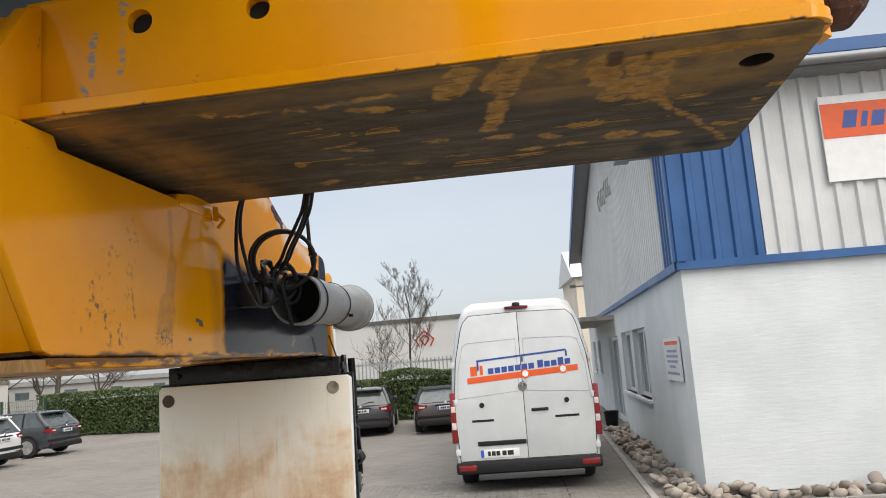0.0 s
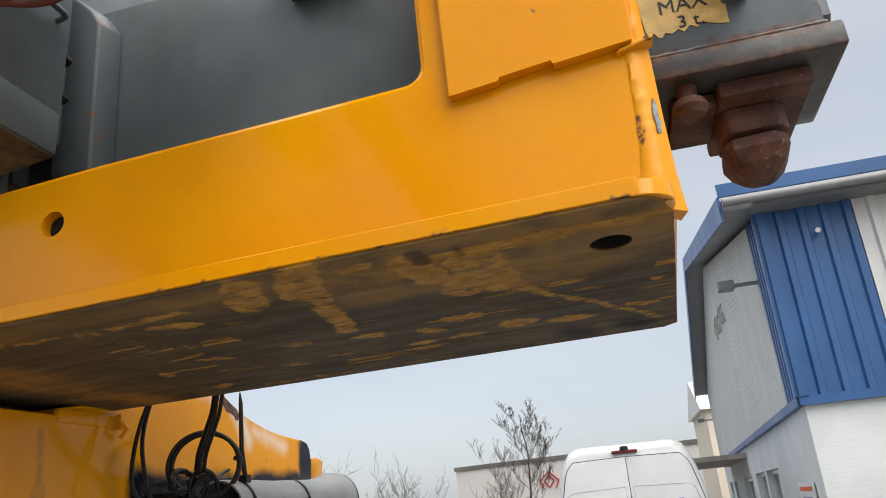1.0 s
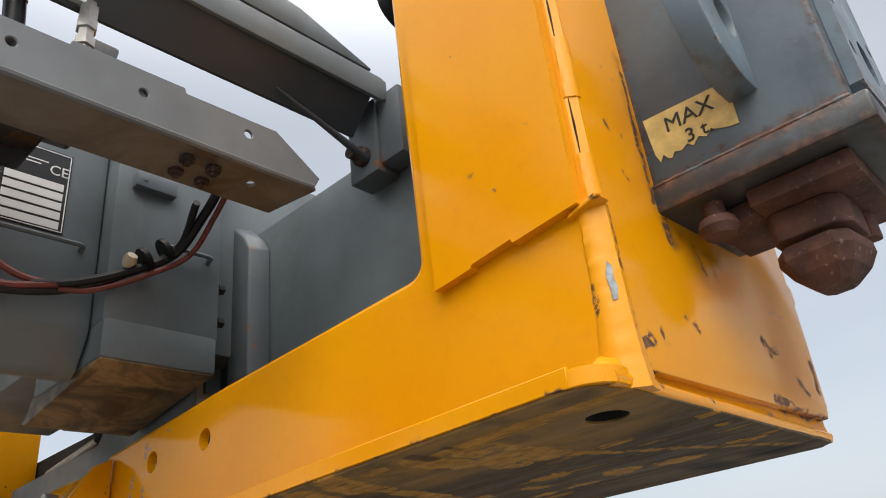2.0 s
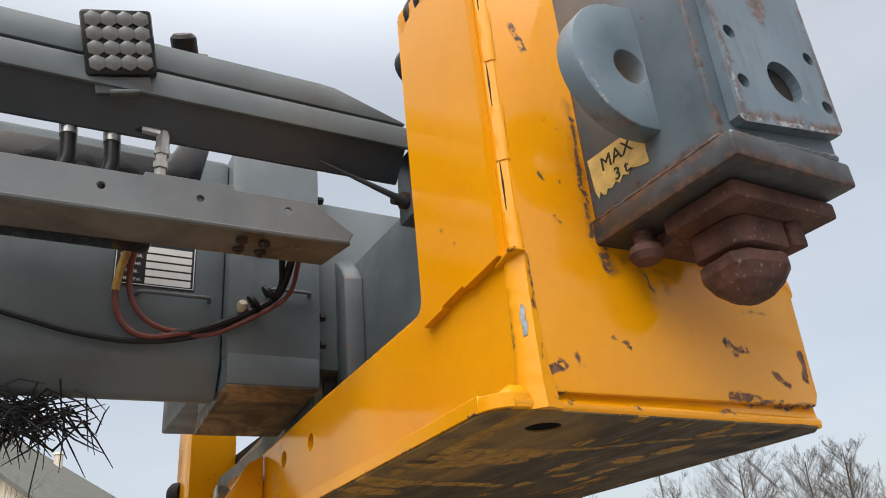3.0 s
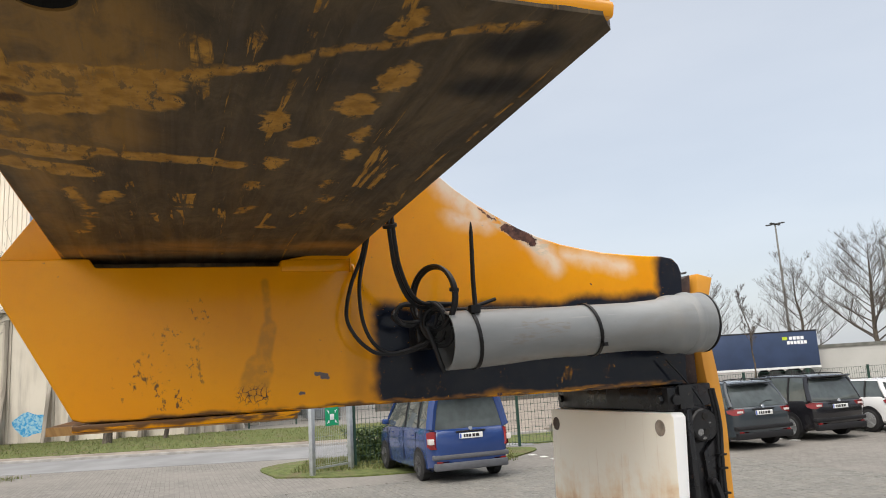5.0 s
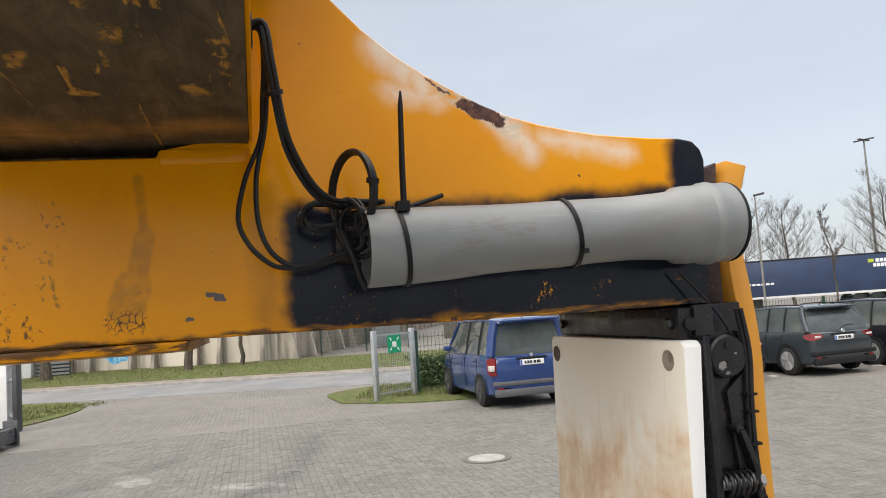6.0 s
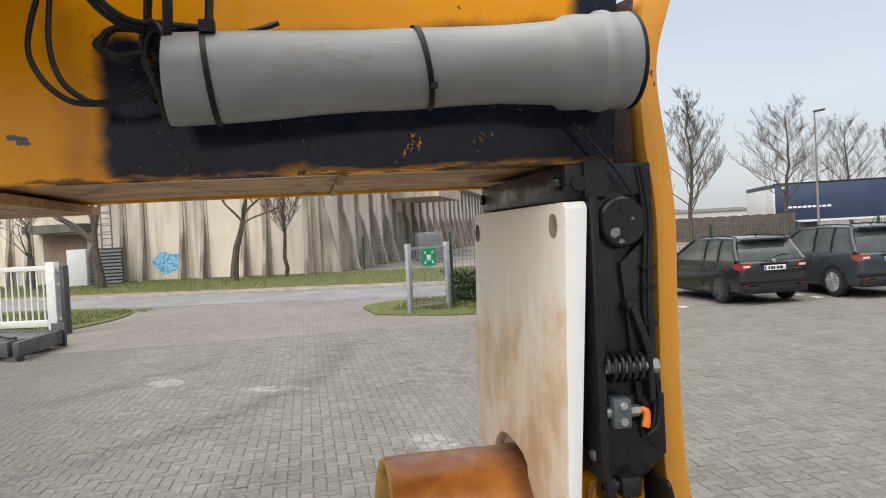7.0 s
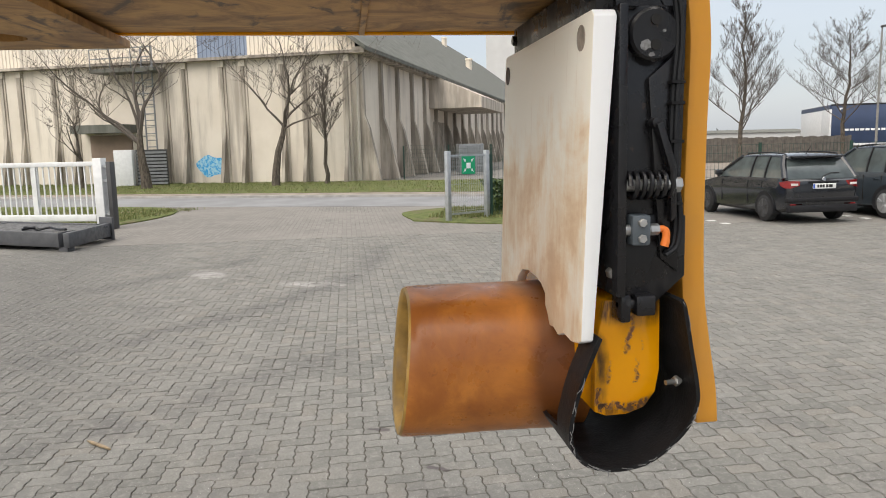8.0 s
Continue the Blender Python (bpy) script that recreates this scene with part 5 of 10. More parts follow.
tagged(part("valve_box", bm, M_BLACK, None, bevel=0.006), "black valve box between rail and beam", "valve box")
# old nest of black twigs under the beam
rnd = random.Random(7)
bm = B()
for i in range(150):
    c_ = Vector((-0.43 + rnd.uniform(-0.1, 0.06), 0.44 + rnd.gauss(0, 0.05), 2.29 + rnd.uniform(-0.03, 0.03)))
    d_ = Vector((rnd.gauss(0, 0.5), rnd.gauss(0.2, 1), rnd.gauss(-0.3, 0.5))).normalized() * rnd.uniform(0.04, 0.11)
    tube(bm, [c_ - d_ * 0.4, c_ + d_ * 0.3 + Vector((rnd.gauss(0, .008), 0, rnd.gauss(0, .008))), c_ + d_ * 0.8 - Vector((0, 0, 0.012))], [0.0022, 0.0018, 0.0008], 4)
tube(bm, [(-0.43, 0.47, 2.27), (-0.43, 0.475, 2.22), (-0.43, 0.47, 2.16), (-0.43, 0.474, 2.10)], 0.0015, 4)
tagged(part("twig_nest", bm, M_RUBBER, None), "loose nest of black twigs under the grey beam", "nest", kind="stuff")

# ---- yellow folding arm ----
arm = thing("grapple_boom", "yellow steel grapple boom with black repaint and white overspray", "grapple boom", at=pose(-0.85, 1.5, 1.8))
def off_line(y):
    """How far the side plate, which runs slightly askew, lies behind x = -0.56."""
    return 0.062 - 0.046 * (y - 0.9)


def askew(bm):
    """Lay the near side of the arm's parts along the skewed line."""
    for v in bm.verts:
        if v.co.x > -0.9:
            v.co.x += 0.053 - off_line(v.co.y)


ATOP = [(y + max(0, y - 1.42) * 0.9 * off_line(y), z + (z - 1.81) * 0.95 * off_line(y)) for y, z in [
    (1.36, 2.092), (1.40, 2.42), (1.47, 2.36), (1.516, 2.303), (1.56, 2.258), (1.611, 2.217), (1.655, 2.188), (1.70, 2.163), (1.745, 2.140), (1.79, 2.122), (1.838, 2.108),
    (1.886, 2.099), (1.936, 2.091), (1.986, 2.087), (2.04, 2.084), (2.09, 2.083), (2.118, 2.078), (2.132, 2.064), (2.138, 2.045)]]
AOUT = [(1.254, 2.083), (1.25, 2.072), (0.93, 2.072), (0.92, 2.088), (0.778, 2.088), (0.782, 2.014), (0.90, 1.808), (0.92, 1.802), (2.125, 1.800)] + list(reversed(ATOP))
bm = B()
slab(bm, AOUT, "x", -0.628, -0.613)
askew(bm)
hang("side_plate", bm, M_ARM, arm, "yellow side plate with black repaint", bevel=0.002, seg=1)
bm = B()
slab(bm, AOUT, "x", -1.09, -1.075)
askew(bm)
hang("side_plate", bm, M_YEL, arm, bevel=0.002, seg=1)
bm = B()
slab(bm, [(-1.075, 0.93), (-0.628, 0.93), (-0.628, 2.12), (-1.075, 2.12)], "z", 1.806, 1.822)
askew(bm)
hang("bottom_flange", bm, M_UNDER, arm, "worn brown underside of the arm")
bm = B()
box(bm, -1.074, -0.629, 1.735, 1.747, 1.7985, 1.806)
askew(bm)
hang("weld_seam", bm, M_UNDER, arm, bevel=0.003)
bm = B()
slab(bm, [(-1.16, 0.86), (-0.608, 0.86), (-0.608, 1.25), (-0.653, 1.285), (-1.13, 1.285)], "z", 1.784, 1.7985, holes=[(-0.80, 1.05, 0.05), (-0.98, 1.10, 0.05)])
askew(bm)
hang("doubler_plate", bm, M_UNDER, arm)
bm = B()
slab(bm, [(0.90, 1.787), (1.27, 1.787), (1.285, 1.80), (0.90, 1.80)], "x", -0.615, -0.605)
askew(bm)
hang("worn_lip", bm, M_ARM, arm, bevel=0.002)
bm = B()
box(bm, -1.075, -0.628, 0.778, 1.345, 2.056, 2.071)
askew(bm)
hang("top_flange", bm, M_YEL, arm, bevel=0.002)
bm = B()
slab(bm, [(0.782, 2.086), (0.784, 2.014), (0.90, 1.81), (0.915, 1.81), (0.799, 2.014), (0.797, 2.086)], "x", -1.075, -0.628)
askew(bm)
hang("nose_plate", bm, M_YEL, arm)
bm = B()
slab(bm, [(2.105, 1.81), (2.122, 1.81), (2.122, 2.04), (2.105, 2.04)], "x", -1.075, -0.628)
askew(bm)
hang("tip_plate", bm, M_ARM, arm)
bm = B()
pts = ATOP[2:]
for i in range(len(pts) - 1):
    (y0, z0), (y1, z1) = pts[i], pts[i + 1]
    vs = [bm.verts.new(c) for c in ((-1.075, y0, z0 - 0.004), (-0.628, y0, z0 - 0.004), (-0.628, y1, z1 - 0.004), (-1.075, y1, z1 - 0.004))]
    bm.faces.new(vs)
bmesh.ops.remove_doubles(bm, verts=bm.verts, dist=1e-5)
fs = bmesh.ops.extrude_face_region(bm, geom=bm.faces[:])
bmesh.ops.translate(bm, verts=[g for g in fs["geom"] if isinstance(g, bmesh.types.BMVert)], vec=(0, 0, -0.012))
askew(bm)
hang("curved_top", bm, M_YEL, arm, smooth=True)
# seat of the end head; brown strip added to block sky behind the open joint
bm = B()
box(bm, -0.76, -0.68, 0.90, 1.30, 2.0712, 2.0905)
askew(bm)
hang("spacer_strip", bm, M_UNDER_DIRT, arm, bevel=0.002)
bm = B()
box(bm, -0.673, -0.6095, 1.254, 1.387, 2.060, 2.084)
askew(bm)
hang("seat_bar", bm, M_YEL, arm, bevel=0.004)
bm = B()
box(bm, -0.609, -0.599, 1.384, 1.396, 2.058, 2.084)
tube(bm, [(-0.603, 1.388, 2.072), (-0.590, 1.390, 2.058), (-0.603, 1.392, 2.044)], 0.004, 6)
askew(bm)
hang("lashing_eye", bm, M_YEL, arm, smooth=True)

# ---- leg with the lifting shoe ----
leg = thing("container_gripper", "hinged yellow edged gripper with black mechanism and white pad", "gripper", at=pose(-0.75, 2.15, 1.15))
SPR = [(2.214, 2.035), (2.194, 1.975), (2.187, 1.93), (2.190, 1.88), (2.197, 1.83), (2.204, 1.76), (2.207, 1.70), (2.204, 1.60), (2.203, 1.46), (2.206, 1.36), (2.215, 1.29), (2.228, 1.21), (2.232, 1.156)]
SPL = [(2.172, 2.045), (2.163, 1.98), (2.159, 1.93), (2.159, 1.88), (2.163, 1.82), (2.172, 1.76), (2.175, 1.70), (2.173, 1.60), (2.170, 1.46), (2.171, 1.36), (2.180, 1.29), (2.193, 1.21), (2.198, 1.156)]
bm = B()
left = spline([(0, y + 0.010, z) for y, z in SPL], 3)
right = spline([(0, y + 0.010, z) for y, z in SPR], 3)
loop = [(v.y, v.z) for v in left] + [(v.y, v.z) for v in reversed(right)]
slab(bm, loop, "x", -1.02, -0.564)
hang("spine", bm, yellow_paint("faded_spine_paint", chips=0.71, satin=(0.28, 0.40), fade=0.6), leg, "yellow curved spine plate", bevel=0.003)
bm = B()
slab(bm, [(2.10, 1.80), (2.174, 1.80), (2.172, 1.60), (2.169, 1.46), (2.170, 1.38), (2.10, 1.38)], "x", -0.99, -0.552)
hang("filler_box", bm, M_BLACK, leg, "black box before the spine", bevel=0.003)
bm = B()
slab(bm, [(2.135, 2.028), (2.172, 2.044), (2.160, 1.93), (2.160, 1.80), (2.128, 1.80), (2.128, 1.96)], "x", -0.62, -0.575)
hang("hinge_bracket", bm, M_RUSTDARK, leg, "rusty brown hinge bracket", bevel=0.003)
bm = B()
slab(bm, [(2.105, 2.035), (2.152, 2.03), (2.149, 1.78), (2.118, 1.78)], "x", -0.60, -0.585)
hang("hinge_plate", bm, M_LOCK, leg, bevel=0.003)
bm = B()
slab(bm, [(2.062, 1.755), (2.145, 1.755), (2.147, 1.40), (2.085, 1.345), (2.065, 1.37)], "x", -0.535, -0.515)
hang("side_cheek", bm, M_BLACK, leg, bevel=0.003)
bm = B()
slab(bm, [(2.068, 1.76), (2.146, 1.76), (2.147, 1.40), (2.09, 1.35), (2.068, 1.37)], "x", -0.98, -0.96)
hang("side_cheek", bm, M_BLACK, leg, bevel=0.003)
bm = B()
slab(bm, [(2.10, 1.66), (2.146, 1.70), (2.146, 1.40), (2.12, 1.42)], "x", -0.516, -0.505)
hang("cheek_rib", bm, M_BLACK, leg, bevel=0.002)
bm = B()
slab(bm, [(2.067, 1.481), (2.159, 1.477), (2.159, 1.393), (2.103, 1.344), (2.068, 1.369)], "x", -0.517, -0.511)
hang("lower_cheek", bm, M_BLACK, leg, bevel=0.002)
bm = B()
box(bm, -1.02, -0.482, 2.051, 2.064, 1.372, 1.752)
hang("backing_plate", bm, M_BLACK, leg, bevel=0.003)
bm = B()
lathe(bm, [(0, 0.024), (0.012, 0.024), (0.014, 0.0345), (0.034, 0.0345), (0.037, 0.031)], (-0.535, 2.106, 1.716), (1, 0, 0), 28)
pin = hang("hinge_pin", bm, M_BLACK, leg, "black round hinge pin cap with scraped paint", smooth=True)
bm = B()
for dz in (-0.014, 0.018):
    lathe(bm, [(0, 0.007), (0.003, 0.007), (0.003, 0.004)], (-0.4985, 2.106, 1.716 + dz), (1, 0, 0), 12)
hang("cap_screw", bm, M_DARK, pin)
bm = B()
for cy_, cz_, r_0, sd in ((-0.013, -0.014, 0.0085, 1), (-0.005, -0.026, 0.004, 2), (0.012, 0.004, 0.0026, 3)):
    slab(bm, [(2.106 + cy_ + r_0 * (1 + 0.22 * math.sin(1.9 * j + sd)) * math.cos(j * 0.571), 1.716 + cz_ + r_0 * (0.75 + 0.2 * math.cos(2.3 * j + sd)) * math.sin(j * 0.571)) for j in range(11)], "x", -0.4982, -0.4977)
hang("bare_spot", bm, plain("scraped_grey_spot", (0.20, 0.20, 0.20), 0.6, vary=0.4, scale=200, local=False), pin)
bm = B()
box(bm, -0.99, -0.512, 2.030, 2.085, 1.748, 1.797)
hang("cross_bar", bm, M_BLACK, leg, bevel=0.004)
bm = B()
lathe(bm, [(0, 0.011), (0.006, 0.011), (0.0065, 0.006)], (-0.511, 2.048, 1.771), (1, 0, 0), 18)
hexhead(bm, (-0.535, 2.029, 1.772), (0, -1, 0), 0.010, 0.008)
hexhead(bm, (-0.965, 2.029, 1.772), (0, -1, 0), 0.010, 0.008)
box(bm, -0.512, -0.505, 2.055, 2.088, 1.752, 1.800)
hang("bar_bolt", bm, M_BLACK, leg, smooth=True)
# white pad with arched lower edge
rag = random.Random(11)
low = [(-0.484, 1.314), (-0.50, 1.308), (-0.53, 1.303), (-0.565, 1.306), (-0.595, 1.296), (-0.62, 1.302), (-0.645, 1.299), (-0.655, 1.315), (-0.67, 1.325), (-0.673, 1.343), (-0.70, 1.355), (-0.735, 1.360), (-0.79, 1.362), (-0.83, 1.356), (-0.86, 1.340), (-0.875, 1.318), (-0.90, 1.305), (-0.95, 1.300), (-1.005, 1.303)]
bm = B()
slab(bm, low + [(-1.012, 1.735), (-1.005, 1.746), (-0.494, 1.746), (-0.484, 1.738)], "y", 2.018, 2.050)
for v in bm.verts:
    back = v.co.y > 2.03
    v.co.y -= (0.055 if back else 0.036) * (1.746 - v.co.z)
    if back and v.co.z < 1.37:
        v.co.y -= 0.006
pad = hang("wear_pad", bm, M_PAD, leg, "white plastic wear pad with brown scuff stains", bevel=0.003)
# proud discs whose tone stands in for shade in the countersunk holes
for x, z, tone in ((-0.984, 1.708, (0.085, 0.06, 0.045)), (-0.530, 1.715, (0.36, 0.31, 0.26))):
    bm = B()
    lathe(bm, [(0, 0.017), (0.0010, 0.017), (0.0011, 0.013), (0.0006, 0.012)], (x, 2.0166, z), (0, -1, 0), 18)
    hang("bolt_recess", bm, plain("recess_shade", tone, 0.7, vary=0.3, scale=60, local=False), pad, smooth=True)
# spring with its rod and lever
bm = B()
pts = []
for i in range(140):
    a = i * 0.272
    pts.append((-0.492 + 0.0165 * math.cos(a), 2.066 + i * 0.058 / 139, 1.5205 + 0.0165 * math.sin(a)))
tube(bm, pts, 0.0034, 7)
hang("coil_spring", bm, M_BLACK, leg, "black coil spring", smooth=True)
bm = B()
cyl(bm, (-0.492, 2.06, 1.5205), (-0.492, 2.137, 1.5205), 0.008)
lathe(bm, [(0, 0.011), (0.009, 0.011), (0.012, 0.006)], (-0.492, 2.131, 1.5205), (0, 1, 0), 6)
hang("spring_rod", bm, M_STEEL, leg)
bm = B()
slab(bm, [(2.104, 1.600), (2.113, 1.603), (2.133, 1.545), (2.134, 1.478), (2.126, 1.470), (2.123, 1.54)], "x", -0.500, -0.484)
lathe(bm, [(0, 0.0075), (0.02, 0.0075)], (-0.51, 2.108, 1.602), (1, 0, 0), 14)
hang("lever", bm, M_BLACK, leg, bevel=0.002)
bm = B()
box(bm, -0.51, -0.48, 2.071, 2.097, 1.441, 1.482)
hang("valve_block", bm, M_GREY_WORN, leg, "small grey valve block with two bolts", bevel=0.004)
bm = B()
for z in (1.451, 1.472):
    hexhead(bm, (-0.48, 2.084, z), (1, 0, 0), 0.006, 0.005)
cyl(bm, (-0.494, 2.052, 1.461), (-0.494, 2.071, 1.461), 0.008)
cyl(bm, (-0.494, 2.097, 1.461), (-0.494, 2.112, 1.461), 0.006)
lathe(bm, [(0, 0.008), (0.012, 0.008)], (-0.494, 2.100, 1.461), (0, 1, 0), 6)
for (y, z) in ((2.055, 1.402), (2.062, 1.70), (2.06, 1.70)):
    hexhead(bm, (-0.515, y, z), (1, 0, 0), 0.009, 0.014)
hang("fitting", bm, M_STEEL, leg)
bm = B()
tube(bm, spline([(-0.492, 2.110, 1.461), (-0.492, 2.117, 1.462), (-0.492, 2.122, 1.457), (-0.492, 2.122, 1.446), (-0.492, 2.120, 1.438)], 5), [0.0045] * 8 + [0.0055] * 7 + [0.006] * 6, 10)
hang("elbow_plug", bm, plain("orange_plastic", (0.80, 0.20, 0.03), 0.4, vary=0.1, local=False), leg, "orange plastic elbow plug", smooth=True)
for i, (dy, x) in enumerate(((0, -0.50), (0.008, -0.508), (0.004, -0.495))):
    bm = B()
    tube(bm, spline([(x, 2.128 + dy, 1.79), (x, 2.137 + dy, 1.72), (x, 2.132 + dy, 1.64), (x, 2.131 + dy, 1.55), (x, 2.139 + dy, 1.48), (x, 2.136 + dy, 1.44), (x, 2.124, 1.425)], 5), 0.0042, 8)
    hang("hose", bm, M_HOSE, leg, smooth=True)
bm = B()
for z in (1.652, 1.625, 1.575, 1.493):
    box(bm, -0.512, -0.489, 2.126, 2.144, z, z + 0.004)
hang("hose_tie", bm, M_TIE, leg)
bm = B()
box(bm, -0.53, -0.49, 2.060, 2.075, 1.335, 1.374)
box(bm, -0.52, -0.49, 2.082, 2.110, 1.343, 1.372)
cyl(bm, (-0.505, 2.06, 1.358), (-0.505, 2.10, 1.358), 0.008)
hang("latch", bm, M_BLACK, leg, bevel=0.004)
# inner yellow shoe and the rubber apron round it
bm = B()
sh = [(2.052, 1.36), (2.133, 1.36), (2.134, 1.255), (2.128, 1.222), (2.112, 1.200), (2.085, 1.191), (2.055, 1.190), (2.037, 1.197), (2.037, 1.29)]
slab(bm, sh, "x", -0.96, -0.53)
# dark strokes paint shade at top and left, along with grime streaks
hang("lifting_shoe", bm, yellow_paint("scuffed_shoe_paint", chips=0.69, marks=[
    ((-0.53, 2.090, 1.335), (-0.53, 2.086, 1.285), 0.0035), ((-0.53, 2.108, 1.30), (-0.53, 2.100, 1.262), 0.002), ((-0.53, 2.062, 1.27), (-0.53, 2.057, 1.235), 0.0018),
    ((-0.53, 2.10, 1.255), (-0.53, 2.097, 1.240), 0.0025), ((-0.53, 2.05, 1.202), (-0.53, 2.11, 1.207), 0.006), ((-0.53, 2.045, 1.23), (-0.53, 2.043, 1.21), 0.004)],
    extra=lambda k, c: k.mix(k.math("MULTIPLY", k.strokes(k.wobble(k.pos, 18, 0.02), [((-0.53, 2.05, 1.35), (-0.53, 2.13, 1.345), 0.018), ((-0.53, 2.045, 1.30), (-0.53, 2.043, 1.20), 0.008), ((-0.53, 2.05, 1.195), (-0.53, 2.12, 1.205), 0.007)], 0.02),
                                    k.ramp(k.noise(k.scale(k.pos, (60, 60, 9)), 1.0, 5, 0.65), 0.32, 0.6)), c, (0.075, 0.040, 0.014))), leg, "yellow lifting shoe with dark grime, scratches and shade painted in", bevel=0.004)
loop_pts = [(2.028, 1.319), (2.018, 1.296), (2.003, 1.258), (1.992, 1.22), (1.987, 1.190), (1.992, 1.165), (2.008, 1.145), (2.036, 1.135), (2.067, 1.134), (2.099, 1.142), (2.130, 1.163), (2.154, 1.189), (2.166, 1.22), (2.165, 1.248), (2.156, 1.296), (2.146, 1.352), (2.140, 1.366)]
lp = [Vector((0, y, z)) for y, z in loop_pts]
lp = spline(lp, 5)
bm = B()
prev = None
for i, p_ in enumerate(lp):
    t_ = (lp[min(i + 1, len(lp) - 1)] - lp[max(i - 1, 0)]).normalized()
    nn = Vector((0, -t_.z, t_.y)) * 0.0028
    deep = -0.90 if i >= 32 else -0.535 - 0.365 * max(0, i - 22) / 10
    row = [bm.verts.new((x, (p_ + s * nn).y, (p_ + s * nn).z)) for x, s in ((-0.478, 1), (deep, 1), (deep, -1), (-0.478, -1))]
    if prev:
        for j in range(4):
            bm.faces.new((prev[j], prev[(j + 1) % 4], row[(j + 1) % 4], row[j]))
    else:
        bm.faces.new(row[::-1])
    prev = row
bm.faces.new(prev)
apron = hang("rubber_apron", bm, M_RUBBER, leg, "black rubber apron with frayed edge", smooth=True)
bm = B()
for i, p_ in enumerate(lp[3:-3]):
    if rag.random() < 0.35:
        a = p_ + Vector((0, rag.uniform(-.003, .003), rag.uniform(-.003, .003)))
        b = lp[min(i + 5, len(lp) - 1)] + Vector((0, rag.uniform(-.003, .003), rag.uniform(-.003, .003)))
        tube(bm, [(-0.4775, a.y, a.z), (-0.4765 + rag.uniform(0, .003), (a.y + b.y) / 2, (a.z + b.z) / 2), (-0.4775, b.y, b.z)], 0.0006, 4)
for i in range(7):
    p_ = lp[rag.randrange(14, 40)]
    tube(bm, [(-0.48, p_.y, p_.z), (-0.477, p_.y + rag.uniform(-.004, .004), p_.z - rag.uniform(0.004, 0.012))], 0.0006, 4)
hang("frayed_thread", bm, plain("pale_thread", (0.17, 0.17, 0.17), 0.8, local=False), apron, kind="stuff")
bm = B()
hexhead(bm, (-0.52, 2.156, 1.240), (0.3, -1, 0), 0.0075, 0.006)
cyl(bm, (-0.52, 2.161, 1.240), (-0.515, 2.136, 1.240), 0.0035)
hang("apron_bolt", bm, M_STEEL, apron)
# amber sleeve
bm = B()
sec = []
for i in range(40):
    a = 6.28319 * i / 40
    ca, sa = math.cos(a), math.sin(a)
    sec.append((-0.755 + 0.135 * math.copysign(abs(ca) ** 0.8, ca), 1.227 + 0.1185 * math.copysign(abs(sa) ** 0.8, sa)))
rings = []
for y, g in ((1.787, 0.90), (1.781, 0.93), (1.779, 0.965), (1.783, 0.990), (1.80, 1.0), (1.85, 1.0), (1.93, 0.998), (1.99, 1.0), (2.03, 1.01), (2.07, 1.02)):
    rings.append([bm.verts.new((-0.755 + (x + 0.755) * g, y + 0.10 * (z - 1.236), 1.236 + (z - 1.236) * g)) for x, z in sec])
inner = []
for y in (2.03, 1.79):
    inner.append([bm.verts.new((-0.755 + (x + 0.755) * 0.86, y + 0.10 * (z - 1.236), 1.236 + (z - 1.236) * 0.86)) for x, z in sec])
rings = inner + rings
for a, b in zip(rings, rings[1:]):
    for j in range(40):
        bm.faces.new((a[j], a[(j + 1) % 40], b[(j + 1) % 40], b[j]))
bm.faces.new(rings[0])
bm.faces.new(rings[-1])
hang("amber_sleeve", bm, M_PU, leg, "amber brown polyurethane sleeve on the lifting shoe", smooth=True)
# paler bore and lip of the sleeve
bm = B()
rows = [[bm.verts.new((-0.755 + (x + 0.755) * g, y + 0.10 * (z - 1.236), 1.236 + (z - 1.236) * g)) for x, z in sec] for y, g in ((1.96, 0.852), (1.80, 0.852), (1.7835, 0.862), (1.7800, 0.885), (1.7785, 0.925), (1.7775, 0.950), (1.7780, 0.968), (1.7815, 0.982))]
for a, b in zip(rows, rows[1:]):
    for j in range(40):
        bm.faces.new((a[j], a[(j + 1) % 40], b[(j + 1) % 40], b[j]))
hang("sleeve_lip", bm, plain("tan_polyurethane", (0.40, 0.24, 0.055), 0.5, vary=0.35, scale=18, local=False), leg, "tan cut lip of the sleeve", smooth=True)

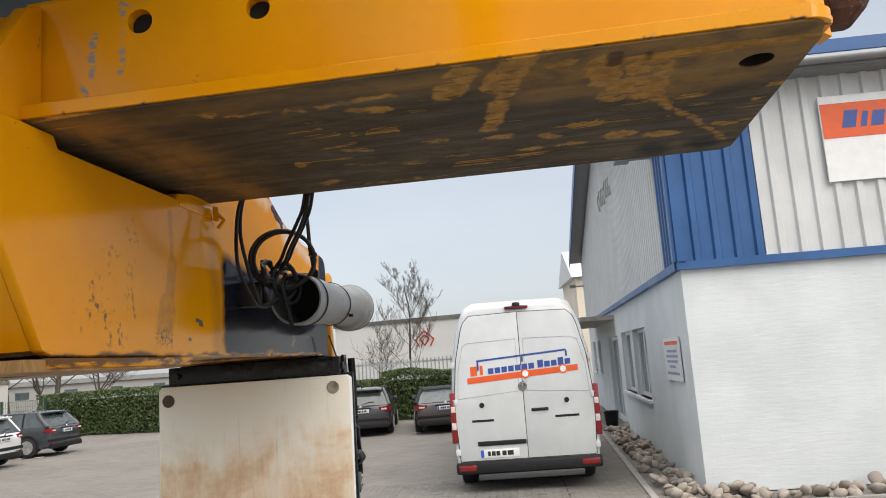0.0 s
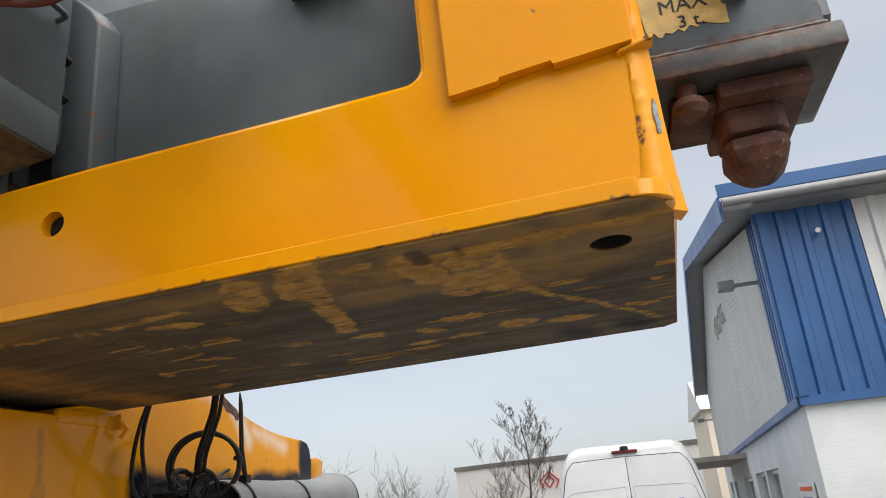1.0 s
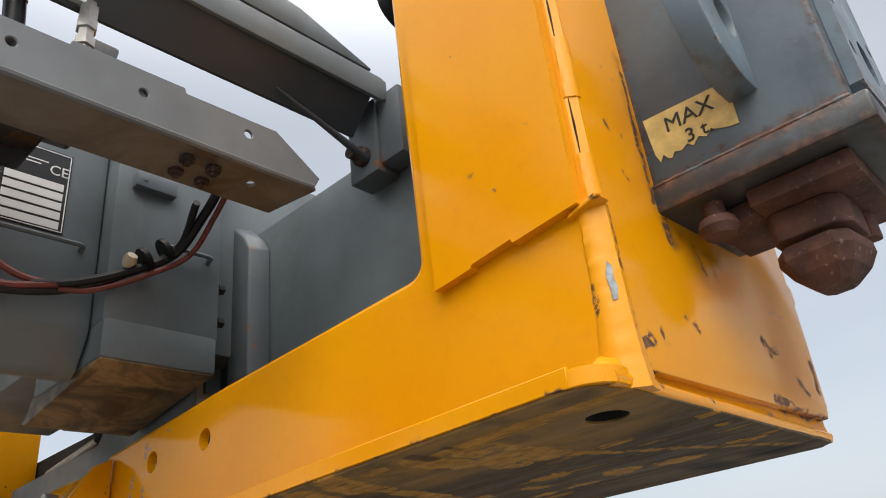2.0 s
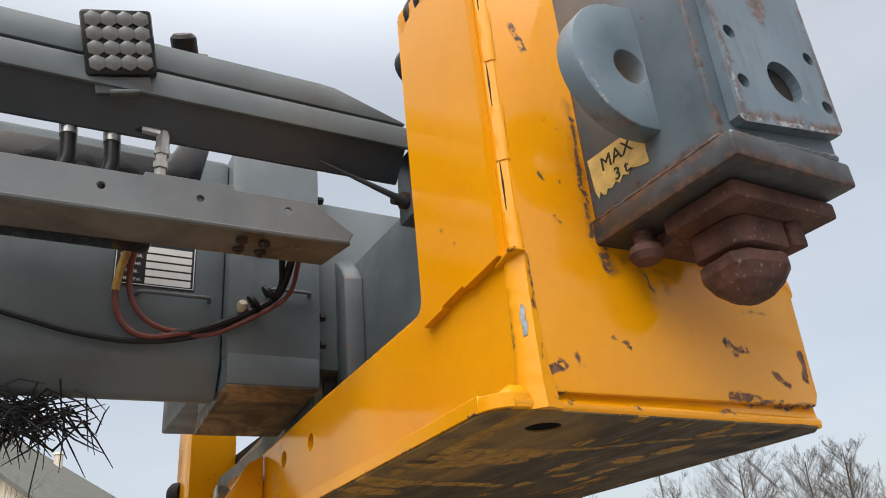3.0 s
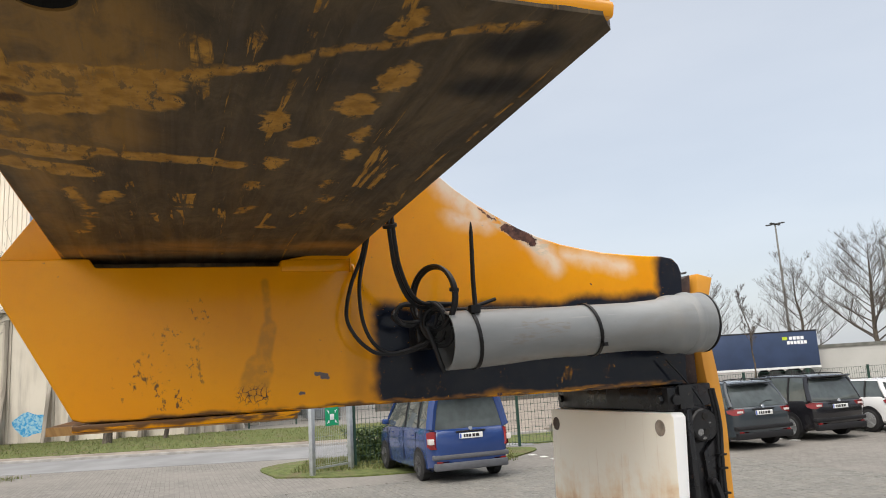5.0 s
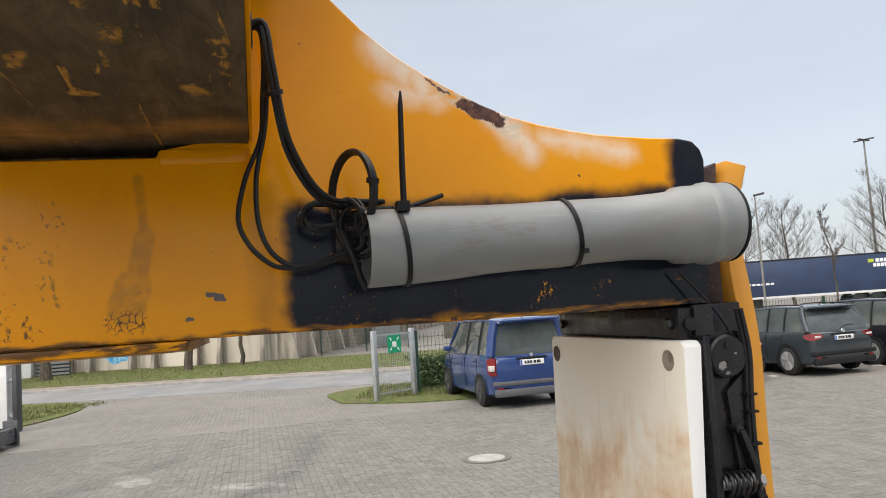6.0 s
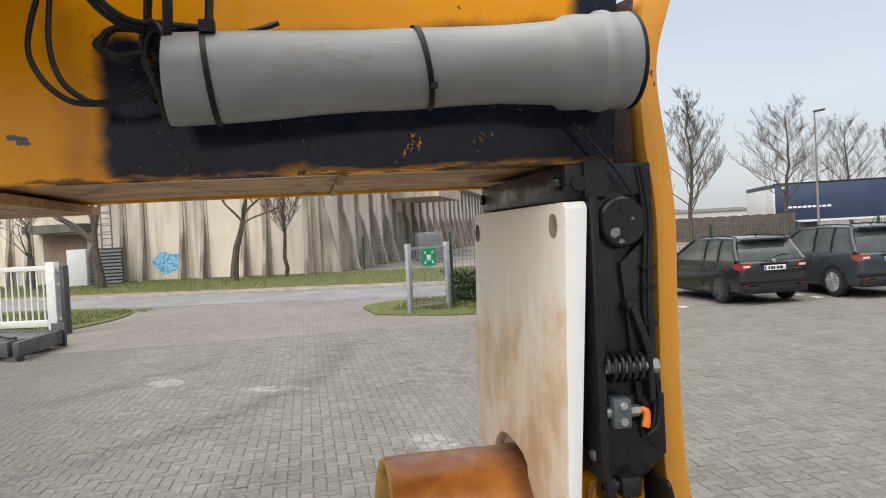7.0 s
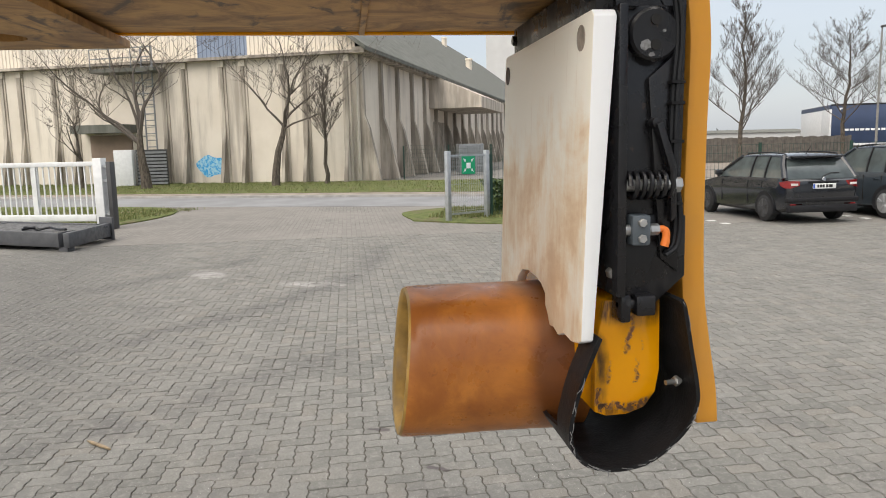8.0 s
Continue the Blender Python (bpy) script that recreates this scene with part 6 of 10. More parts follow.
# ---- grey pipe tied to the arm ----
ppipe = thing("plastic_pipe", "weathered grey plastic drain pipe strapped to the arm", "pipe", at=pose(-0.49, 1.83, 1.9))
ax0, ax1 = Vector((-0.484, 1.535, 1.911)), Vector((-0.487, 2.112, 1.929))
bm = B()
n = 36
rings = []
for s, r, sag in [(0.03, 0.050, 0), (0.0, 0.050, 0), (-0.001, 0.0535, 0), (0.004, 0.0545, 0), (0.1, 0.0545, 0), (0.2, 0.0535, 0.0005), (0.3, 0.0515, 0.002), (0.4, 0.0505, 0.002), (0.5, 0.051, 0.0015), (0.6, 0.0505, 0.003), (0.7, 0.0505, 0.003),
                  (0.78, 0.0525, 0.002), (0.83, 0.0545, 0.001), (0.845, 0.0600, 0), (0.87, 0.0612, 0), (0.915, 0.0608, 0), (0.924, 0.0648, 0), (0.938, 0.0655, 0), (0.948, 0.0640, 0), (0.956, 0.0622, 0), (0.985, 0.0628, 0), (0.996, 0.0630, 0), (1.0, 0.0620, 0), (0.999, 0.0580, 0), (0.95, 0.0570, 0)]:
    c_ = ax0.lerp(ax1, s)
    ring_ = []
    for j in range(n):
        a = 6.28319 * j / n
        z = r * math.sin(a)
        if z < 0:
            z += sag * (-z / r)
        ring_.append(bm.verts.new((c_.x + r * math.cos(a), c_.y, c_.z + z)))
    rings.append(ring_)
for a, b in zip(rings, rings[1:]):
    for j in range(n):
        bm.faces.new((a[j], a[(j + 1) % n], b[(j + 1) % n], b[j]))
hang("pipe_wall", bm, M_PIPE, ppipe, smooth=True)
bm = B()
cyl(bm, ax0.lerp(ax1, 0.22), ax0.lerp(ax1, 0.225), 0.046)
cyl(bm, ax0.lerp(ax1, 0.93), ax0.lerp(ax1, 0.94), 0.055)
hang("pipe_inside", bm, M_DARK, ppipe)
bm = B()
lathe(bm, [(0, 0.0575), (0.0, 0.0626), (0.0022, 0.0636), (0.0046, 0.0630), (0.005, 0.0580)], ax1, (ax1 - ax0).normalized(), 36)
hang("gasket", bm, M_RUBBER, ppipe, "black rubber gasket in the socket", smooth=True)
for s, tilt in ((0.085, 0.006), (0.525, 0.008)):
    bm = B()
    prev = None
    c_ = ax0.lerp(ax1, s)
    first = None
    for j in range(33):
        a = 6.28319 * j / 32
        rr_ = 0.0555 if s < 0.3 else 0.0525
        row = [bm.verts.new((c_.x + q * math.cos(a), c_.y + w_ - tilt * math.sin(a), c_.z + q * math.sin(a) + (0.002 if math.sin(a) < 0 and s > 0.3 else 0))) for q, w_ in ((rr_, -0.0034), (rr_ + 0.0016, -0.0034), (rr_ + 0.0016, 0.0034), (rr_, 0.0034))]
        if prev:
            for m_ in range(4):
                bm.faces.new((prev[m_], prev[(m_ + 1) % 4], row[(m_ + 1) % 4], row[m_]))
        prev = row
    if s < 0.3:
        tube(bm, [(c_.x + 0.03, c_.y + 0.003, c_.z + 0.052), (c_.x + 0.02, c_.y + 0.006, c_.z + 0.11), (c_.x + 0.015, c_.y + 0.010, c_.z + 0.20), (c_.x + 0.012, c_.y + 0.012, c_.z + 0.222)], [0.005, 0.0048, 0.0042, 0.0015], 6)
        box(bm, c_.x + 0.022, c_.x + 0.038, c_.y - 0.008, c_.y + 0.01, c_.z + 0.046, c_.z + 0.060)
    else:
        box(bm, c_.x + 0.046, c_.x + 0.056, c_.y + 0.002, c_.y + 0.010, c_.z - 0.034, c_.z - 0.027)
    tie = part("cable_tie", bm, M_TIE, None, smooth=True)
    tagged(tie, "long black nylon tie round the pipe" if s < 0.3 else "black nylon tie round the pipe", "cable tie")
# loose cable coil by the pipe mouth
bm = B()
lathe(bm, [(0, 0.026), (0.006, 0.026), (0.008, 0.021), (0.002, 0.019)], (-.421, 1.386, 2.199), (0, 1, 0), 20)
tagged(part("cable_grommet", bm, M_RUBBER, None, smooth=True), "black rubber grommet round the cables", "grommet")
A_ = -0.555
R_ = 0.0037
cable("electric_cable", [(-.430, 1.378, 2.198), (-.436, 1.402, 2.206), (-.470, 1.408, 2.180), (-.526, 1.405, 2.135), (-.549, 1.400, 2.085), (-.548, 1.376, 2.026), (-.543, 1.364, 1.968), (-.535, 1.377, 1.930), (-.530, 1.401, 1.904), (-.528, 1.424, 1.894), (-.525, 1.464, 1.894), (-.518, 1.508, 1.908), (-.51, 1.525, 1.94), (-.50, 1.528, 1.965)], R_, M_HOSE, "black electric cable hanging in a loop", 7)
cable("electric_cable", [(-.424, 1.378, 2.200), (-.428, 1.406, 2.210), (-.460, 1.412, 2.186), (-.520, 1.411, 2.140), (-.544, 1.406, 2.095), (-.546, 1.392, 2.03), (-.534, 1.391, 1.965), (-.526, 1.404, 1.922), (-.527, 1.428, 1.899), (-.525, 1.450, 1.894), (-.520, 1.487, 1.903), (-.510, 1.520, 1.921), (-.50, 1.533, 1.95)], R_, M_HOSE, "black electric cable hanging in a loop", 7)
for dx, dy, dz in ((0, 0, 0), (.006, .006, .006), (-.008, .003, .008)):
    cable("electric_cable", [(-.416 + dx, 1.378, 2.196), (-.414 + dx, 1.402 + dy, 2.204), (-.410 + dx, 1.411 + dy, 2.150), (-.422 + dx, 1.421 + dy, 2.082), (-.440 + dx, 1.432 + dy, 2.040 + dz), (-.468 + dx, 1.454 + dy, 2.004 + dz), (-.484 + dx, 1.474 + dy, 1.984 + dz), (-.498 + dx, 1.496 + dy, 1.976 + dz), (-.514 + dx, 1.533 + dy, 1.977 + dz), (-.524 + dx, 1.565 + dy, 1.983)], R_, M_HOSE, "black electric cable hanging from the end head", 7)
bm = B()
lathe(bm, [(0, 0.013), (0.006, 0.013)], (-.409, 1.417, 2.108), (0.3, -0.2, 0.9), 12)
tagged(part("cable_tie", bm, M_TIE, None, smooth=True), "black nylon tie round the hanging cables", "cable tie")
for o_, s_ in ((0.0, 1.0), (0.0035, 0.95)):
    pts = [(-.505 + .061 * s_ * math.cos(a) + o_, 1.521 + .022 * math.cos(a) + o_, 1.993 + .061 * s_ * math.sin(a)) for a in [-2.4 + j * 0.4 for j in range(17)]]
    cable("electric_cable", pts, R_ + 0.0006, M_HOSE, "black cable wound into an upright ring", 4)
bm = B()
lathe(bm, [(0, 0.009), (0.007, 0.009)], (-.447, 1.544, 1.998), (0.1, 0.1, 1), 10)
tagged(part("cable_tie", bm, M_TIE, None, smooth=True), "black nylon tie round the ring of cable", "cable tie")
for i in range(3):
    rg = random.Random(20 + i)
    cy, cz = 1.522 + rg.uniform(-.006, .006), 1.945 + rg.uniform(-.01, .01)
    pts = [(A_ + 0.05 + 0.02 * math.cos(a) + 0.004 * i, cy + (0.014 + .004 * i) * math.cos(a + 0.3), cz + 0.036 * math.sin(a)) for a in [j * 0.52 for j in range(11 + i)]]
    cable("electric_cable", pts, R_, M_HOSE, "black electric cable coiled at the pipe", 4)
for i in range(4):
    rg = random.Random(40 + i)
    pts = [(A_ + 0.025 + 0.012 * rg.random(), 1.485 + 0.035 * math.cos(a) + rg.uniform(-.004, .004), 1.965 + 0.018 * math.sin(a) + rg.uniform(-.004, .004)) for a in [j * 0.6 + i for j in range(10)]]
    cable("electric_cable", pts, 0.0038, M_HOSE, "black electric cable coiled at the pipe", 4)
cable("electric_cable", [(A_ + .03, 1.50, 1.965), (A_ + .04, 1.56, 1.972), (A_ + .03, 1.60, 1.974), (A_ + .02, 1.64, 1.985), (A_ + .02, 1.665, 1.993)], 0.0036, M_HOSE, "cut end of a black cable", 6)
cable("electric_cable", [(A_ + .03, 1.52, 1.968), (A_ + .03, 1.60, 1.972), (A_ + .02, 1.70, 1.974), (A_ + .01, 1.78, 1.972)], 0.0032, M_HOSE, "black cable along the arm", 6)
cable("electric_cable", [(A_ + .05, 1.505, 1.94), (A_ + .055, 1.52, 1.90), (A_ + .06, 1.528, 1.87), (A_ + .06, 1.535, 1.855)], 0.0048, M_HOSE, "black cable with a plug by the pipe", 6)
cable("electric_cable", [(-0.545, 2.06, 1.855), (-0.54, 2.09, 1.82), (-0.535, 2.12, 1.78), (-0.53, 2.135, 1.75)], 0.002, M_HOSE, "thin black wire from the arm to the leg", 6)
bm = B()
box(bm, A_ - 0.0575, A_ + 0.012, 1.50, 1.54, 1.90, 1.95)
tagged(part("junction_block", bm, M_BLACK, None, bevel=0.003), "black junction block on the arm behind cables", "junction box")

# ---- ground, road, paving ----
WDIR, NDIR = Vector((0.353, 0.935, 0)).normalized(), Vector((-0.935, 0.353, 0)).normalized()


def wn_at(w, n, z=0.0):
    """A place along the street (w) and across it (n)."""
    p = WDIR * w + NDIR * n
    return Vector((p.x, p.y, z))


def ground_mat():
    k = Mat("paving_far")
    v = k.scale(k.pos, (1, 1, 1))
    b = k.n.new("ShaderNodeTexBrick")
    k.put(b.inputs["Vector"], v)
    b.inputs["Scale"].default_value = 1.0
    b.inputs["Mortar Size"].default_value = 0.005
    b.inputs["Brick Width"].default_value, b.inputs["Row Height"].default_value = 0.182, 0.091
    for i, c in ((1, (0.150, 0.142, 0.130, 1)), (2, (0.198, 0.187, 0.172, 1)), (3, (0.100, 0.092, 0.081, 1))):
        b.inputs[i].default_value = c
    c = k.mix(k.ramp(k.noise(k.pos, 0.35, 5), 0.35, 0.7, 0, 0.7), b.outputs[0], (0.212, 0.198, 0.180))
    c = k.mix(k.ramp(k.noise(k.pos, 1.3, 6), 0.5, 0.75, 0, 0.45), c, (0.115, 0.110, 0.104))
    return k.done(c, 0.88, 0.0, k.bump(k.noise(k.pos, 90, 4), 0.2, 0.003), 0.3)


def paver_mat(name):
    k = Mat(name)
    p = k.pos
    r = k.rand() if name == "paver_single" else k.island()
    c = k.mix(r, (0.122, 0.121, 0.110), (0.196, 0.192, 0.176))
    # warm and cool blocks, pale dry patches, dark oily ones
    c = k.mix(k.ramp(k.math("FRACT", k.math("MULTIPLY", r, 7.3)), 0.72, 0.95, 0, 0.5), c, (0.207, 0.186, 0.156))
    c = k.mix(k.ramp(k.noise(p, 0.5, 5), 0.32, 0.68, 0, 0.45), c, (0.195, 0.189, 0.171))
    c = k.mix(k.ramp(k.noise(p, 1.6, 6, 0.65), 0.48, 0.70, 0, 0.75), c, (0.118, 0.114, 0.108))
    c = k.mix(k.ramp(k.noise(k.scale(p, (1, 1, 1), (31, 7, 0)), 2.6, 6, 0.65), 0.55, 0.72, 0, 0.6), c, (0.256, 0.245, 0.220))
    light = k.strokes(k.wobble(p, 3, 0.12), [((-9.6, -0.3, 0), (-9.2, -0.1, 0), 0.18), ((-8.4, 1.0, 0), (-8.2, 1.5, 0), 0.14), ((-5.6, 2.6, 0), (-5.1, 2.7, 0), 0.15), ((-6.8, -1.2, 0), (-6.6, -1.0, 0), 0.12)], 0.12)
    c = k.mix(k.math("MULTIPLY", light, k.ramp(k.noise(p, 9, 5), 0.35, 0.6, 0.1, 0.65)), c, (0.42, 0.41, 0.39))
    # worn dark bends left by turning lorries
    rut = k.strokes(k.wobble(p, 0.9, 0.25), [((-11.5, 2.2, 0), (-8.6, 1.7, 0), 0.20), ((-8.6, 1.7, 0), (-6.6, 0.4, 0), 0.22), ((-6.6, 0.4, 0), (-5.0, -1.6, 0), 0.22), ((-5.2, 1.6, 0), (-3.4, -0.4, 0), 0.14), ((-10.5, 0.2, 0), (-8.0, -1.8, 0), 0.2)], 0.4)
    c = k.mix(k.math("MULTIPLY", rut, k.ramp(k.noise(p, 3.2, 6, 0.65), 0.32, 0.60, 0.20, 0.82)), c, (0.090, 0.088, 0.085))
    # broad darker stretch of paving on the gate side, broken by noise
    dark_stretch = k.strokes(k.wobble(p, 0.7, 0.5), [((-13.5, -2.4, 0), (-9.0, -2.6, 0), 1.0), ((-9.5, -2.2, 0), (-5.6, -1.0, 0), 0.9), ((-6.2, -0.8, 0), (-4.2, -0.5, 0), 0.5)], 1.6)
    c = k.mix(k.math("MULTIPLY", dark_stretch, k.ramp(k.noise(p, 1.3, 6, 0.62), 0.25, 0.6, 0.45, 0.85)), c, (0.100, 0.098, 0.092))
    g = k.noise(p, 95, 6, 0.72)
    c = k.mix(k.ramp(g, 0.42, 0.62, 0, 0.55), c, (0.115, 0.110, 0.101))
    c = k.mix(k.ramp(k.noise(p, 22, 6, 0.75), 0.46, 0.72, 0, 0.65), c, (0.256, 0.248, 0.227))
    c = k.mix(k.ramp(k.noise(k.scale(p, (1, 1, 1), (3, 17, 0)), 14, 5, 0.7), 0.56, 0.70, 0, 0.55), c, (0.110, 0.104, 0.095))
    c = k.mix(k.ramp(k.noise(p, 160, 2), 0.70, 0.74, 0, 0.85), c, (0.62, 0.60, 0.56))
    spill = k.strokes(k.wobble(p, 16, 0.03), [((-3.05, 2.05, 0), (-3.0, 2.12, 0), 0.022), ((-3.6, 1.78, 0), (-3.58, 1.86, 0), 0.020)], 0.02)
    c = k.mix(k.math("MULTIPLY", spill, 0.75), c, (0.055, 0.044, 0.048))
    return k.done(c, 0.86, 0.0, k.bump(g, 0.5, 0.004), 0.3)


def soil_mat(name, a, b, scale=6.0):
    k = Mat(name)
    c = k.mix(k.ramp(k.noise(k.pos, scale, 6, 0.65), 0.35, 0.65), a, b)
    return k.done(c, 0.95, 0.0, k.bump(k.noise(k.pos, 30, 5), 0.5, 0.02), 0.2)


M_GROUND = ground_mat()
M_ROAD = plain("worn_asphalt", (0.205, 0.207, 0.212), 0.9, vary=0.18, scale=0.8, bump=0.2, local=False, spec=0.2)
M_PATH = plain("brown_footpath", (0.23, 0.20, 0.17), 0.92, vary=0.3, scale=1.5, bump=0.2, local=False, spec=0.2)
M_KERB = plain("concrete_kerb", (0.30, 0.29, 0.275), 0.9, vary=0.2, scale=3, local=False, spec=0.2)
k = Mat("short_turf")
c = k.mix(k.ramp(k.noise(k.pos, 6, 6, 0.65), 0.35, 0.65), (0.065, 0.085, 0.026), (0.125, 0.145, 0.048))
c = k.mix(k.ramp(k.noise(k.pos, 1.3, 5, 0.6), 0.50, 0.66, 0, 0.8), c, (0.125, 0.100, 0.062))
c = k.mix(k.ramp(k.noise(k.pos, 18, 4, 0.6), 0.58, 0.68, 0, 0.6), c, (0.16, 0.135, 0.085))
M_GRASSBED = k.done(c, 0.95, 0.0, k.bump(k.noise(k.pos, 30, 5), 0.6, 0.03), 0.2)
M_BLADE = None
bm = B()
box(bm, -700, 700, -700, 700, -0.3, -0.014)
tagged(part("ground", bm, M_GROUND, None), "grey interlocking concrete paving of a yard", kind="structure")


def strip(name, w0, w1, n0, n1, z0, z1, mat, label, bevel=0.0):
    bm = B()
    slab(bm, [(p.x, p.y) for p in (wn_at(w0, n0), wn_at(w1, n0), wn_at(w1, n1), wn_at(w0, n1))], "z", z0, z1)
    return tagged(part(name, bm, mat, None, bevel=bevel), label, kind="structure")


strip("road", -80, 3.2, 19.6, 23.3, -0.2, -0.006, M_ROAD, "worn grey asphalt street")
strip("kerb", -80, 4.0, 23.3, 23.42, -0.2, 0.07, M_KERB, "low concrete kerb along the street", 0.01)
strip("pavement", -80, 4.0, 23.42, 24.7, -0.2, 0.06, M_PATH, "brown gravel footpath beside the street")
strip("grass_verge", -80, -1.0, 24.7, 33.4, -0.2, 0.075, M_GRASSBED, "short grass verge before the hall")
strip("gravel_yard", -1.0, 16, 24.7, 60, -0.2, 0.05, M_PATH, "bare grey brown yard beside the hall")


def patch(name, pts, z, mat, label):
    bm = B()
    sm = spline([(x, y, 0) for x, y in pts] + [(pts[0][0], pts[0][1], 0)], 5)[:-1]
    slab(bm, [(p.x, p.y) for p in sm], "z", -0.2, z)
    return tagged(part(name, bm, mat, None), label, kind="structure")


PATCH_A = [tuple(wn_at(w, n)[:2]) for w, n in ((-30, 12.2), (-12, 12.2), (-9.6, 13.4), (-9.2, 15.5), (-9.8, 17.8), (-11.5, 19.3), (-16, 19.5), (-30, 19.5))]
PATCH_B = [tuple(wn_at(w, n)[:2]) for w, n in ((-2.6, 15.6), (-0.8, 15.1), (1.2, 15.6), (2.6, 17.2), (3.0, 19.0), (0, 19.4), (-2.4, 19.0), (-3.4, 17.6))]
patch("grass_strip", PATCH_A, 0.012, M_GRASSBED, "worn grass strip beside the yard entrance")
patch("grass_strip", PATCH_B, 0.012, M_GRASSBED, "worn grass strip along the yard fence")

patch("grass_strip", [(-17.55, 10.2), (-17.6, 30), (-20.5, 30), (-20.4, 10.4)], 0.012, M_GRASSBED, "grass strip behind the parking fence")

# wavy rectangular concrete pavers laid in herringbone
PA, PG = 0.091, 0.0021
rnd = random.Random(5)


def paver_outline(nx, ny):
    """Outline of one paver of nx by ny units round its middle; its sides wave with the grid, so that neighbours fit."""
    amp, pts = 0.0052, []
    hx, hy = nx * PA / 2, ny * PA / 2
    wave = [(i + f, s) for i in range(2) for f, s in ((0.27, amp), (0.73, -amp))]
    px = [(u * PA - hx, s) for u, s in wave if u < nx]
    py = [(u * PA - hy, s) for u, s in wave if u < ny]
    g = PG
    pts += [(-hx + g, -hy + g)] + [(x, -hy + g + s) for x, s in px] + [(hx - g, -hy + g)] + [(hx - g + s, y) for y, s in py]
    pts += [(hx - g, hy - g)] + [(x, hy - g + s) for x, s in reversed(px)] + [(-hx + g, hy - g)] + [(-hx + g + s, y) for y, s in reversed(py)]
    return pts


def paver_shape(nx, ny, deep):
    pts = paver_outline(nx, ny)
    n_ = len(pts)
    fx, fy = 1 - 0.0050 / (nx * PA), 1 - 0.0050 / (ny * PA)
    vv = [(x * fx, y * fy, 0.0) for x, y in pts] + [(x, y, -0.004) for x, y in pts]
    ff = [tuple(range(n_))] + [(n_ + i, n_ + (i + 1) % n_, (i + 1) % n_, i) for i in range(n_)]
    if deep:
        vv += [(x, y, -0.02) for x, y in pts]
        ff += [(2 * n_ + i, 2 * n_ + (i + 1) % n_, n_ + (i + 1) % n_, n_ + i) for i in range(n_)]
    return vv, ff


bm = B()
box(bm, -13.0, 0.58, -5.0, 11.35, -0.1, -0.0058)
tagged(part("joint_sand", bm, soil_mat("dark_joint_sand", (0.050, 0.043, 0.034), (0.105, 0.092, 0.074), 14.0), None), "dark sandy bed in the paving joints", kind="structure")
yard = tagged(new("paving"), "grey wavy concrete pavers in herringbone bond", kind="structure")
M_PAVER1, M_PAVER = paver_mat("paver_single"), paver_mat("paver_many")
single = {}
for nx, ny in ((2, 1), (1, 2)):
    me = bpy.data.meshes.new("paver")
    vv, ff = paver_shape(nx, ny, True)
    me.from_pydata(vv, [], ff)
    me.materials.append(M_PAVER1)
    single[nx] = me
shapes = {nx: paver_shape(nx, ny, False) for nx, ny in ((2, 1), (1, 2))}
verts, faces = [], []
# near pavers, before the amber sleeve, stand as pieces of their own
for row in range(int(16.4 / PA)):
    for col in range(int(13.6 / PA)):
        m_ = (col - row) % 4
        if m_ not in (0, 3):
            continue
        nx = 2 if m_ == 0 else 1
        x = -13.0 + (col + nx / 2) * PA
        y = -5.0 + (row + (0.5 if nx == 2 else 1.0)) * PA
        dz = rnd.gauss(0, 0.0011)
        if -3.6 < x < -1.9 and 0.5 < y < 3.4 and len(yard.children) < 290:
            o = bpy.data.objects.new("paver", single[nx])
            scene.collection.objects.link(o)
            o.parent = yard
            o.matrix_basis = pose(x, y, dz, rnd.gauss(0, 0.35), rnd.gauss(0, 0.35), rnd.gauss(0, 0.3))
            continue
        vv, ff = shapes[nx]
        b0 = len(verts)
        ta, tb = rnd.gauss(0, 0.007), rnd.gauss(0, 0.007)
        verts += [(x + a, y + b, c + dz + ta * a + tb * b) for a, b, c in vv]
        faces += [tuple(b0 + q for q in f) for f in ff]
me = bpy.data.meshes.new("paver_field")
me.from_pydata(verts, [], faces)
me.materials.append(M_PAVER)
o = new("paver_field", me)
o.parent = yard
tagged(o, kind="stuff")
# manhole
mh = thing("manhole_cover", "round concrete manhole cover in a dark iron ring", "manhole cover", at=pose(-8.25, 4.02, 0))
bm = B()
lathe(bm, [(0, 0.225), (0.012, 0.225), (0.014, 0.215)], (0, 0, 0), (0, 0, 1), 32)
part("cover", bm, plain("pale_concrete", (0.33, 0.32, 0.30), 0.9, vary=0.2, scale=5), mh)
bm = B()
lathe(bm, [(0, 0.30), (0.009, 0.30), (0.011, 0.235)], (0, 0, 0), (0, 0, 1), 32)
part("iron_ring", bm, plain("dark_iron", (0.12, 0.11, 0.10), 0.7, vary=0.3, scale=10), mh)
# parking bay marks: white block pieces set in the paving
M_MARK = plain("white_block", (0.55, 0.55, 0.53), 0.85, vary=0.15, scale=9, local=False)
bm = B()
for y in (8.75, 11.65, 14.3, 16.95, 19.7):
    for i in range(9):
        box(bm, -17.4 + i * 0.55, -17.2 + i * 0.55, y, y + 0.14, -0.01, 0.004)
for x in (-5.6, -2.6, 0.0):
    for i in range(9):
        box(bm, x, x + 0.14, 19.6 + i * 0.55, 19.8 + i * 0.55, -0.01, 0.004)
tagged(part("bay_marking", bm, M_MARK, None), "broken white block lines marking parking bays", kind="structure")

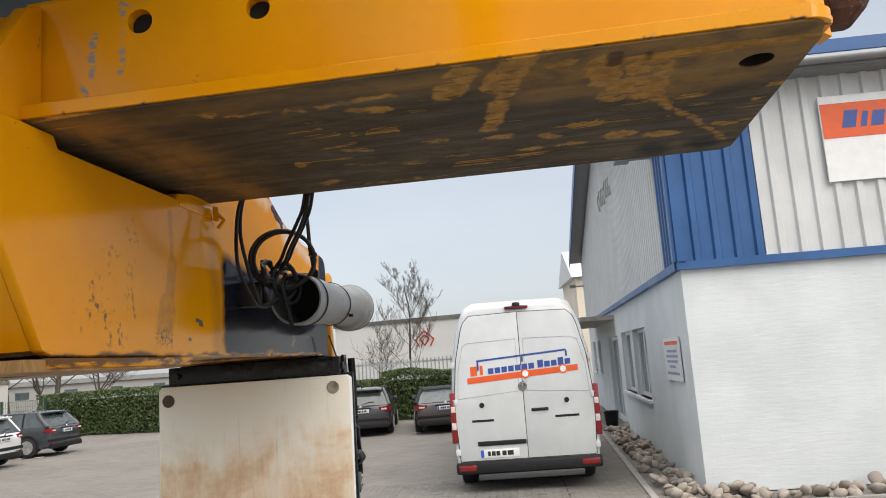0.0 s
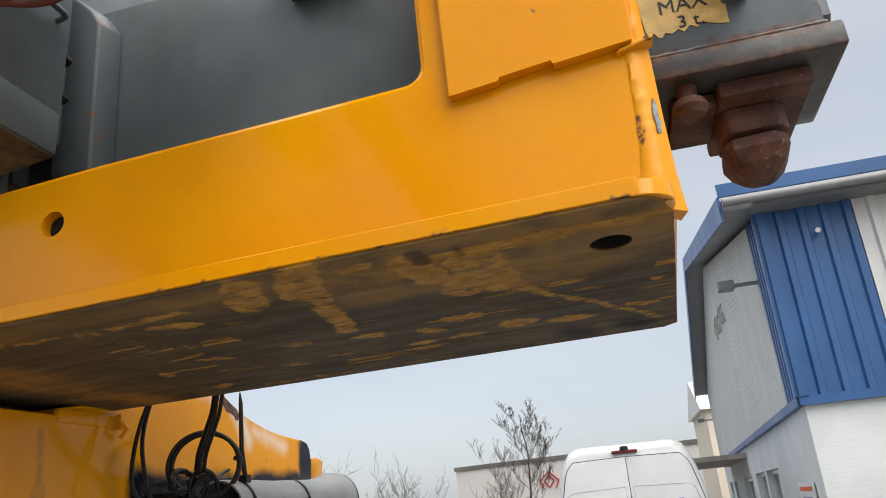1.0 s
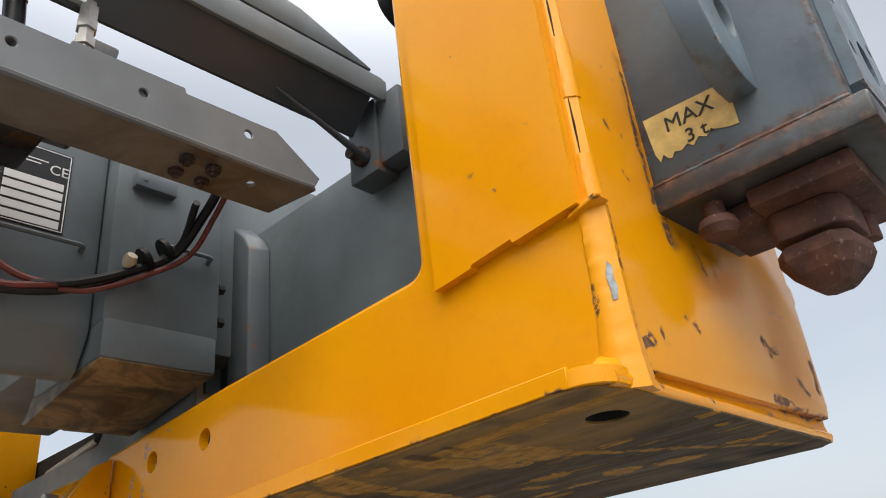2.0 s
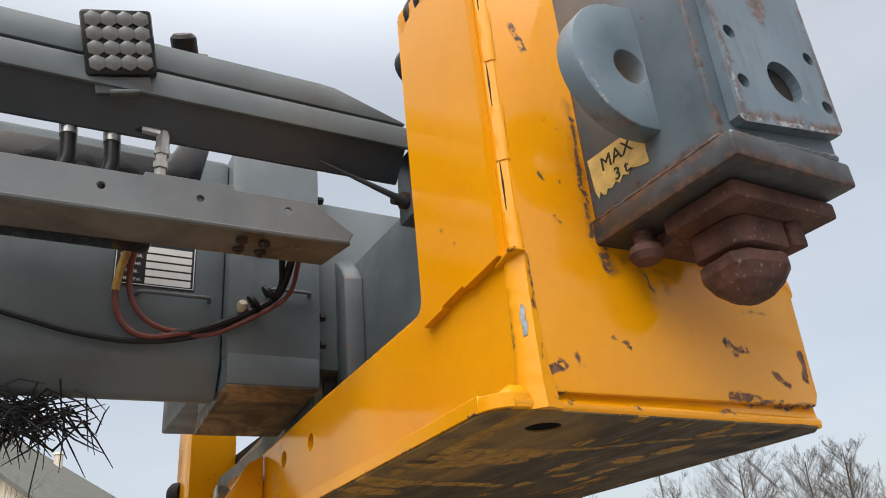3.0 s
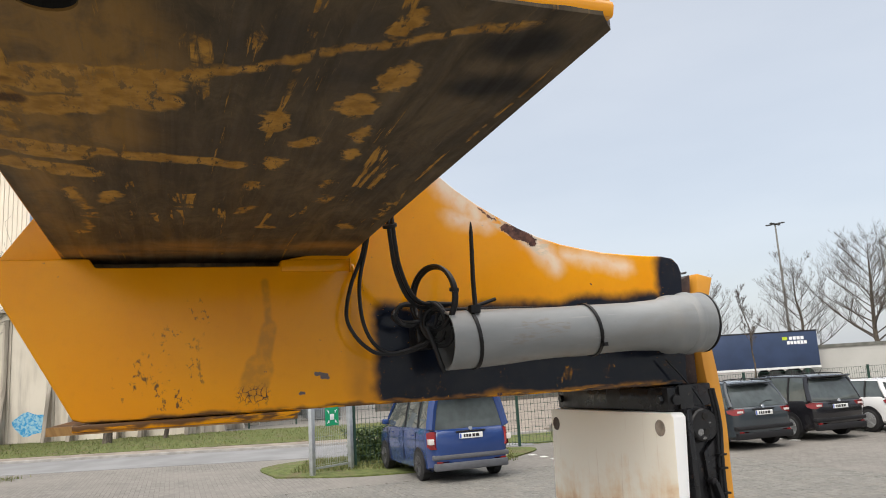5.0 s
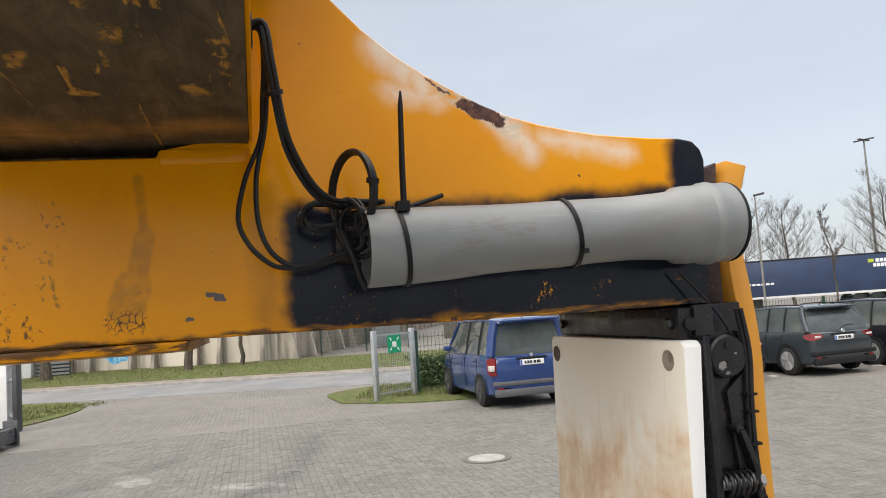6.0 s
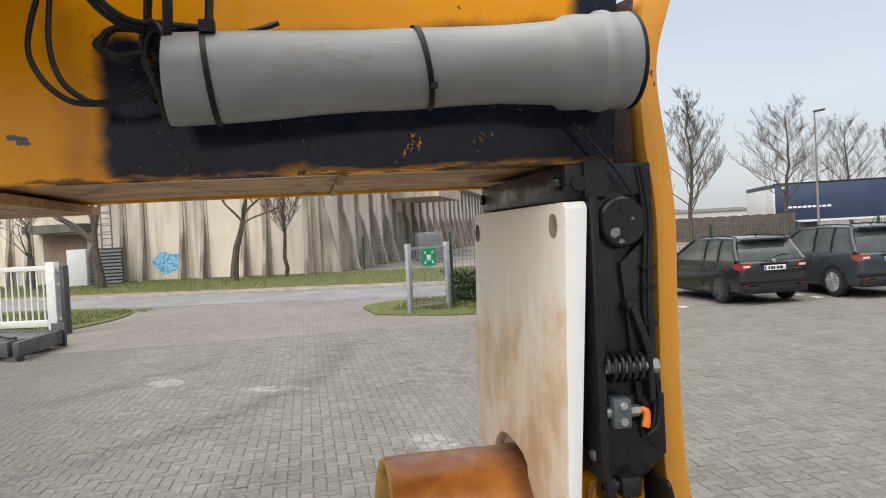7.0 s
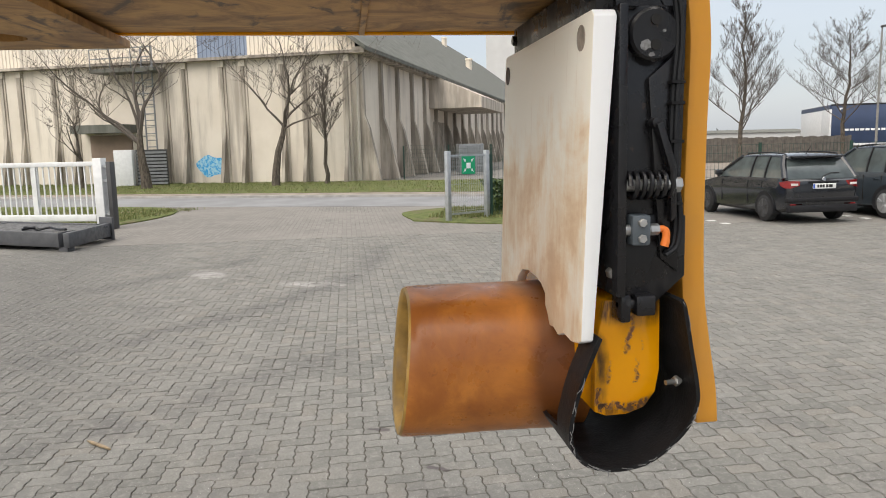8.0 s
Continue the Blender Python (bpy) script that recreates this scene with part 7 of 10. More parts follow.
# grass blades
def blades(name, spots, count, h, label, seed):
    r_ = random.Random(seed)
    vs, fs = [], []
    for _ in range(count):
        x, y, z = spots(r_)
        x, y = x + r_.gauss(0, 0.09), y + r_.gauss(0, 0.09)
        a, hh, w_ = r_.uniform(0, 6.28), h * r_.uniform(0.5, 1.3), 0.012
        b0 = len(vs)
        lx, ly = r_.gauss(0, 0.4) * hh, r_.gauss(0, 0.4) * hh
        vs += [(x - w_ * math.cos(a), y - w_ * math.sin(a), z), (x + w_ * math.cos(a), y + w_ * math.sin(a), z), (x + lx, y + ly, z + hh)]
        fs.append((b0, b0 + 1, b0 + 2))
    me = bpy.data.meshes.new(name)
    me.from_pydata(vs, [], fs)
    me.materials.append(M_BLADE)
    return tagged(new(name, me), label, "grass", kind="stuff")


k = Mat("grass_blades")
M_BLADE = k.done(k.mix(k.island(), (0.07, 0.10, 0.024), (0.20, 0.195, 0.08)), 0.7, 0.0, None, 0.3)


def spot_a(r_):
    w = -9.6 - abs(r_.gauss(0, 4))
    return tuple(wn_at(w, r_.uniform(13.4, 18.6), 0.01))


def spot_b(r_):
    return tuple(wn_at(r_.uniform(-2.4, 2.4), r_.uniform(16.2, 18.8), 0.01))


def spot_c(r_):
    return tuple(wn_at(r_.uniform(-40, -1), r_.uniform(24.8, 33), 0.07))


blades("grass", spot_a, 7000, 0.07, "short green grass beside the gate", 1)
blades("grass", spot_b, 6000, 0.08, "short green grass along the fence", 2)
blades("grass", spot_c, 16000, 0.08, "short green grass before the hall", 3)

# ---- white walled hall with blue cladding beside the van ----
M_RENDER = None
k = Mat("white_rendered_brick")
g = k.noise(k.scale(k.pos, (3, 3, 22)), 1.4, 6, 0.6)
c = k.mix(k.ramp(k.noise(k.pos, 1.2, 5), 0.3, 0.75), (0.575, 0.610, 0.628), (0.662, 0.700, 0.722))
c = k.mix(k.ramp(k.noise(k.scale(k.pos, (2.5, 2.5, 0.5)), 2, 5), 0.6, 0.85, 0, 0.3), c, (0.58, 0.58, 0.565))
M_RENDER = k.done(c, 0.85, 0.0, k.bump(g, 0.4, 0.008), 0.3)
M_BLUE = plain("blue_coated_sheet", (0.024, 0.098, 0.275), 0.42, vary=0.12, scale=2, local=False, bump=0.0)
M_CLAD = plain("light_grey_sheet", (0.60, 0.615, 0.62), 0.42, vary=0.08, scale=1.5, local=False, bump=0.0)
M_GUTTER = plain("zinc_gutter", (0.24, 0.25, 0.26), 0.5, 0.3, 0.12, 4, local=False)
M_FRAME = plain("white_window_frame", (0.74, 0.75, 0.76), 0.4, vary=0.06, local=False)


def glass_mat(name, col=(0.03, 0.035, 0.04), rough=0.06):
    k = Mat(name)
    return k.done(k.mix(k.ramp(k.noise(k.obj(), 3, 3), 0.3, 0.7), col, tuple(c * 1.5 for c in col)), rough, 0.0, None, 0.9)


M_GLASS = glass_mat("window_glass", (0.06, 0.075, 0.085))
K0 = Vector((2.15, 9.36, 0))
SD = Vector((0.043, 1, 0)).normalized()
FD = Vector((1, -0.004, 0)).normalized()
bld = thing("office_hall", "white rendered hall with blue and light grey sheet cladding above", "building", at=pose(K0.x, K0.y, 0))
LEN, FRO = 17.6, 26.0


def on_side(s, z, d=0.0):
    """A place on the gable wall, d metres proud of it."""
    p = K0 + SD * s
    return Vector((p.x - d, p.y, z))


def on_front(s, z, d=0.0):
    p = K0 + FD * s
    return Vector((p.x, p.y - d, z))


def quadbox(bm, f, s0, s1, z0, z1, d0, d1):
    vs = [bm.verts.new(f(s, z, d)) for d in (d0, d1) for z in (z0, z1) for s in (s0, s1)]
    for q in ((0, 2, 3, 1), (4, 5, 7, 6), (0, 1, 5, 4), (2, 6, 7, 3), (0, 4, 6, 2), (1, 3, 7, 5)):
        bm.faces.new([vs[i] for i in q])
    return vs


ZB = 2.66
# side wall pieces round the openings
opens = [(3.7, 5.45, 0.86, 2.1), (5.7, 7.45, 0.86, 2.1), (8.3, 10.6, 0.0, 2.06), (13.2, 14.3, 1.1, 2.05), (15.2, 16.3, 1.1, 2.05)]
def pierced_wall(f, length, height, holes, thick):
    """One wall sheet with openings; those that reach the ground cut its lower edge."""
    bm = B()
    out = [(0.0, 0.0)]
    for s0, s1, z0, z1 in holes:
        if z0 == 0:
            out += [(s0, 0.0), (s0, z1), (s1, z1), (s1, 0.0)]
    out += [(length, 0.0), (length, height), (0.0, height)]
    loops = [out] + [[(s0, z0), (s1, z0), (s1, z1), (s0, z1)] for s0, s1, z0, z1 in holes if z0 > 0]
    es = []
    for lp in loops:
        vs = [bm.verts.new(f(u, v, 0.0)) for u, v in lp]
        es += [bm.edges.new((vs[i], vs[(i + 1) % len(vs)])) for i in range(len(vs))]
    got = bmesh.ops.triangle_fill(bm, edges=es, use_beauty=True, use_dissolve=False)
    fs = [q for q in got["geom"] if isinstance(q, bmesh.types.BMFace)]
    ext = bmesh.ops.extrude_face_region(bm, geom=fs)
    bmesh.ops.translate(bm, verts=[q for q in ext["geom"] if isinstance(q, bmesh.types.BMVert)], vec=f(0, 0, -thick) - f(0, 0, 0))
    return bm


hang("wall", pierced_wall(on_side, LEN, ZB, opens, 0.3), M_RENDER, bld)
bm = B()
quadbox(bm, on_front, 0.0, FRO, 0.0, ZB, -0.3, 0.001)
hang("wall", bm, M_RENDER, bld)
bm = B()
quadbox(bm, lambda s_, z, d: on_side(LEN, z, 0) + FD * s_ + Vector((0, d, 0)), 0, FRO, 0, 5.0, -0.2, 0)
quadbox(bm, lambda s_, z, d: on_front(FRO, z, 0) + SD * s_ + Vector((d, 0, 0)), 0, LEN, 0, 5.0, -0.2, 0)
hang("back_wall", bm, M_CLAD, bld)
# windows with sills
for s0, s1, z0, z1 in opens:
    if z0 == 0:
        continue
    bm = B()
    for a0, a1, c0, c1 in ((s0, s1, z0, z0 + 0.07), (s0, s1, z1 - 0.07, z1), (s0, s0 + 0.07, z0 + 0.07, z1 - 0.07), (s1 - 0.07, s1, z0 + 0.07, z1 - 0.07), ((s0 + s1) / 2 - 0.05, (s0 + s1) / 2 + 0.05, z0 + 0.07, z1 - 0.07)):
        quadbox(bm, on_side, a0, a1, c0, c1, -0.16, -0.09)
    win = hang("window", bm, M_FRAME, bld)
    bm = B()
    quadbox(bm, on_side, s0 + 0.05, s1 - 0.05, z0 + 0.05, z1 - 0.05, -0.14, -0.12)
    hang("pane", bm, M_GLASS, win)
    bm = B()
    quadbox(bm, on_side, s0 - 0.05, s1 + 0.05, z0 - 0.05, z0, -0.1, 0.06)
    hang("sill", bm, M_FRAME, win)
# entrance door and canopy
bm = B()
for a0, a1, c0, c1 in ((8.3, 8.38, 0, 2.06), (10.52, 10.6, 0, 2.06), (9.4, 9.5, 0, 1.98), (8.38, 10.52, 1.98, 2.06), (8.38, 9.4, 0.0, 0.12), (9.5, 10.52, 0, 0.12)):
    quadbox(bm, on_side, a0, a1, c0, c1, -0.18, -0.08)
door = hang("entrance_door", bm, M_FRAME, bld)
bm = B()
quadbox(bm, on_side, 8.38, 10.52, 0.1, 2.0, -0.14, -0.12)
hang("pane", bm, glass_mat("door_glass", (0.12, 0.17, 0.15)), door)
bm = B()
quadbox(bm, on_side, 8.6, 14.5, 2.46, 2.56, 0.0, 1.15)
hang("canopy", bm, plain("canopy_timber", (0.36, 0.33, 0.30), 0.7, vary=0.25, scale=4, local=False), bld, "flat entrance canopy with a light edge")
# corrugated cladding
RIDGE, EAVE = 6.95, 5.02


def gable_top(s_):
    return EAVE + (RIDGE - EAVE) * (1 - abs(s_ - LEN / 2) / (LEN / 2)) - 0.12


def cladding(f, s0, s1, pitch, depth, z0, ztop, rib=0.35):
    """Trapezoid sheet between two stations; ztop is a function of the station."""
    bm = B()
    stops = []
    s_ = s0
    while s_ < s1:
        for a, d in ((0, 0), (pitch * (1 - rib) * 0.86, 0), (pitch * (1 - rib), depth), (pitch * 0.93, depth)):
            if s_ + a <= s1:
                stops.append((s_ + a, d))
        s_ += pitch
    stops.append((s1, 0))
    prev = None
    for s_, d in stops:
        pair = (bm.verts.new(f(s_, z0, 0.03 + d)), bm.verts.new(f(s_, ztop(s_), 0.03 + d)))
        if prev:
            bm.faces.new((prev[0], pair[0], pair[1], prev[1]))
        prev = pair
    ext = bmesh.ops.extrude_face_region(bm, geom=bm.faces[:])
    nv = [g_ for g_ in ext["geom"] if isinstance(g_, bmesh.types.BMVert)]
    off = f(0, 0, -0.012) - f(0, 0, 0)
    bmesh.ops.translate(bm, verts=nv, vec=off)
    return bm


hang("cladding", cladding(on_front, 0.02, 1.03, 0.25, 0.035, ZB + 0.09, lambda s_: EAVE), M_BLUE, bld, "blue trapezoid sheet")
hang("cladding", cladding(on_front, 1.04, FRO, 0.25, 0.035, ZB + 0.09, lambda s_: EAVE), M_CLAD, bld, "light grey trapezoid sheet")
hang("cladding", cladding(on_side, 0.02, 0.8, 0.19, 0.03, ZB + 0.09, gable_top), M_BLUE, bld, "blue trapezoid sheet")
hang("cladding", cladding(on_side, 0.81, LEN / 2, 0.19, 0.03, ZB + 0.09, gable_top), M_CLAD, bld, "light grey trapezoid sheet")
hang("cladding", cladding(on_side, LEN / 2, LEN, 0.19, 0.03, ZB + 0.09, gable_top), M_CLAD, bld, "light grey trapezoid sheet")
bm = B()
quadbox(bm, on_front, -0.05, FRO, ZB, ZB + 0.1, -0.1, 0.07)
hang("drip_trim", bm, M_BLUE, bld)
bm = B()
quadbox(bm, on_side, 0.0, LEN, ZB, ZB + 0.1, -0.1, 0.07)
hang("drip_trim", bm, M_BLUE, bld)
bm = B()
quadbox(bm, on_front, -0.045, 0.06, ZB + 0.1, EAVE, 0.02, 0.09)
quadbox(bm, on_side, -0.06, 0.05, ZB + 0.1, EAVE, 0.02, 0.085)
hang("corner_trim", bm, M_BLUE, bld)
# roof with verge boards and gutter
bm = B()
for a, b in ((-0.35, LEN / 2), (LEN / 2, LEN + 0.35)):
    za = EAVE + (RIDGE - EAVE) * (1 - abs(a - LEN / 2) / (LEN / 2))
    zb_ = EAVE + (RIDGE - EAVE) * (1 - abs(b - LEN / 2) / (LEN / 2))
    vs = []
    for dz in (0.0, 0.14):
        for x_ in (-0.42, FRO):
            for s_, z in ((a, za), (b, zb_)):
                p = K0 + SD * s_ + FD * x_
                vs.append(bm.verts.new((p.x, p.y, z + dz)))
    for q in ((0, 2, 3, 1), (4, 5, 7, 6), (0, 1, 5, 4), (2, 6, 7, 3), (0, 4, 6, 2), (1, 3, 7, 5)):
        bm.faces.new([vs[i] for i in q])
hang("roof", bm, plain("grey_roof_sheet", (0.22, 0.24, 0.27), 0.5, vary=0.1, scale=1, local=False), bld)
bm = B()
for a, b in ((-0.38, LEN / 2), (LEN / 2, LEN + 0.38)):
    za = EAVE + (RIDGE - EAVE) * (1 - abs(a - LEN / 2) / (LEN / 2))
    zb_ = EAVE + (RIDGE - EAVE) * (1 - abs(b - LEN / 2) / (LEN / 2))
    vs = []
    for x_ in (-0.46, -0.43):
        for s_, z in ((a, za), (b, zb_)):
            p = K0 + SD * s_ + FD * x_
            vs += [bm.verts.new((p.x, p.y, z - 0.12)), bm.verts.new((p.x, p.y, z + 0.19))]
    for q in ((0, 1, 3, 2), (4, 6, 7, 5), (0, 2, 6, 4), (1, 5, 7, 3), (0, 4, 5, 1), (2, 3, 7, 6)):
        bm.faces.new([vs[i] for i in q])
hang("verge_board", bm, M_BLUE, bld)
bm = B()
quadbox(bm, on_front, -0.46, FRO, EAVE + 0.10, EAVE + 0.26, 0.36, 0.40)
hang("eave_board", bm, M_BLUE, bld)
bm = B()
a_ = on_front(-0.44, EAVE - 0.0, 0.46)
b_ = on_front(FRO, EAVE - 0.0, 0.46)
cyl(bm, a_, b_, 0.055, n=14)
quadbox(bm, on_front, -0.1, FRO, EAVE - 0.07, EAVE - 0.02, 0.0, 0.40)
hang("gutter", bm, M_GUTTER, bld, smooth=True)
bm = B()
for s_, z in ((0.60, 4.62),):
    c_ = on_front(s_, z, 0.07)
    lathe(bm, [(0, 0.025), (0.03, 0.025), (0.04, 0.018), (0.09, 0.03)], c_, (-0.3, -1, -0.2), 12)
hang("outdoor_lamp", bm, M_FRAME, bld, "small white wall lamp", smooth=True)
bm = B()
for s_, z in ((0.9, 4.35), (17.3, 4.05)):
    c_ = on_side(s_, z, 0.05)
    box(bm, c_.x - 0.35, c_.x, c_.y - 0.03, c_.y + 0.03, c_.z - 0.02, c_.z + 0.02)
    box(bm, c_.x - 0.5, c_.x - 0.3, c_.y - 0.1, c_.y + 0.1, c_.z - 0.05, c_.z + 0.06)
hang("floodlight", bm, M_GUTTER, bld)
# weathered scrollwork below the verge
bm = B()
for i in range(7):
    u, z = 6.1 + i * 0.42, 5.12 + 0.035 * (i % 3)
    pts = [on_side(u + 0.20 * math.sin(a * 1.3), z + 0.05 * i * 0.4 + 0.20 * math.cos(a), 0.075) for a in [j * 0.6 for j in range(9)]]
    tube(bm, pts, 0.012, 4)
hang("gable_ornament", bm, plain("weathered_ornament", (0.33, 0.325, 0.31), 0.8, local=False), bld, "weathered grey scrollwork")
# signs
M_SIGNW, M_SIGNO, M_SIGNB = plain("white_sign_sheet", (0.78, 0.79, 0.80), 0.35, vary=0.04, local=False), plain("orange_sign_print", (0.72, 0.105, 0.02), 0.4, vary=0.06, local=False), plain("blue_sign_print", (0.035, 0.075, 0.30), 0.4, vary=0.05, local=False)
sg = thing("company_sign", "white and orange company sign with blue lettering bars", "sign", at=Matrix.Translation(on_front(1.9, 3.58, 0.07)))
bm = B()
quadbox(bm, on_front, 1.88, 5.6, 3.58, 4.66, 0.07, 0.09)
hang("sign_board", bm, M_SIGNW, sg)
bm = B()
quadbox(bm, on_front, 1.89, 5.59, 4.12, 4.56, 0.091, 0.095)
hang("orange_band", bm, M_SIGNO, sg)
for i, (u, w_) in enumerate(((2.12, 0.16), (2.34, 0.07), (2.46, 0.15), (2.68, 0.14), (2.9, 0.16), (3.15, 0.15), (3.4, 0.16), (3.65, 0.15))):
    bm = B()
    vs = quadbox(bm, on_front, u, u + w_, 4.24, 4.43 if i else 4.46, 0.096, 0.099)
    for v in vs:
        v.co.x += (v.co.z - 4.24) * 0.25
    hang("lettering_bar", bm, M_SIGNB, sg)
for u in (2.78, 3.6):
    bm = B()
    p = on_front(u, 3.98, 0.091)
    lathe(bm, [(0, 0.075), (0.003, 0.075)], p, (0, -1, 0), 24)
    hang("ring_mark", bm, M_SIGNO, sg)
    bm = B()
    lathe(bm, [(0, 0.048), (0.002, 0.048)], p + Vector((0, -0.0035, 0)), (0, -1, 0), 24)
    hang("ring_centre", bm, M_SIGNW, sg)
M_NOTE = plain("faded_blue_print", (0.26, 0.31, 0.44), 0.5, vary=0.1, local=False)
ws = thing("notice_board", "small white notice board with grey lettering bars", "notice board", at=Matrix.Translation(on_side(0.55, 1.29, 0.02)))
bm = B()
quadbox(bm, on_side, 0.55, 1.75, 1.28, 1.86, 0.015, 0.03)
hang("board", bm, plain("pale_board", (0.70, 0.72, 0.75), 0.4, vary=0.05, local=False), ws)
for i, (z, u0, u1, m_) in enumerate(((1.76, 0.65, 1.65, M_SIGNO), (1.66, 0.75, 1.5, M_SIGNB), (1.59, 0.7, 1.6, M_SIGNB), (1.52, 0.75, 1.55, M_SIGNB), (1.45, 0.95, 1.4, M_SIGNB), (1.36, 0.7, 1.6, M_SIGNB))):
    bm = B()
    quadbox(bm, on_side, u0, u1, z, z + (0.035 if i else 0.05), 0.031, 0.033)
    hang("lettering_bar", bm, M_NOTE if i else m_, ws)
bm = B()
c_ = on_side(7.95, 0.0, 0.35)
lathe(bm, [(0, 0.13), (0.35, 0.16), (0.36, 0.17), (0.40, 0.17), (0.40, 0.14), (0.3, 0.13)], c_, (0, 0, 1), 16)
tagged(part("plant_pot", bm, M_RUBBER, None, smooth=True), "dark round plant pot beside the entrance", "plant pot")

# ---- boulders along the wall ----
k = Mat("river_stone")
c = k.mix(k.rand(), (0.20, 0.165, 0.135), (0.40, 0.36, 0.31))
c = k.mix(k.ramp(k.noise(k.obj(), 14, 5), 0.4, 0.7, 0, 0.5), c, (0.14, 0.115, 0.10))
M_STONE = k.done(c, 0.75, 0.0, k.bump(k.noise(k.obj(), 40, 4), 0.25, 0.004), 0.35)
stones = tagged(new("stone_border"), "border of rounded brown river stones along the wall", kind="structure")
stones.matrix_world = pose(2.1, 9.3, 0)
variants = []
for q in range(6):
    bm = B()
    bmesh.ops.create_icosphere(bm, subdivisions=2, radius=1.0)
    for v in bm.verts:
        v.co *= 1 + 0.35 * (noise.noise(v.co * 0.9 + Vector((q * 7, 0, 0)))) + 0.08 * noise.noise(v.co * 2.3 + Vector((0, q * 5, 0)))
    me = bpy.data.meshes.new("stone")
    bm.to_mesh(me)
    bm.free()
    me.shade_smooth()
    me.materials.append(M_STONE)
    variants.append(me)
rnd = random.Random(8)
inv = stones.matrix_world.inverted()
for i in range(285):
    if i < 165:
        s_ = rnd.uniform(-0.4, 8.0)
        p = on_side(s_, 0, rnd.uniform(0.05, 0.50))
    else:
        p = on_front(rnd.uniform(-0.4, 4.2), 0, rnd.uniform(0.05, 0.6))
    r_ = rnd.uniform(0.042, 0.082)
    o = bpy.data.objects.new("stone", variants[rnd.randrange(6)])
    scene.collection.objects.link(o)
    o.parent = stones
    o.matrix_basis = inv @ pose(p.x, p.y, r_ * 0.45 + (rnd.random() < 0.25) * 0.06, rnd.uniform(0, 40), rnd.uniform(0, 40), rnd.uniform(0, 360)) @ Matrix.Diagonal((r_ * rnd.uniform(1, 1.5), r_ * rnd.uniform(0.8, 1.1), r_ * rnd.uniform(0.6, 0.8), 1))
bm = B()
quadbox(bm, on_side, -0.7, 9.0, -0.1, 0.006, 0.58, 0.66)
vs = quadbox(bm, on_front, -0.6, 20, -0.1, 0.006, 0.60, 0.68)
tagged(part("border_kerb", bm, M_KERB, None), "thin concrete edging of the stone border", kind="structure")

# ---- vehicles ----
def car_paint(name, col, rough=0.22):
    k = Mat(name)
    c = k.mix(k.ramp(k.noise(k.obj(), 2.2, 4), 0.3, 0.7), tuple(x * 0.9 for x in col), col)
    o = k.n.new("ShaderNodeSeparateXYZ")
    k.put(o.inputs[0], k.obj())
    dirt = k.math("MULTIPLY", k.ramp(o.outputs[2], 0.2, 0.75, 1.0, 0.0), k.ramp(k.noise(k.obj(), 6, 5), 0.35, 0.75, 0.0, 0.14))
    c = k.mix(dirt, c, (0.16, 0.145, 0.125))
    return k.done(c, rough * 0.8, 0.0, None, 0.4, 0.6)


M_TYRE = plain("tyre_rubber", (0.018, 0.018, 0.019), 0.75, vary=0.3, scale=20)
M_ALLOY = plain("alloy_rim", (0.45, 0.46, 0.47), 0.35, 0.6, 0.1, 10)
M_STEELRIM = plain("dark_steel_rim", (0.05, 0.05, 0.052), 0.5, vary=0.2)
M_CARGLASS = glass_mat("tinted_car_glass", (0.048, 0.058, 0.058), 0.03)
M_TRIM = plain("black_plastic_trim", (0.016, 0.016, 0.018), 0.55, vary=0.15, scale=12, spec=0.25)
M_BUMPER = plain("grey_plastic_bumper", (0.085, 0.088, 0.10), 0.6, vary=0.15, scale=8)
M_TAIL = plain("red_lamp_glass", (0.20, 0.006, 0.008), 0.15, vary=0.15, scale=20, bump=0.0, spec=0.8)
M_TAILW = plain("clear_lamp_glass", (0.62, 0.58, 0.56), 0.12, vary=0.1, scale=20, bump=0.0, spec=0.8)
M_PLATE = plain("white_number_plate", (0.72, 0.73, 0.73), 0.4, vary=0.05, scale=30)
M_PLATEB = plain("blue_plate_field", (0.03, 0.09, 0.42), 0.4, vary=0.05)
M_CHROME = plain("chrome_trim", (0.6, 0.6, 0.61), 0.18, 0.9, 0.05, 10)


def loft(bm, rings, close=True):
    prev = None
    for ring in rings:
        row = [bm.verts.new(p) for p in ring]
        n_ = len(row)
        if prev:
            for j in range(n_):
                bm.faces.new((prev[j], prev[(j + 1) % n_], row[(j + 1) % n_], row[j]))
        elif close:
            bm.faces.new(row[::-1])
        prev = row
    if close:
        bm.faces.new(prev)


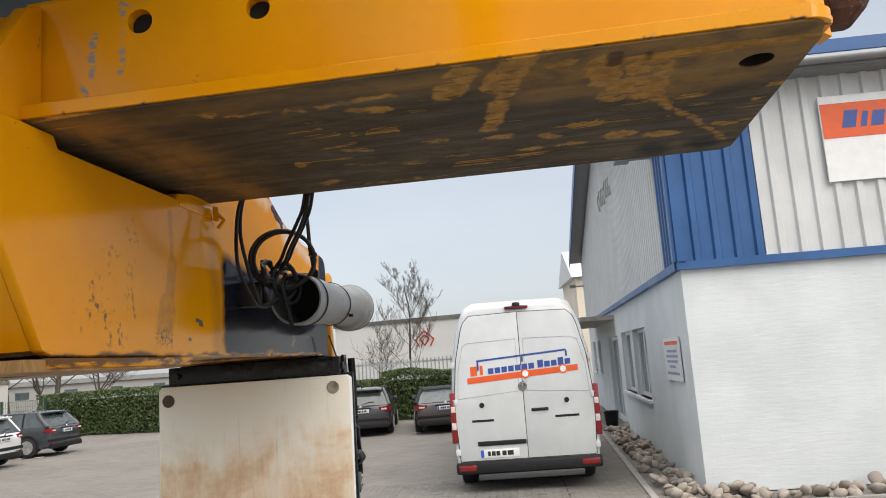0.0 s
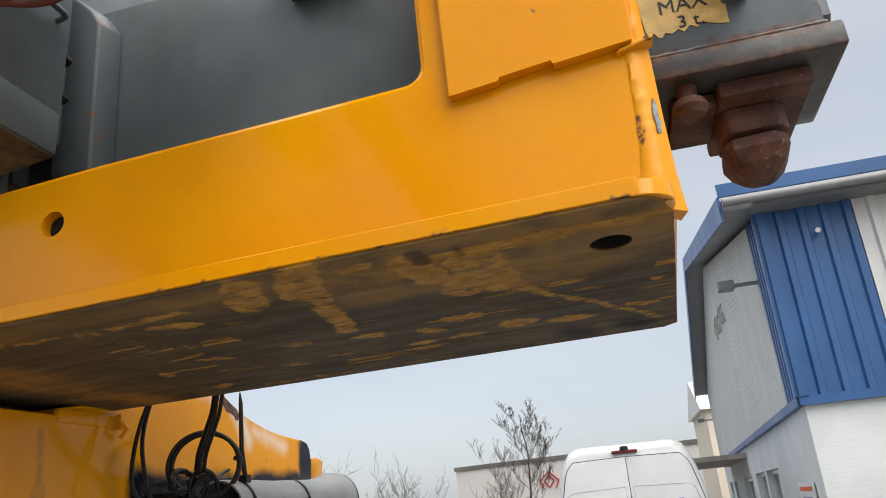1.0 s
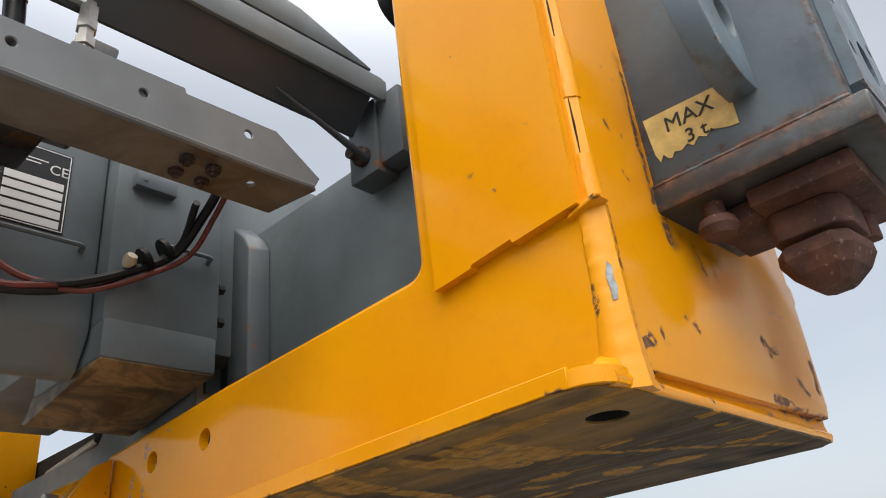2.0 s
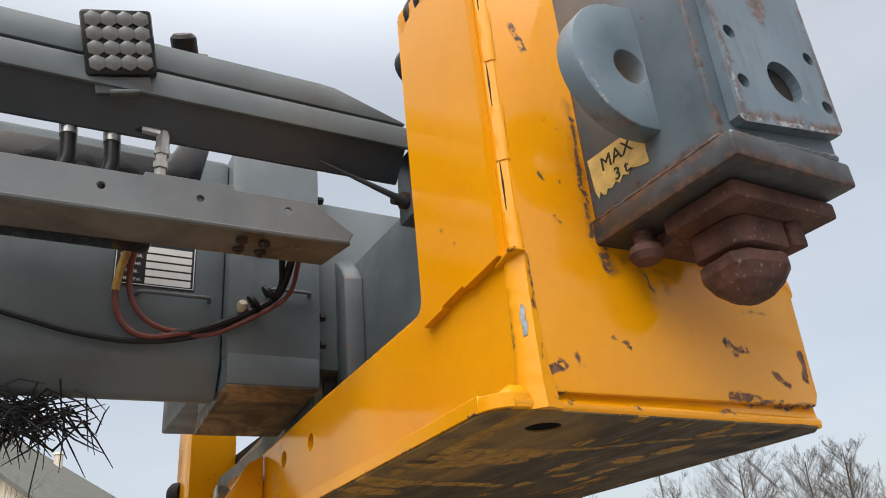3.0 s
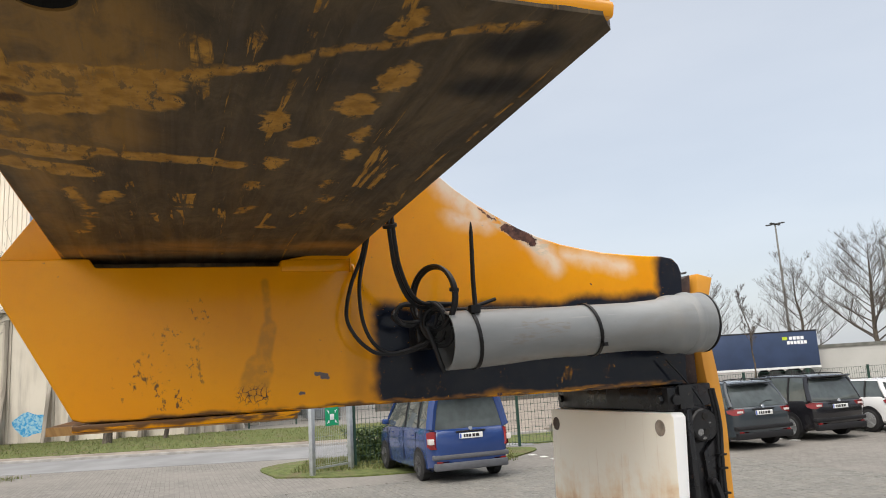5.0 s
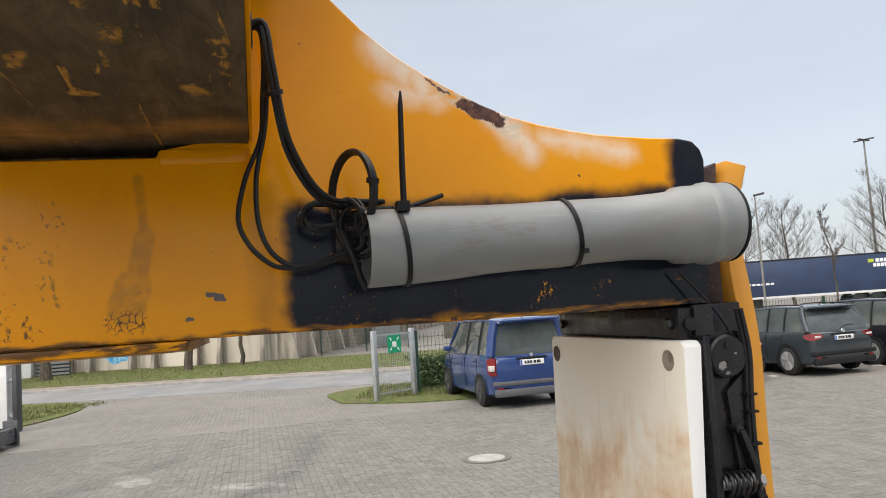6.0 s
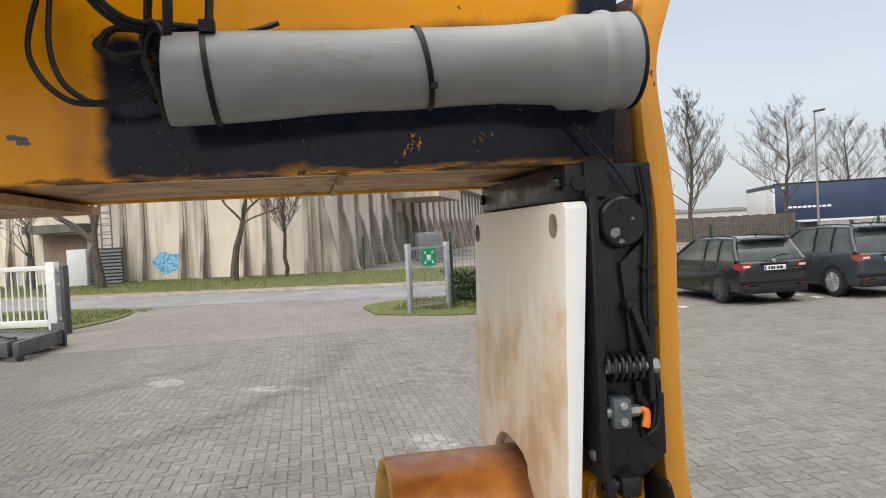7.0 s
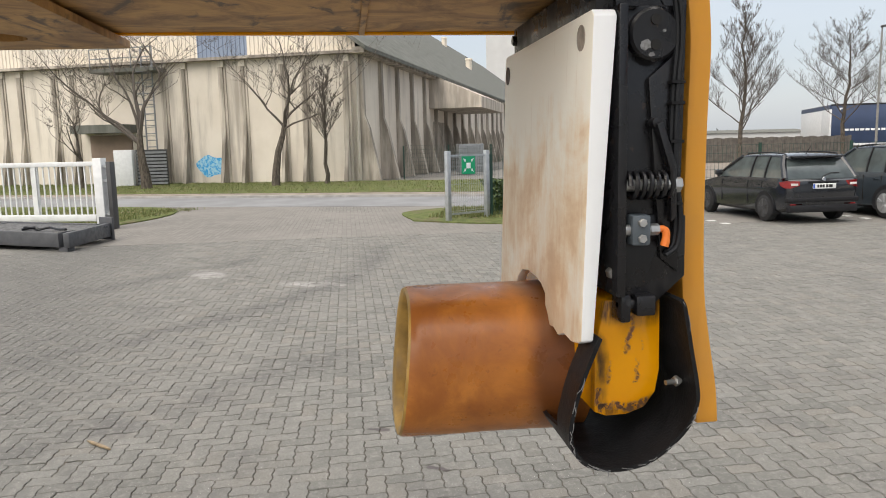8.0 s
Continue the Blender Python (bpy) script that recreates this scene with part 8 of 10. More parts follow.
def wheel(owner, x, y, side, r, w, rim, spokes=5):
    bm = B()
    rs = r
    lathe(bm, [(0, rs * 0.66), (0.01, rs * 0.9), (0.03, rs * 0.985), (w * 0.5, rs), (w - 0.03, rs * 0.985), (w - 0.01, rs * 0.9), (w, rs * 0.66)], (x, y + side * w, r), (0, -side, 0), 28)
    ty = part("tyre", bm, M_TYRE, owner, smooth=True)
    bm = B()
    ye = y + side * (w - 0.004)
    lathe(bm, [(0, rs * 0.66), (0.012, rs * 0.67), (0.014, rs * 0.6)], (x, ye, r), (0, side, 0), 24)
    lathe(bm, [(0, rs * 0.16), (0.02, rs * 0.15)], (x, ye, r), (0, side, 0), 12)
    for i in range(spokes):
        a = 6.28319 * i / spokes + 0.3
        for da in (-0.14, 0.14):
            d0, d1 = Vector((math.cos(a + da * 1.5), 0, math.sin(a + da * 1.5))), Vector((math.cos(a + da), 0, math.sin(a + da)))
            tube(bm, [Vector((x, ye + side * 0.014, r)) + d0 * rs * 0.1, Vector((x, ye + side * 0.016, r)) + d1 * rs * 0.62], rs * 0.05, 5)
    part("rim", bm, rim, ty, smooth=True)
    # near-black disc in place of the shade behind the spokes
    bm = B()
    lathe(bm, [(0, rs * 0.60), (0.004, rs * 0.60)], (x, ye - side * 0.01, r), (0, side, 0), 20)
    part("brake_shadow", bm, M_DARK, ty)


def plate(owner, x, z, w=0.52, h=0.11, y=0.0):
    bm = B()
    box(bm, x - 0.008, x, y - w / 2, y + w / 2, z, z + h)
    pl = part("number_plate", bm, M_PLATE, owner, bevel=0.003)
    bm = B()
    box(bm, x - 0.0095, x - 0.0075, y + w / 2 - 0.045, y + w / 2 - 0.004, z + 0.006, z + h - 0.006)
    part("plate_field", bm, M_PLATEB, pl)
    for a, b in ((-0.18, -0.10), (-0.085, -0.03), (0.0, 0.05), (0.06, 0.11), (0.125, 0.165)):
        bm = B()
        box(bm, x - 0.0095, x - 0.0075, y + a, y + b, z + 0.025, z + h - 0.025)
        part("lettering_bar", bm, M_INK, pl)


def car(label, at, L, W, H, col, rear_slope=0.5, belt=0.93, roof_end=0.10, glass_front=(0.50, 0.70), rim=None, rails=True, hood=0.80, category="car", name="parked_car", tail="wide", wiper=True, wheel_r=0.32, soft_top=False):
    """A car with its tail at local x = 0, its nose at x = L, standing on z = 0."""
    ob = thing(name, label, category, "parked cars", at=at)
    paint = car_paint("car_paint", col)
    hw = W / 2
    st = [(0.0, 0.80, 0.40, belt - 0.16), (0.008, 0.88, 0.34, belt - 0.06), (0.03, 0.95, 0.26, belt), (0.10, 0.99, 0.22, belt + 0.01), (0.2, 1.0, 0.20, belt + 0.005), (0.45, 1.0, 0.19, belt - 0.01), (0.62, 1.0, 0.19, belt - 0.03),
          (0.70, 0.99, 0.20, belt - 0.04), (0.80, 0.98, 0.21, hood + 0.04), (0.90, 0.95, 0.22, hood - 0.02), (0.965, 0.88, 0.25, hood - 0.12), (0.99, 0.78, 0.32, hood - 0.22), (1.0, 0.66, 0.38, hood - 0.30)]
    bm = B()
    rings = []
    for f, g, z0, z1 in st:
        w_ = hw * g
        half = [(w_ * 0.86, z0), (w_ * 0.965, z0 + 0.06), (w_ * 0.985, z0 + (z1 - z0) * 0.4), (w_, z0 + (z1 - z0) * 0.62), (w_ * 0.985, z0 + (z1 - z0) * 0.86), (w_ * 0.95, z1 - 0.012), (w_ * 0.90, z1)]
        rings.append([(f * L, y, z) for y, z in half] + [(f * L, 0, z1 + 0.008)] + [(f * L, -y, z) for y, z in reversed(half)] + [(f * L, 0, z0)])
    loft(bm, rings)
    body = part("body", bm, paint, ob, smooth=True)
    # glasshouse
    xr0, xr1 = 0.022 * L, roof_end * L
    xf1, xf0 = glass_front[0] * L, glass_front[1] * L
    zt = H - 0.05
    bm = B()
    rings = []
    for f, (x, zz, g) in enumerate(((xr0, 0.0, 0.90), (xr0 + (xr1 - xr0) * 0.55, 0.55, 0.83), (xr1, 0.96, 0.735), (xr1 + 0.25 * (xf1 - xr1), 1.0, 0.725), (xf1 - 0.2 * (xf1 - xr1), 1.0, 0.725), (xf1, 0.97, 0.735), (xf1 + (xf0 - xf1) * 0.5, 0.5, 0.83), (xf0, 0.0, 0.90))):
        zb0 = belt - 0.03
        z1 = zb0 + max(0.02, zz * (zt - zb0))
        wb, wt = hw * 0.935, hw * (0.935 - (0.935 - 0.725) * zz)
        rings.append([(x, wb, zb0), (x, (wb + wt) / 2 + 0.012, (zb0 + z1) / 2), (x, wt, z1), (x, 0, z1 + 0.02), (x, -wt, z1), (x, -(wb + wt) / 2 - 0.012, (zb0 + z1) / 2), (x, -wb, zb0)])
    loft(bm, rings)
    part("glasshouse", bm, M_CARGLASS, ob, "dark tinted glass", smooth=True)
    # roof skin and pillars
    bm = B()
    rings = []
    for x, z, g in ((xr1 - 0.10, zt - 0.035, 0.66), (xr1 - 0.05, zt + 0.0, 0.735), (xr1 + 0.1, zt + 0.02, 0.745), ((xr1 + xf1) / 2, zt + 0.035, 0.745), (xf1 - 0.1, zt + 0.01, 0.745), (xf1 + 0.02, zt - 0.03, 0.735)):
        rings.append([(x, hw * g, z - 0.03), (x, hw * g * 0.97, z), (x, hw * g * 0.6, z + 0.02), (x, -hw * g * 0.6, z + 0.02), (x, -hw * g * 0.97, z), (x, -hw * g, z - 0.03)])
    loft(bm, rings)
    part("roof", bm, M_TRIM if soft_top else paint, ob, smooth=True)
    for sd in (1, -1):
        bm = B()
        tube(bm, [(xf0 + 0.02, sd * hw * 0.92, belt - 0.03), (xf1 + (xf0 - xf1) * 0.5, sd * hw * 0.845, belt + (zt - belt) * 0.5), (xf1, sd * hw * 0.74, zt - 0.01)], 0.035, 6)
        part("front_pillar", bm, paint, ob, smooth=True)
        bm = B()
        tube(bm, [(xr0 + 0.05, sd * hw * 0.925, belt - 0.02), (xr0 + (xr1 - xr0) * 0.6 + 0.05, sd * hw * 0.835, belt + (zt - belt) * 0.55), (xr1 + 0.04, sd * hw * 0.738, zt)], 0.10 if tail == "tall" else 0.065, 8)
        part("rear_pillar", bm, M_TRIM if soft_top else paint, ob, smooth=True)
        for xx in (xr1 + (xf1 - xr1) * 0.30, xr1 + (xf1 - xr1) * 0.64):
            bm = B()
            tube(bm, [(xx - 0.03, sd * (hw * 0.937), belt - 0.02), (xx, sd * (hw * 0.85 + 0.004), belt + (zt - belt) * 0.5), (xx + 0.02, sd * hw * 0.735, zt)], 0.026, 4)
            part("door_pillar", bm, M_TRIM, ob)
        bm = B()
        box(bm, xf0 - 0.25, xf0 - 0.10, sd * hw * 0.93 if sd > 0 else -hw * 0.93 - 0.16, hw * 0.93 + 0.16 if sd > 0 else -hw * 0.93, belt + 0.0, belt + 0.12)
        part("wing_mirror", bm, paint, ob, bevel=0.03)
        for xx in (xr1 + (xf1 - xr1) * 0.35, xf1 - 0.15):
            bm = B()
            box(bm, xx, xx + 0.16, sd * hw - 0.012, sd * hw + 0.012, belt - 0.17, belt - 0.145)
            part("door_handle", bm, paint, ob, bevel=0.005)
        for xx in (xr1 + (xf1 - xr1) * 0.30, xr1 + (xf1 - xr1) * 0.64, xf0 - 0.3):
            bm = B()
            box(bm, xx - 0.004, xx + 0.004, sd * hw * 0.985 - 0.003, sd * hw + 0.002, 0.36, belt - 0.08)
            part("door_gap", bm, M_DARK, ob)
        if rails:
            bm = B()
            tube(bm, spline([(xr1 + 0.02, sd * hw * 0.68, zt + 0.01), (xr1 + 0.15, sd * hw * 0.68, zt + 0.055), ((xr1 + xf1) / 2, sd * hw * 0.68, zt + 0.075), (xf1 - 0.2, sd * hw * 0.68, zt + 0.05), (xf1 - 0.1, sd * hw * 0.68, zt + 0.005)], 4), 0.014, 6)
            part("roof_rail", bm, M_TRIM, ob, smooth=True)
        # tail lamp
        bm = B()
        z0, z1 = belt - 0.20, belt - 0.05
        if tail == "tall":
            z0, z1 = belt - 0.40, belt - 0.05
        yi = hw * (0.64 if tail == "wide" else 0.885)
        pts = [(-0.004, yi, z0 + 0.05), (-0.004, yi, z1 - 0.01), (0.004, hw * 0.86, z1), (0.08, hw * 0.955, z1 + 0.005), (0.24, hw * 0.995, z1 - 0.03), (0.20, hw * 1.002, z0 + 0.05), (0.06, hw * 0.97, z0), (0.0, hw * 0.86, z0)]
        a = [bm.verts.new((x, sd * y, z)) for x, y, z in pts]
        b = [bm.verts.new((x + 0.05, sd * (y - 0.06), z)) for x, y, z in pts]
        bm.faces.new(a)
        for i in range(8):
            bm.faces.new((a[i], b[i], b[(i + 1) % 8], a[(i + 1) % 8]))
        tl_ = part("tail_lamp", bm, M_TAIL, ob, "red tail lamp", smooth=True)
        bm = B()
        if tail == "tall":
            box(bm, -0.008, 0.16, sd * hw * 0.90 if sd > 0 else -hw * 1.004, hw * 1.004 if sd > 0 else -hw * 0.90, z0 + 0.10, z0 + 0.21)
        else:
            box(bm, -0.008, 0.01, sd * hw * 0.68 if sd > 0 else -hw * 0.86, hw * 0.86 if sd > 0 else -hw * 0.68, z0 + 0.05, z0 + 0.10)
        part("reversing_lamp", bm, M_TAILW, tl_, bevel=0.004)
        bm = B()
        box(bm, 0.0, 0.02, sd * hw * 0.55 if sd > 0 else -hw * 0.85, hw * 0.85 if sd > 0 else -hw * 0.55, 0.40, 0.435)
        part("reflector", bm, M_TAIL, ob, bevel=0.004)
        # wheel arches and wheels
        for x in (0.185 * L, 0.80 * L):
            bm = B()
            lathe(bm, [(0, wheel_r * 1.17), (0.2, wheel_r * 1.17)], (x, sd * (hw + 0.004), wheel_r + 0.01), (0, -sd, 0), 28)
            for v in bm.verts:
                if v.co.z < 0.18:
                    v.co.z = 0.18
            part("wheel_arch", bm, M_TRIM, ob)
            wheel(ob, x, sd * (hw - 0.20), sd, wheel_r, 0.215, rim or M_ALLOY)
    # bumper, plate, wiper, badge, exhaust
    bm = B()
    box(bm, -0.028, 0.12, -hw * 0.90, hw * 0.90, 0.245, 0.40)
    box(bm, -0.02, 0.14, -hw * 0.93, hw * 0.93, 0.46, 0.56)
    part("bumper", bm, M_BUMPER if tail == "tall" else M_TRIM, ob, bevel=0.03)
    plate(ob, -0.012, belt - 0.22)
    bm = B()
    box(bm, -0.02, 0.01, -0.33, 0.33, belt - 0.095, belt - 0.06)
    part("handle_strip", bm, M_TRIM, ob, bevel=0.008)
    bm = B()
    lathe(bm, [(0, 0.045), (0.006, 0.04)], (0.0, 0, belt - 0.02), (-1, 0, 0.2), 16)
    part("badge", bm, M_CHROME, ob)
    if wiper:
        bm = B()
        tube(bm, [(xr0 + 0.012, 0.0, belt + 0.02), (xr0 + 0.06, -0.25, belt + 0.10), (xr0 + 0.05, -0.42, belt + 0.10)], 0.010, 5)
        part("rear_wiper", bm, M_TRIM, ob)
        bm = B()
        box(bm, xr1 - 0.22, xr1 + 0.02, -hw * 0.66, hw * 0.66, zt - 0.03, zt + 0.012)
        part("roof_spoiler", bm, paint, ob, bevel=0.015)
    bm = B()
    tube(bm, [(xr1 + 0.25, 0, zt + 0.03), (xr1 + 0.08, 0, zt + 0.22)], [0.012, 0.004], 6)
    part("aerial", bm, M_TRIM, ob)
    return ob


def park(x, y, rz, size=1.0):
    return pose(x, y, 0.0, 0, 0, rz) @ Matrix.Scale(size, 4)


car("dark grey estate car parked nose to the fence", park(-12.32, 10.43, 180, 0.88), 4.26, 1.73, 1.47, (0.017, 0.019, 0.023), rim=M_STEELRIM, belt=0.96, wheel_r=0.305)
car("blue grey compact SUV with roof rails", park(-12.1, 12.85, 180, 0.87), 4.38, 1.84, 1.62, (0.034, 0.043, 0.052), belt=1.02, wheel_r=0.335, hood=0.95)
car("black compact people carrier with red tail lamps", park(-12.3, 15.2, 180, 0.865), 4.53, 1.83, 1.66, (0.012, 0.012, 0.015), belt=1.0, wheel_r=0.33, hood=0.92, roof_end=0.07)
car("white hatchback with dark tail glass", park(-12.3, 17.5, 180, 0.855), 4.03, 1.74, 1.44, (0.72, 0.73, 0.74), belt=0.95, rails=False, wheel_r=0.32)
car("dark grey hatchback with alloy wheels", park(-12.5, 20.4, 178, 0.83), 4.37, 1.80, 1.46, (0.045, 0.05, 0.058), belt=0.95, rails=False, wheel_r=0.325, roof_end=0.13)
car("dark grey estate car before the hedge", park(-3.95, 19.4, 96, 0.825), 4.95, 1.89, 1.47, (0.055, 0.056, 0.062), belt=0.94, wheel_r=0.34)
car("brown convertible car with a black soft top", park(-1.7, 19.0, 97, 0.83), 4.85, 1.90, 1.36, (0.085, 0.070, 0.066), belt=0.92, rails=False, roof_end=0.20, wheel_r=0.345, wiper=False, soft_top=True)
car("blue high-roofed van car with a tailgate window", park(-12.1, 6.15, 180, 0.875), 4.40, 1.80, 1.83, (0.015, 0.042, 0.160), belt=1.08, roof_end=0.045, glass_front=(0.66, 0.80), rails=False, rim=M_STEELRIM, hood=0.98, tail="tall", name="parked_van", category="van", wheel_r=0.315)

# white panel van
van = thing("panel_van", "white panel van with orange and blue marks on its doors", "van", at=pose(0.11, 10.30, 0, 0, 0, 90.5))
M_VANW = car_paint("white_van_paint", (0.615, 0.640, 0.655), 0.3)
bm = B()
rings = []
for x, g, zt_ in ((0.0, 0.965, 2.42), (0.03, 0.985, 2.48), (0.12, 1.0, 2.53), (1.0, 1.0, 2.55), (4.0, 1.0, 2.55), (4.6, 0.98, 2.45), (5.2, 0.95, 1.75), (5.7, 0.90, 1.25), (5.9, 0.80, 0.85)):
    w_ = 0.99 * g
    hi = min(1.0, (zt_ - 0.3) / 2.3)
    half = [(w_ * 0.96, 0.30), (w_ * 0.985, 0.55), (w_, 0.95 * hi + 0.1), (w_ * 0.985, 1.3 * hi + 0.1), (w_ * 0.955, 1.65 * hi + 0.1), (w_ * 0.86, 2.15 * hi + 0.1), (w_ * 0.78, zt_ - 0.14), (w_ * 0.72, zt_ - 0.05), (w_ * 0.6, zt_)]
    rings.append([(x, y, z) for y, z in half] + [(x, -y, z) for y, z in reversed(half)])
loft(bm, rings)
part("body", bm, M_VANW, van, smooth=True)


def van_plate(name, y0, y1, z0, z1, mat, owner, x=-0.012, d=0.012, bevel=0.004, label=""):
    bm = B()
    box(bm, x, x + d, y0, y1, z0, z1)
    return part(name, bm, mat, owner, label, bevel=bevel)


for sd in (1, -1):
    bm = B()
    pts = [(0.0035, 0.415), (0.90, 0.415), (0.93, 0.95), (0.925, 1.3), (0.88, 1.75), (0.78, 2.18), (0.74, 2.27), (0.66, 2.35), (0.0035, 2.365)]
    slab(bm, [(sd * y, z) for y, z in pts], "x", -0.014, 0.006)
    dr = part("rear_door", bm, M_VANW, van, bevel=0.006)
    bm = B()
    seam = [(sd * y, z) for y, z in pts]
    for (y0, z0), (y1, z1) in zip(seam[:-1], seam[1:]):
        tube(bm, [(-0.009, y0 * 1.004, z0), (-0.009, y1 * 1.004, z1)], 0.006, 4)
    part("door_seal", bm, M_TRIM, dr)
    # thin grey tubes drawn as the shadow along the pressed panel's edge
    bm = B()
    a = [(0.05, 1.30), (0.885, 1.24), (0.86, 1.6), (0.78, 1.94), (0.70, 1.98), (0.05, 2.0)]
    loop_ = [(sd * y, z) for y, z in a]
    for (y0, z0), (y1, z1) in zip(loop_, loop_[1:] + loop_[:1]):
        tube(bm, [(-0.0145, y0, z0), (-0.0145, y1, z1)], 0.0035, 4)
    part("pressed_panel", bm, plain("grey_panel_shadow_line", (0.30, 0.31, 0.32), 0.4), dr)
    for z in (0.50, 1.16, 1.66):
        van_plate("door_hinge", sd * 0.90 if sd > 0 else -0.96, 0.96 if sd > 0 else -0.90, z, z + 0.08, M_VANW, dr, -0.03, 0.03)
    bm = B()
    lathe(bm, [(0, 0.035), (0.012, 0.032)], (-0.014, sd * 0.57, 1.14), (-1, 0, 0), 18)
    part("door_buffer", bm, M_TRIM, dr)
    bm = B()
    box(bm, -0.03, 0.10, sd * 0.925 if sd > 0 else -1.0, 1.0 if sd > 0 else -0.925, 0.66, 1.33)
    tl_ = part("tail_lamp", bm, M_TAIL, van, "tall red and clear tail lamp", bevel=0.012)
    for z0, z1 in ((1.07, 1.15), (0.84, 0.93)):
        van_plate("clear_segment", sd * 0.93 if sd > 0 else -0.99, 0.99 if sd > 0 else -0.93, z0, z1, M_TAILW, tl_, -0.034, 0.01)
    van_plate("bumper_reflector", sd * 0.70 if sd > 0 else -0.93, 0.93 if sd > 0 else -0.70, 0.295, 0.37, M_TAIL, van, -0.066, 0.02)
    for x in (0.95, 4.65):
        bm = B()
        lathe(bm, [(0, 0.40), (0.3, 0.40)], (x, sd * 0.992, 0.36), (0, -sd, 0), 24)
        for v in bm.verts:
            v.co.z = max(v.co.z, 0.30)
        part("wheel_arch", bm, M_DARK, van)
        wheel(van, x, sd * 0.72, sd, 0.345, 0.24, M_STEELRIM)
        if x < 1:
            wheel(van, x, sd * 0.46, sd, 0.345, 0.22, M_STEELRIM)
van_plate("door_gap", -0.003, 0.003, 0.42, 2.365, M_DARK, van, -0.010, 0.014, 0)
van_plate("bumper", -0.97, 0.97, 0.25, 0.405, M_TRIM, van, -0.06, 0.14, 0.03, "dark grey plastic bumper")
van_plate("tow_bar", -0.72, 0.68, 0.165, 0.245, M_STEELRIM, van, -0.05, 0.08, 0.01)
van_plate("plate_recess", 0.01, 0.66, 0.605, 0.665, M_TRIM, van, -0.03, 0.03, 0.006)
plate(van, -0.0145, 0.447, y=0.375)
van_plate("door_latch", -0.32, -0.09, 1.02, 1.06, M_TRIM, van, -0.035, 0.03, 0.01)
bm = B()
lathe(bm, [(0, 0.06), (0.012, 0.055)], (-0.014, 0.0, 1.36), (-1, 0, 0), 24)
part("round_badge", bm, M_TRIM, van, "dark round badge")
bm = B()
lathe(bm, [(0, 0.055), (0.0065, 0.055), (0.007, 0.045), (0.0, 0.045)], (-0.026, 0.0, 1.36), (-1, 0, 0), 24)
for a in (90, 210, 330):
    tube(bm, [(-0.03, 0, 1.36), (-0.03, 0.05 * math.cos(radians(a)), 1.36 + 0.05 * math.sin(radians(a)))], [0.009, 0.003], 4)
part("badge_ring", bm, M_CHROME, van)
bm = B()
box(bm, -0.04, 0.06, -0.16, 0.16, 2.405, 2.445)
part("brake_lamp", bm, plain("dark_red_glass", (0.12, 0.01, 0.015), 0.2), van, bevel=0.01)
bm = B()
lathe(bm, [(0, 0.055), (0.04, 0.05), (0.05, 0.035)], (0.0, 0, 2.445), (0, 0, 1), 16)
part("rear_camera", bm, M_TRIM, van, smooth=True)
# company mark as plain shapes
slope = 0.06


def tilted(name, y0, y1, z0, z1, mat, lift=0.0):
    bm = B()
    vs = box(bm, -0.0185 - lift, -0.0155, y0, y1, z0, z1)
    for v in vs:
        v.co.z += -v.co.y * slope
    return part(name, bm, mat, van)


tilted("orange_band", -0.76, 0.74, 1.475, 1.555, M_SIGNO)
tilted("blue_line", -0.62, 0.60, 1.755, 1.780, M_SIGNB)
for y in (-0.62, 0.585, -0.02):
    tilted("blue_line", y - 0.012, y + 0.012, 1.68 if y < 0.5 else 1.64, 1.755, M_SIGNB, 0.001)
tilted("orange_capital", 0.60, 0.69, 1.575, 1.70, M_SIGNO, 0.001)
tilted("orange_capital", 0.52, 0.56, 1.575, 1.70, M_SIGNO, 0.001)
for i in range(12):
    y = 0.45 - i * 0.092 - (0.03 if i > 6 else 0)
    tilted("lettering_bar", y - 0.074, y, 1.575, 1.675 if i in (7, 10) else 1.650, M_SIGNB, 0.001)
for y in (-0.05, -0.56):
    bm = B()
    lathe(bm, [(0, 0.062), (0.004, 0.062)], (-0.0195, y, 1.52 - y * slope), (-1, 0, 0), 20)
    part("ring_mark", bm, M_SIGNO, van)
    bm = B()
    lathe(bm, [(0, 0.042), (0.003, 0.042)], (-0.024, y, 1.52 - y * slope), (-1, 0, 0), 20)
    part("ring_centre", bm, M_SIGNW, van)
for y0, y1 in ((0.42, 0.72), (-0.72, -0.40)):
    bm = B()
    box(bm, -0.018, -0.014, y0, y1, 0.92, 0.95)
    part("lettering_bar", bm, M_TRIM, van)
for sd in (1, -1):
    bm = B()
    box(bm, 4.9, 5.05, sd * 1.0 if sd > 0 else -1.22, 1.22 if sd > 0 else -1.0, 1.35, 1.75)
    part("wing_mirror", bm, M_TRIM, van, bevel=0.03)

# ---- concrete hall across the street ----
def hall_mat():
    k = Mat("streaked_concrete_render")
    p = k.pos
    st = k.noise(k.scale(p, (1.1, 1.1, 0.10)), 1.3, 6, 0.6)
    c = k.mix(k.ramp(k.noise(p, 0.35, 4), 0.3, 0.7), (0.60, 0.545, 0.465), (0.71, 0.655, 0.57))
    c = k.mix(k.ramp(st, 0.50, 0.74, 0, 0.75), c, (0.27, 0.24, 0.205))
    c = k.mix(k.ramp(k.noise(p, 3, 6), 0.58, 0.85, 0, 0.25), c, (0.42, 0.37, 0.31))
    return k.done(c, 0.92, 0.0, k.bump(k.noise(p, 12, 5), 0.25, 0.02), 0.2)


